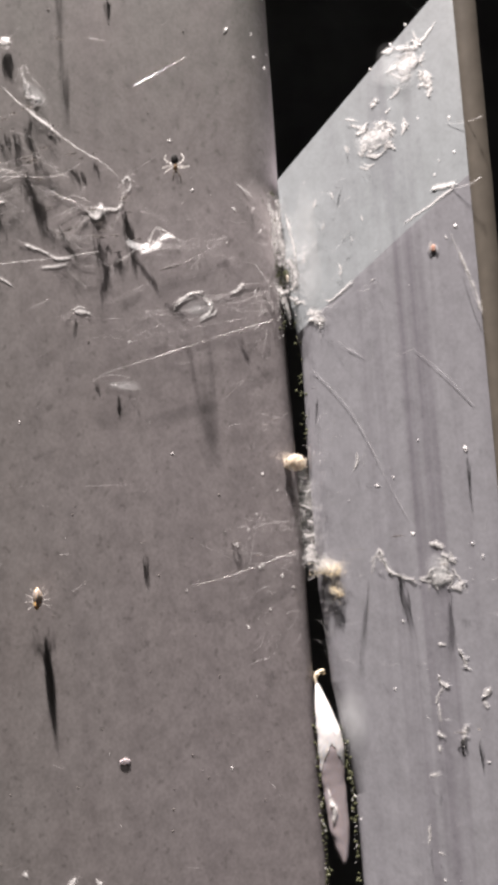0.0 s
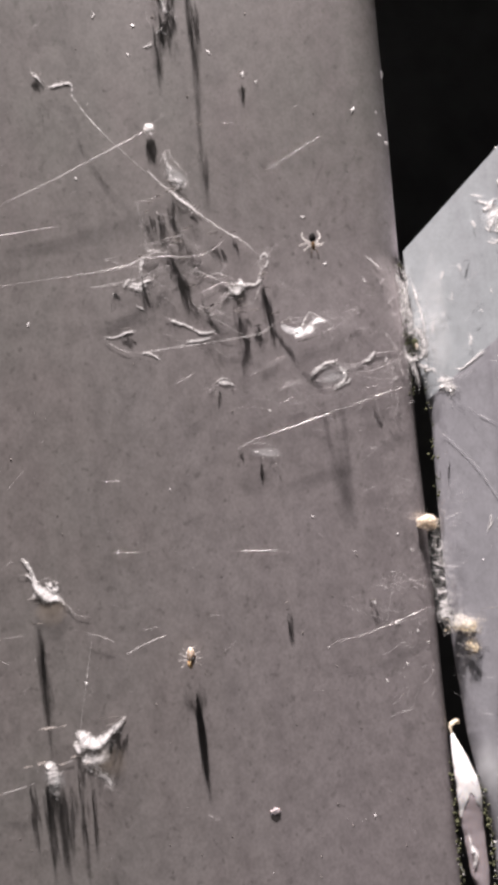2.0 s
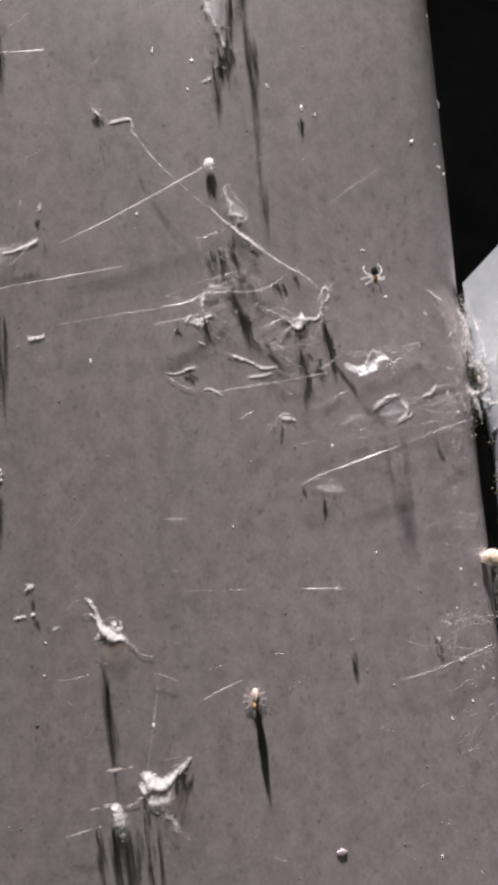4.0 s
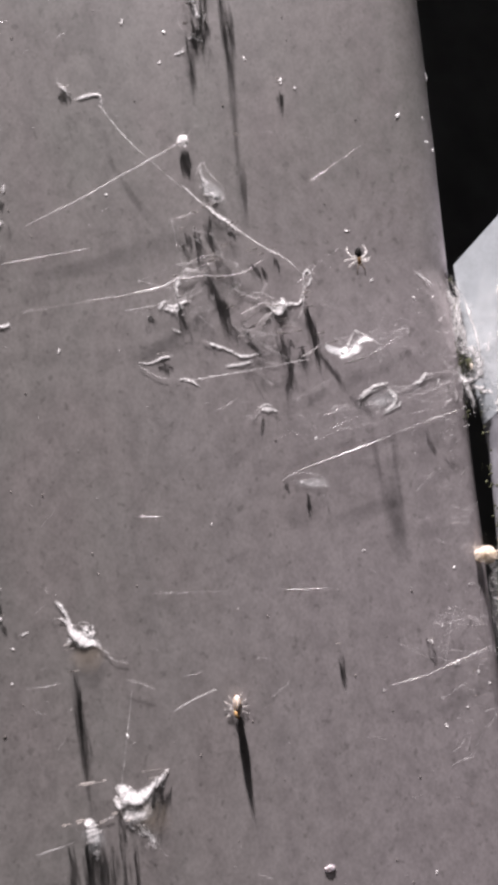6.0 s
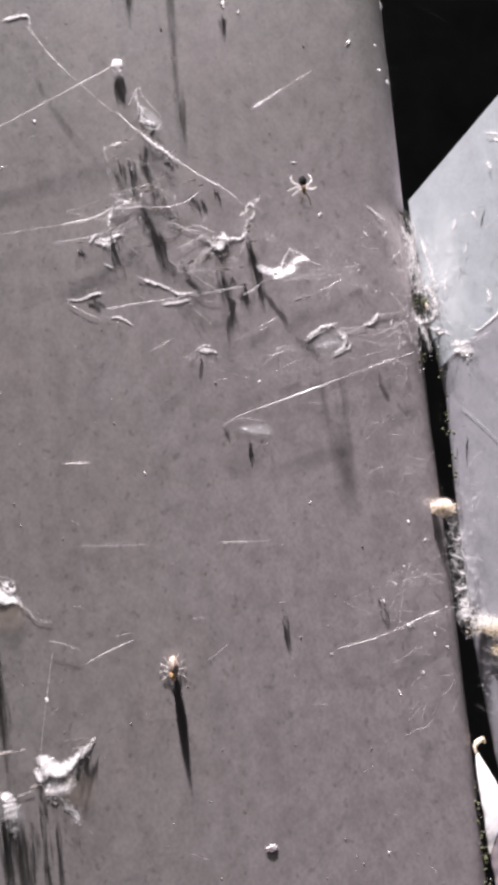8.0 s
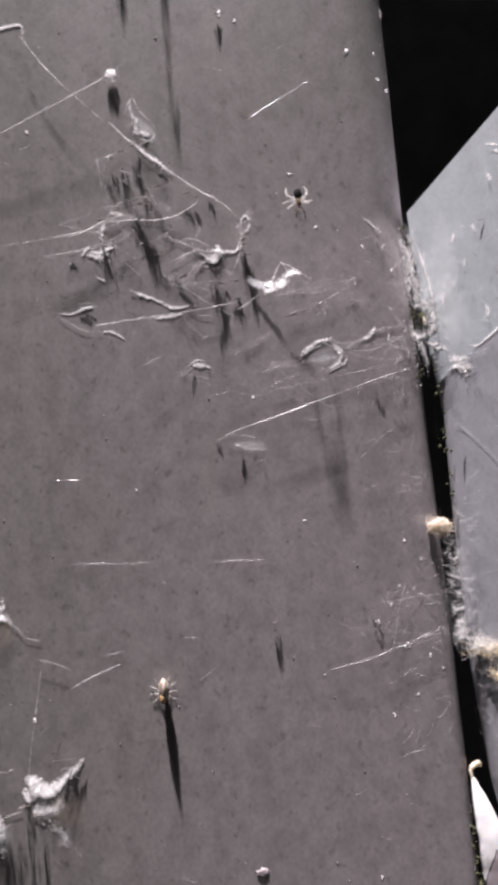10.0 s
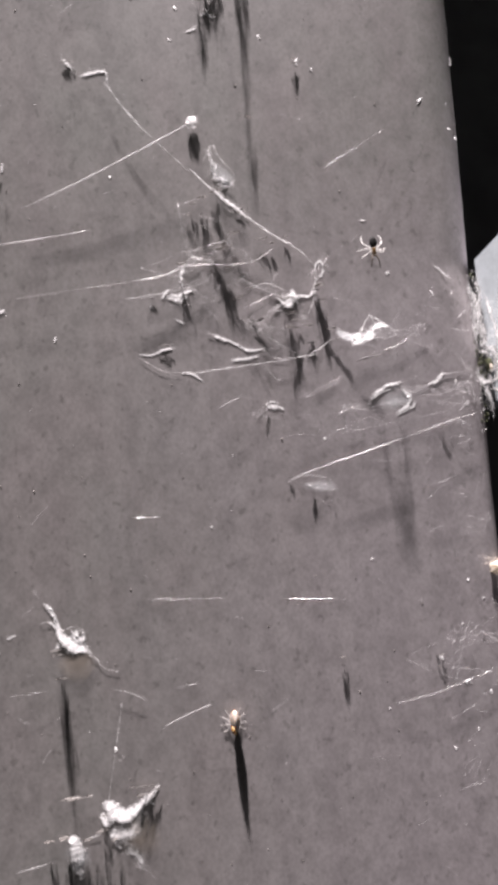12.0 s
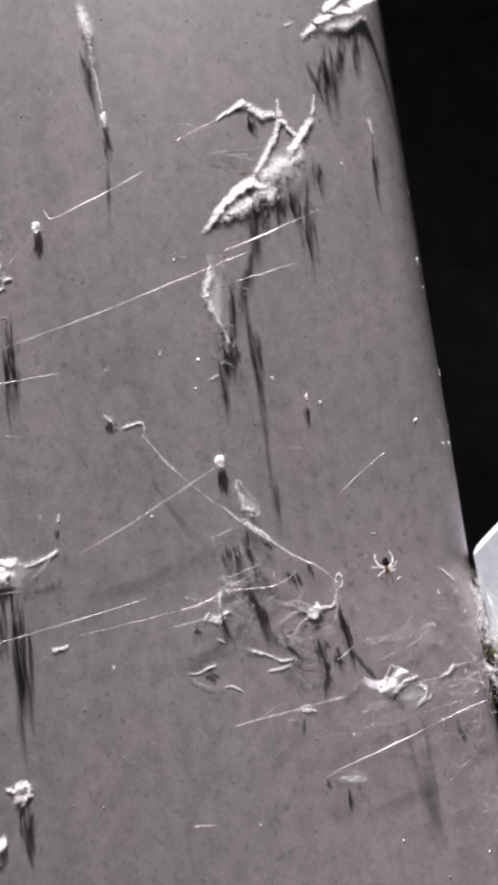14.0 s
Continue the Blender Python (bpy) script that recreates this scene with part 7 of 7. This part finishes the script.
def pale_spider():
    s = tagged(new("spider"), "tiny pale spider with an orange head and splayed legs", "spider")
    ball(s, "abdomen", CREAM, (0.22, 0.2, 0.6), (0.98, 1.25, 1.9), "long cream abdomen", 0.68)
    ball(s, "cephalothorax", ORANGE, (-0.05, 0.0, -0.85), (0.62, 0.75, 1.0), "orange head and thorax", 0.6)
    for k, (ang, far) in enumerate(((66, 3.1), (38, 2.7), (5, 2.5), (-30, 2.6), (118, 3.0), (146, 2.7), (178, 2.5), (214, 2.6))):
        a = radians(ang)
        c, d = math.cos(a), math.sin(a)
        leg(s, PALE, [(0.3 * c, 0.4 * d - 0.4, -1.0), (0.5 * far * c, 0.55 * far * d - 0.3, -1.25), (far * c, far * d - 0.4, -1.4)], 0.075)
    return s


def mite():
    s = tagged(new("mite"), "tiny pale red mite standing on the pale board", "mite")
    ball(s, "body", RED, (0, -0.05, 0), (0.5, 0.08, 0.75), "pale red body")
    ball(s, "head", PALE, (-0.4, -0.05, 0.85), (0.4, 0.07, 0.5), "pale head")
    for k in range(6):
        a = radians((-35, 0, 35, 145, 180, 215)[k])
        leg(s, PALE, [(0.3 * math.cos(a), 0.4 * math.sin(a), 0.1), (0.7 * math.cos(a), 0.7 * math.sin(a), 0.15), (1.2 * math.cos(a), 1.1 * math.sin(a), 0.03)], 0.05)
    return s


def hung_clump():
    """Crumpled scraps and loops of web in one clot, held by strands well in front of the board."""
    rng = rng_next()
    bm = bmesh.new()
    # An arch of two thick strands, a tail, and a few loose wisps.
    for pts, r in (([(-1.2, 0, 0.2), (-0.5, -0.2, 1.6), (0.45, -0.3, 2.9)], 0.15), ([(0.45, -0.3, 2.9), (1.0, -0.3, 1.9), (1.3, 0, 0.5)], 0.13), ([(0.5, -0.3, 2.8), (1.9, -0.3, 2.1), (3.6, -0.1, 1.0)], 0.10),
                   ([(-2.4, 0, -0.4), (-3.8, 0.1, 0.3), (-5.2, 0.2, 1.3)], 0.05), ([(3.5, 0, 1.0), (4.6, 0.1, 0.2), (5.4, 0.2, 0.1)], 0.05)):
        line = spline([Vector(q) for q in pts], 18)
        tube(bm, line, [r * (1.0 + 0.6 * noise.noise(Vector((k * 0.5, r * 50, 0)))) * (1 - 0.4 * k / 17) for k in range(18)], 7)
    for k in range(26):
        a, far = rng.uniform(0, 6.283), rng.uniform(0.8, 2.4)
        base = Vector((rng.gauss(-0.6, 1.2), rng.gauss(0, 0.3), rng.gauss(-0.5, 0.6)))
        way = Vector((math.cos(a) * far, rng.gauss(0, 0.3), math.sin(a) * far * 0.7))
        bend = Vector((rng.gauss(0, 0.3), rng.gauss(0, 0.2), rng.gauss(0, 0.3)))
        tube(bm, spline([base, base + way * 0.5 + bend, base + way], 8), [0.028 * (1 - 0.07 * j) for j in range(8)], 4)
    ob = tagged(linked("cobweb_clump", bm, SILK), "crumpled white clump of web hanging off the board", "cobweb", "cobweb tufts")
    for k, (pts, widths) in enumerate((([(-3.0, 0, -1.8), (-1.7, 0, -1.2), (0.1, 0, -0.4), (1.6, 0, 0.5)], (0.8, 1.7, 2.1, 1.1)),
                                       ([(-2.6, 0.1, -1.9), (-2.3, 0.1, -0.7), (-1.0, 0.1, -0.2)], (0.5, 1.3, 1.2)),
                                       ([(0.6, 0.1, 0.2), (1.9, 0.1, 1.2), (3.7, 0.1, 0.9)], (1.4, 1.9, 0.5)),
                                       ([(-2.2, 0.2, -0.7), (-3.9, 0.2, -0.2), (-5.3, 0.3, 0.8)], (1.8, 2.0, 0.8)))):
        cb = bmesh.new()
        ribbon(cb, pts, widths, 3.0 + k * 7)
        part("scrap", cb, VEIL if k == 3 else FLAKE, ob)
    return ob


hung_one = hung_clump()
mite_one = mite()
mite_one.matrix_world = Matrix.Translation(on_panel(31.3, -24.2, 0.05) * 0.001) @ Matrix.Rotation(-LEAN, 4, "Z")
black_one = dark_spider()
pale_one = pale_spider()


# ---- what moves ----
def motions():
    walk(black_one, [
        (0, pose(0.00009, -0.00580, -0.00091)),
        (0.5, pose(0.00013, -0.00580, -0.00085)),
        (1, pose(0.00001, -0.00580, -0.00096)),
        (1.5, pose(-0.00013, -0.00580, -0.00083)),
        (2, pose(-0.00021, -0.00580, -0.00073)),
        (2.5, pose(-0.00025, -0.00580, -0.00071)),
        (3, pose(-0.00032, -0.00580, -0.00064)),
        (3.5, pose(-0.00036, -0.00580, -0.00063)),
        (4, pose(-0.00035, -0.00580, -0.00058)),
        (6.5, pose(-0.00048, -0.00580, -0.00061)),
        (7, pose(-0.00055, -0.00580, -0.00056)),
        (7.5, pose(-0.00048, -0.00580, -0.00048)),
        (8, pose(-0.00047, -0.00580, -0.00046)),
        (8.5, pose(-0.00052, -0.00580, -0.00053)),
        (11, pose(-0.00055, -0.00580, -0.00046)),
        (11.5, pose(-0.00051, -0.00580, -0.00041)),
        (12.5, pose(-0.00075, -0.00580, -0.00048)),
        (13.5, pose(-0.00055, -0.00580, 0.00013)),
        (14, pose(-0.00046, -0.00580, 0.00011)),
    ])
    walk(pale_one, [
        (0, pose(-0.03336, -0.00235, -0.08743)),
        (0.5, pose(-0.03345, -0.00235, -0.08763)),
        (1, pose(-0.03350, -0.00235, -0.08760)),
        (1.5, pose(-0.03357, -0.00235, -0.08743)),
        (2, pose(-0.03374, -0.00235, -0.08726)),
        (2.5, pose(-0.03386, -0.00235, -0.08745)),
        (2.7, pose(-0.03385, -0.00205, -0.08760)),
        (3, pose(-0.03384, -0.00158, -0.08780)),
        (3.5, pose(-0.03387, -0.00159, -0.08786)),
        (4, pose(-0.03391, -0.00157, -0.08785)),
        (6.5, pose(-0.03376, -0.00150, -0.08785)),
        (7, pose(-0.03378, -0.00150, -0.08783)),
        (7.5, pose(-0.03363, -0.00150, -0.08787)),
        (8, pose(-0.03326, -0.00150, -0.08757)),
        (8.5, pose(-0.03326, -0.00150, -0.08744)),
        (11, pose(-0.03341, -0.00150, -0.08833)),
        (11.5, pose(-0.03361, -0.00150, -0.08801)),
        (12.5, pose(-0.03350, -0.00150, -0.08804)),
        (14, pose(-0.03356, -0.00150, -0.08790)),
    ])
    walk(hung_one, [
        (0, pose(-0.00494, -0.0175, -0.02215)),
        (1, pose(-0.00495, -0.0175, -0.02215)),
        (2, pose(-0.00548, -0.0175, -0.02246)),
        (3, pose(-0.00539, -0.0175, -0.02217)),
        (4, pose(-0.00667, -0.0175, -0.02234)),
        (6.5, pose(-0.00669, -0.0175, -0.02137)),
        (7, pose(-0.00686, -0.0175, -0.02104)),
        (7.5, pose(-0.00687, -0.0175, -0.02060)),
        (8, pose(-0.00711, -0.0175, -0.02058)),
        (8.5, pose(-0.00746, -0.0175, -0.02067)),
        (11, pose(-0.00712, -0.0175, -0.01986)),
        (11.5, pose(-0.00689, -0.0175, -0.02003)),
        (12, pose(-0.00652, -0.0175, -0.02012)),
        (12.5, pose(-0.00672, -0.0175, -0.02060)),
        (13, pose(-0.00698, -0.0175, -0.02085)),
        (13.5, pose(-0.00670, -0.0175, -0.02095)),
        (14, pose(-0.00615, -0.0175, -0.02102)),
    ])


motions()
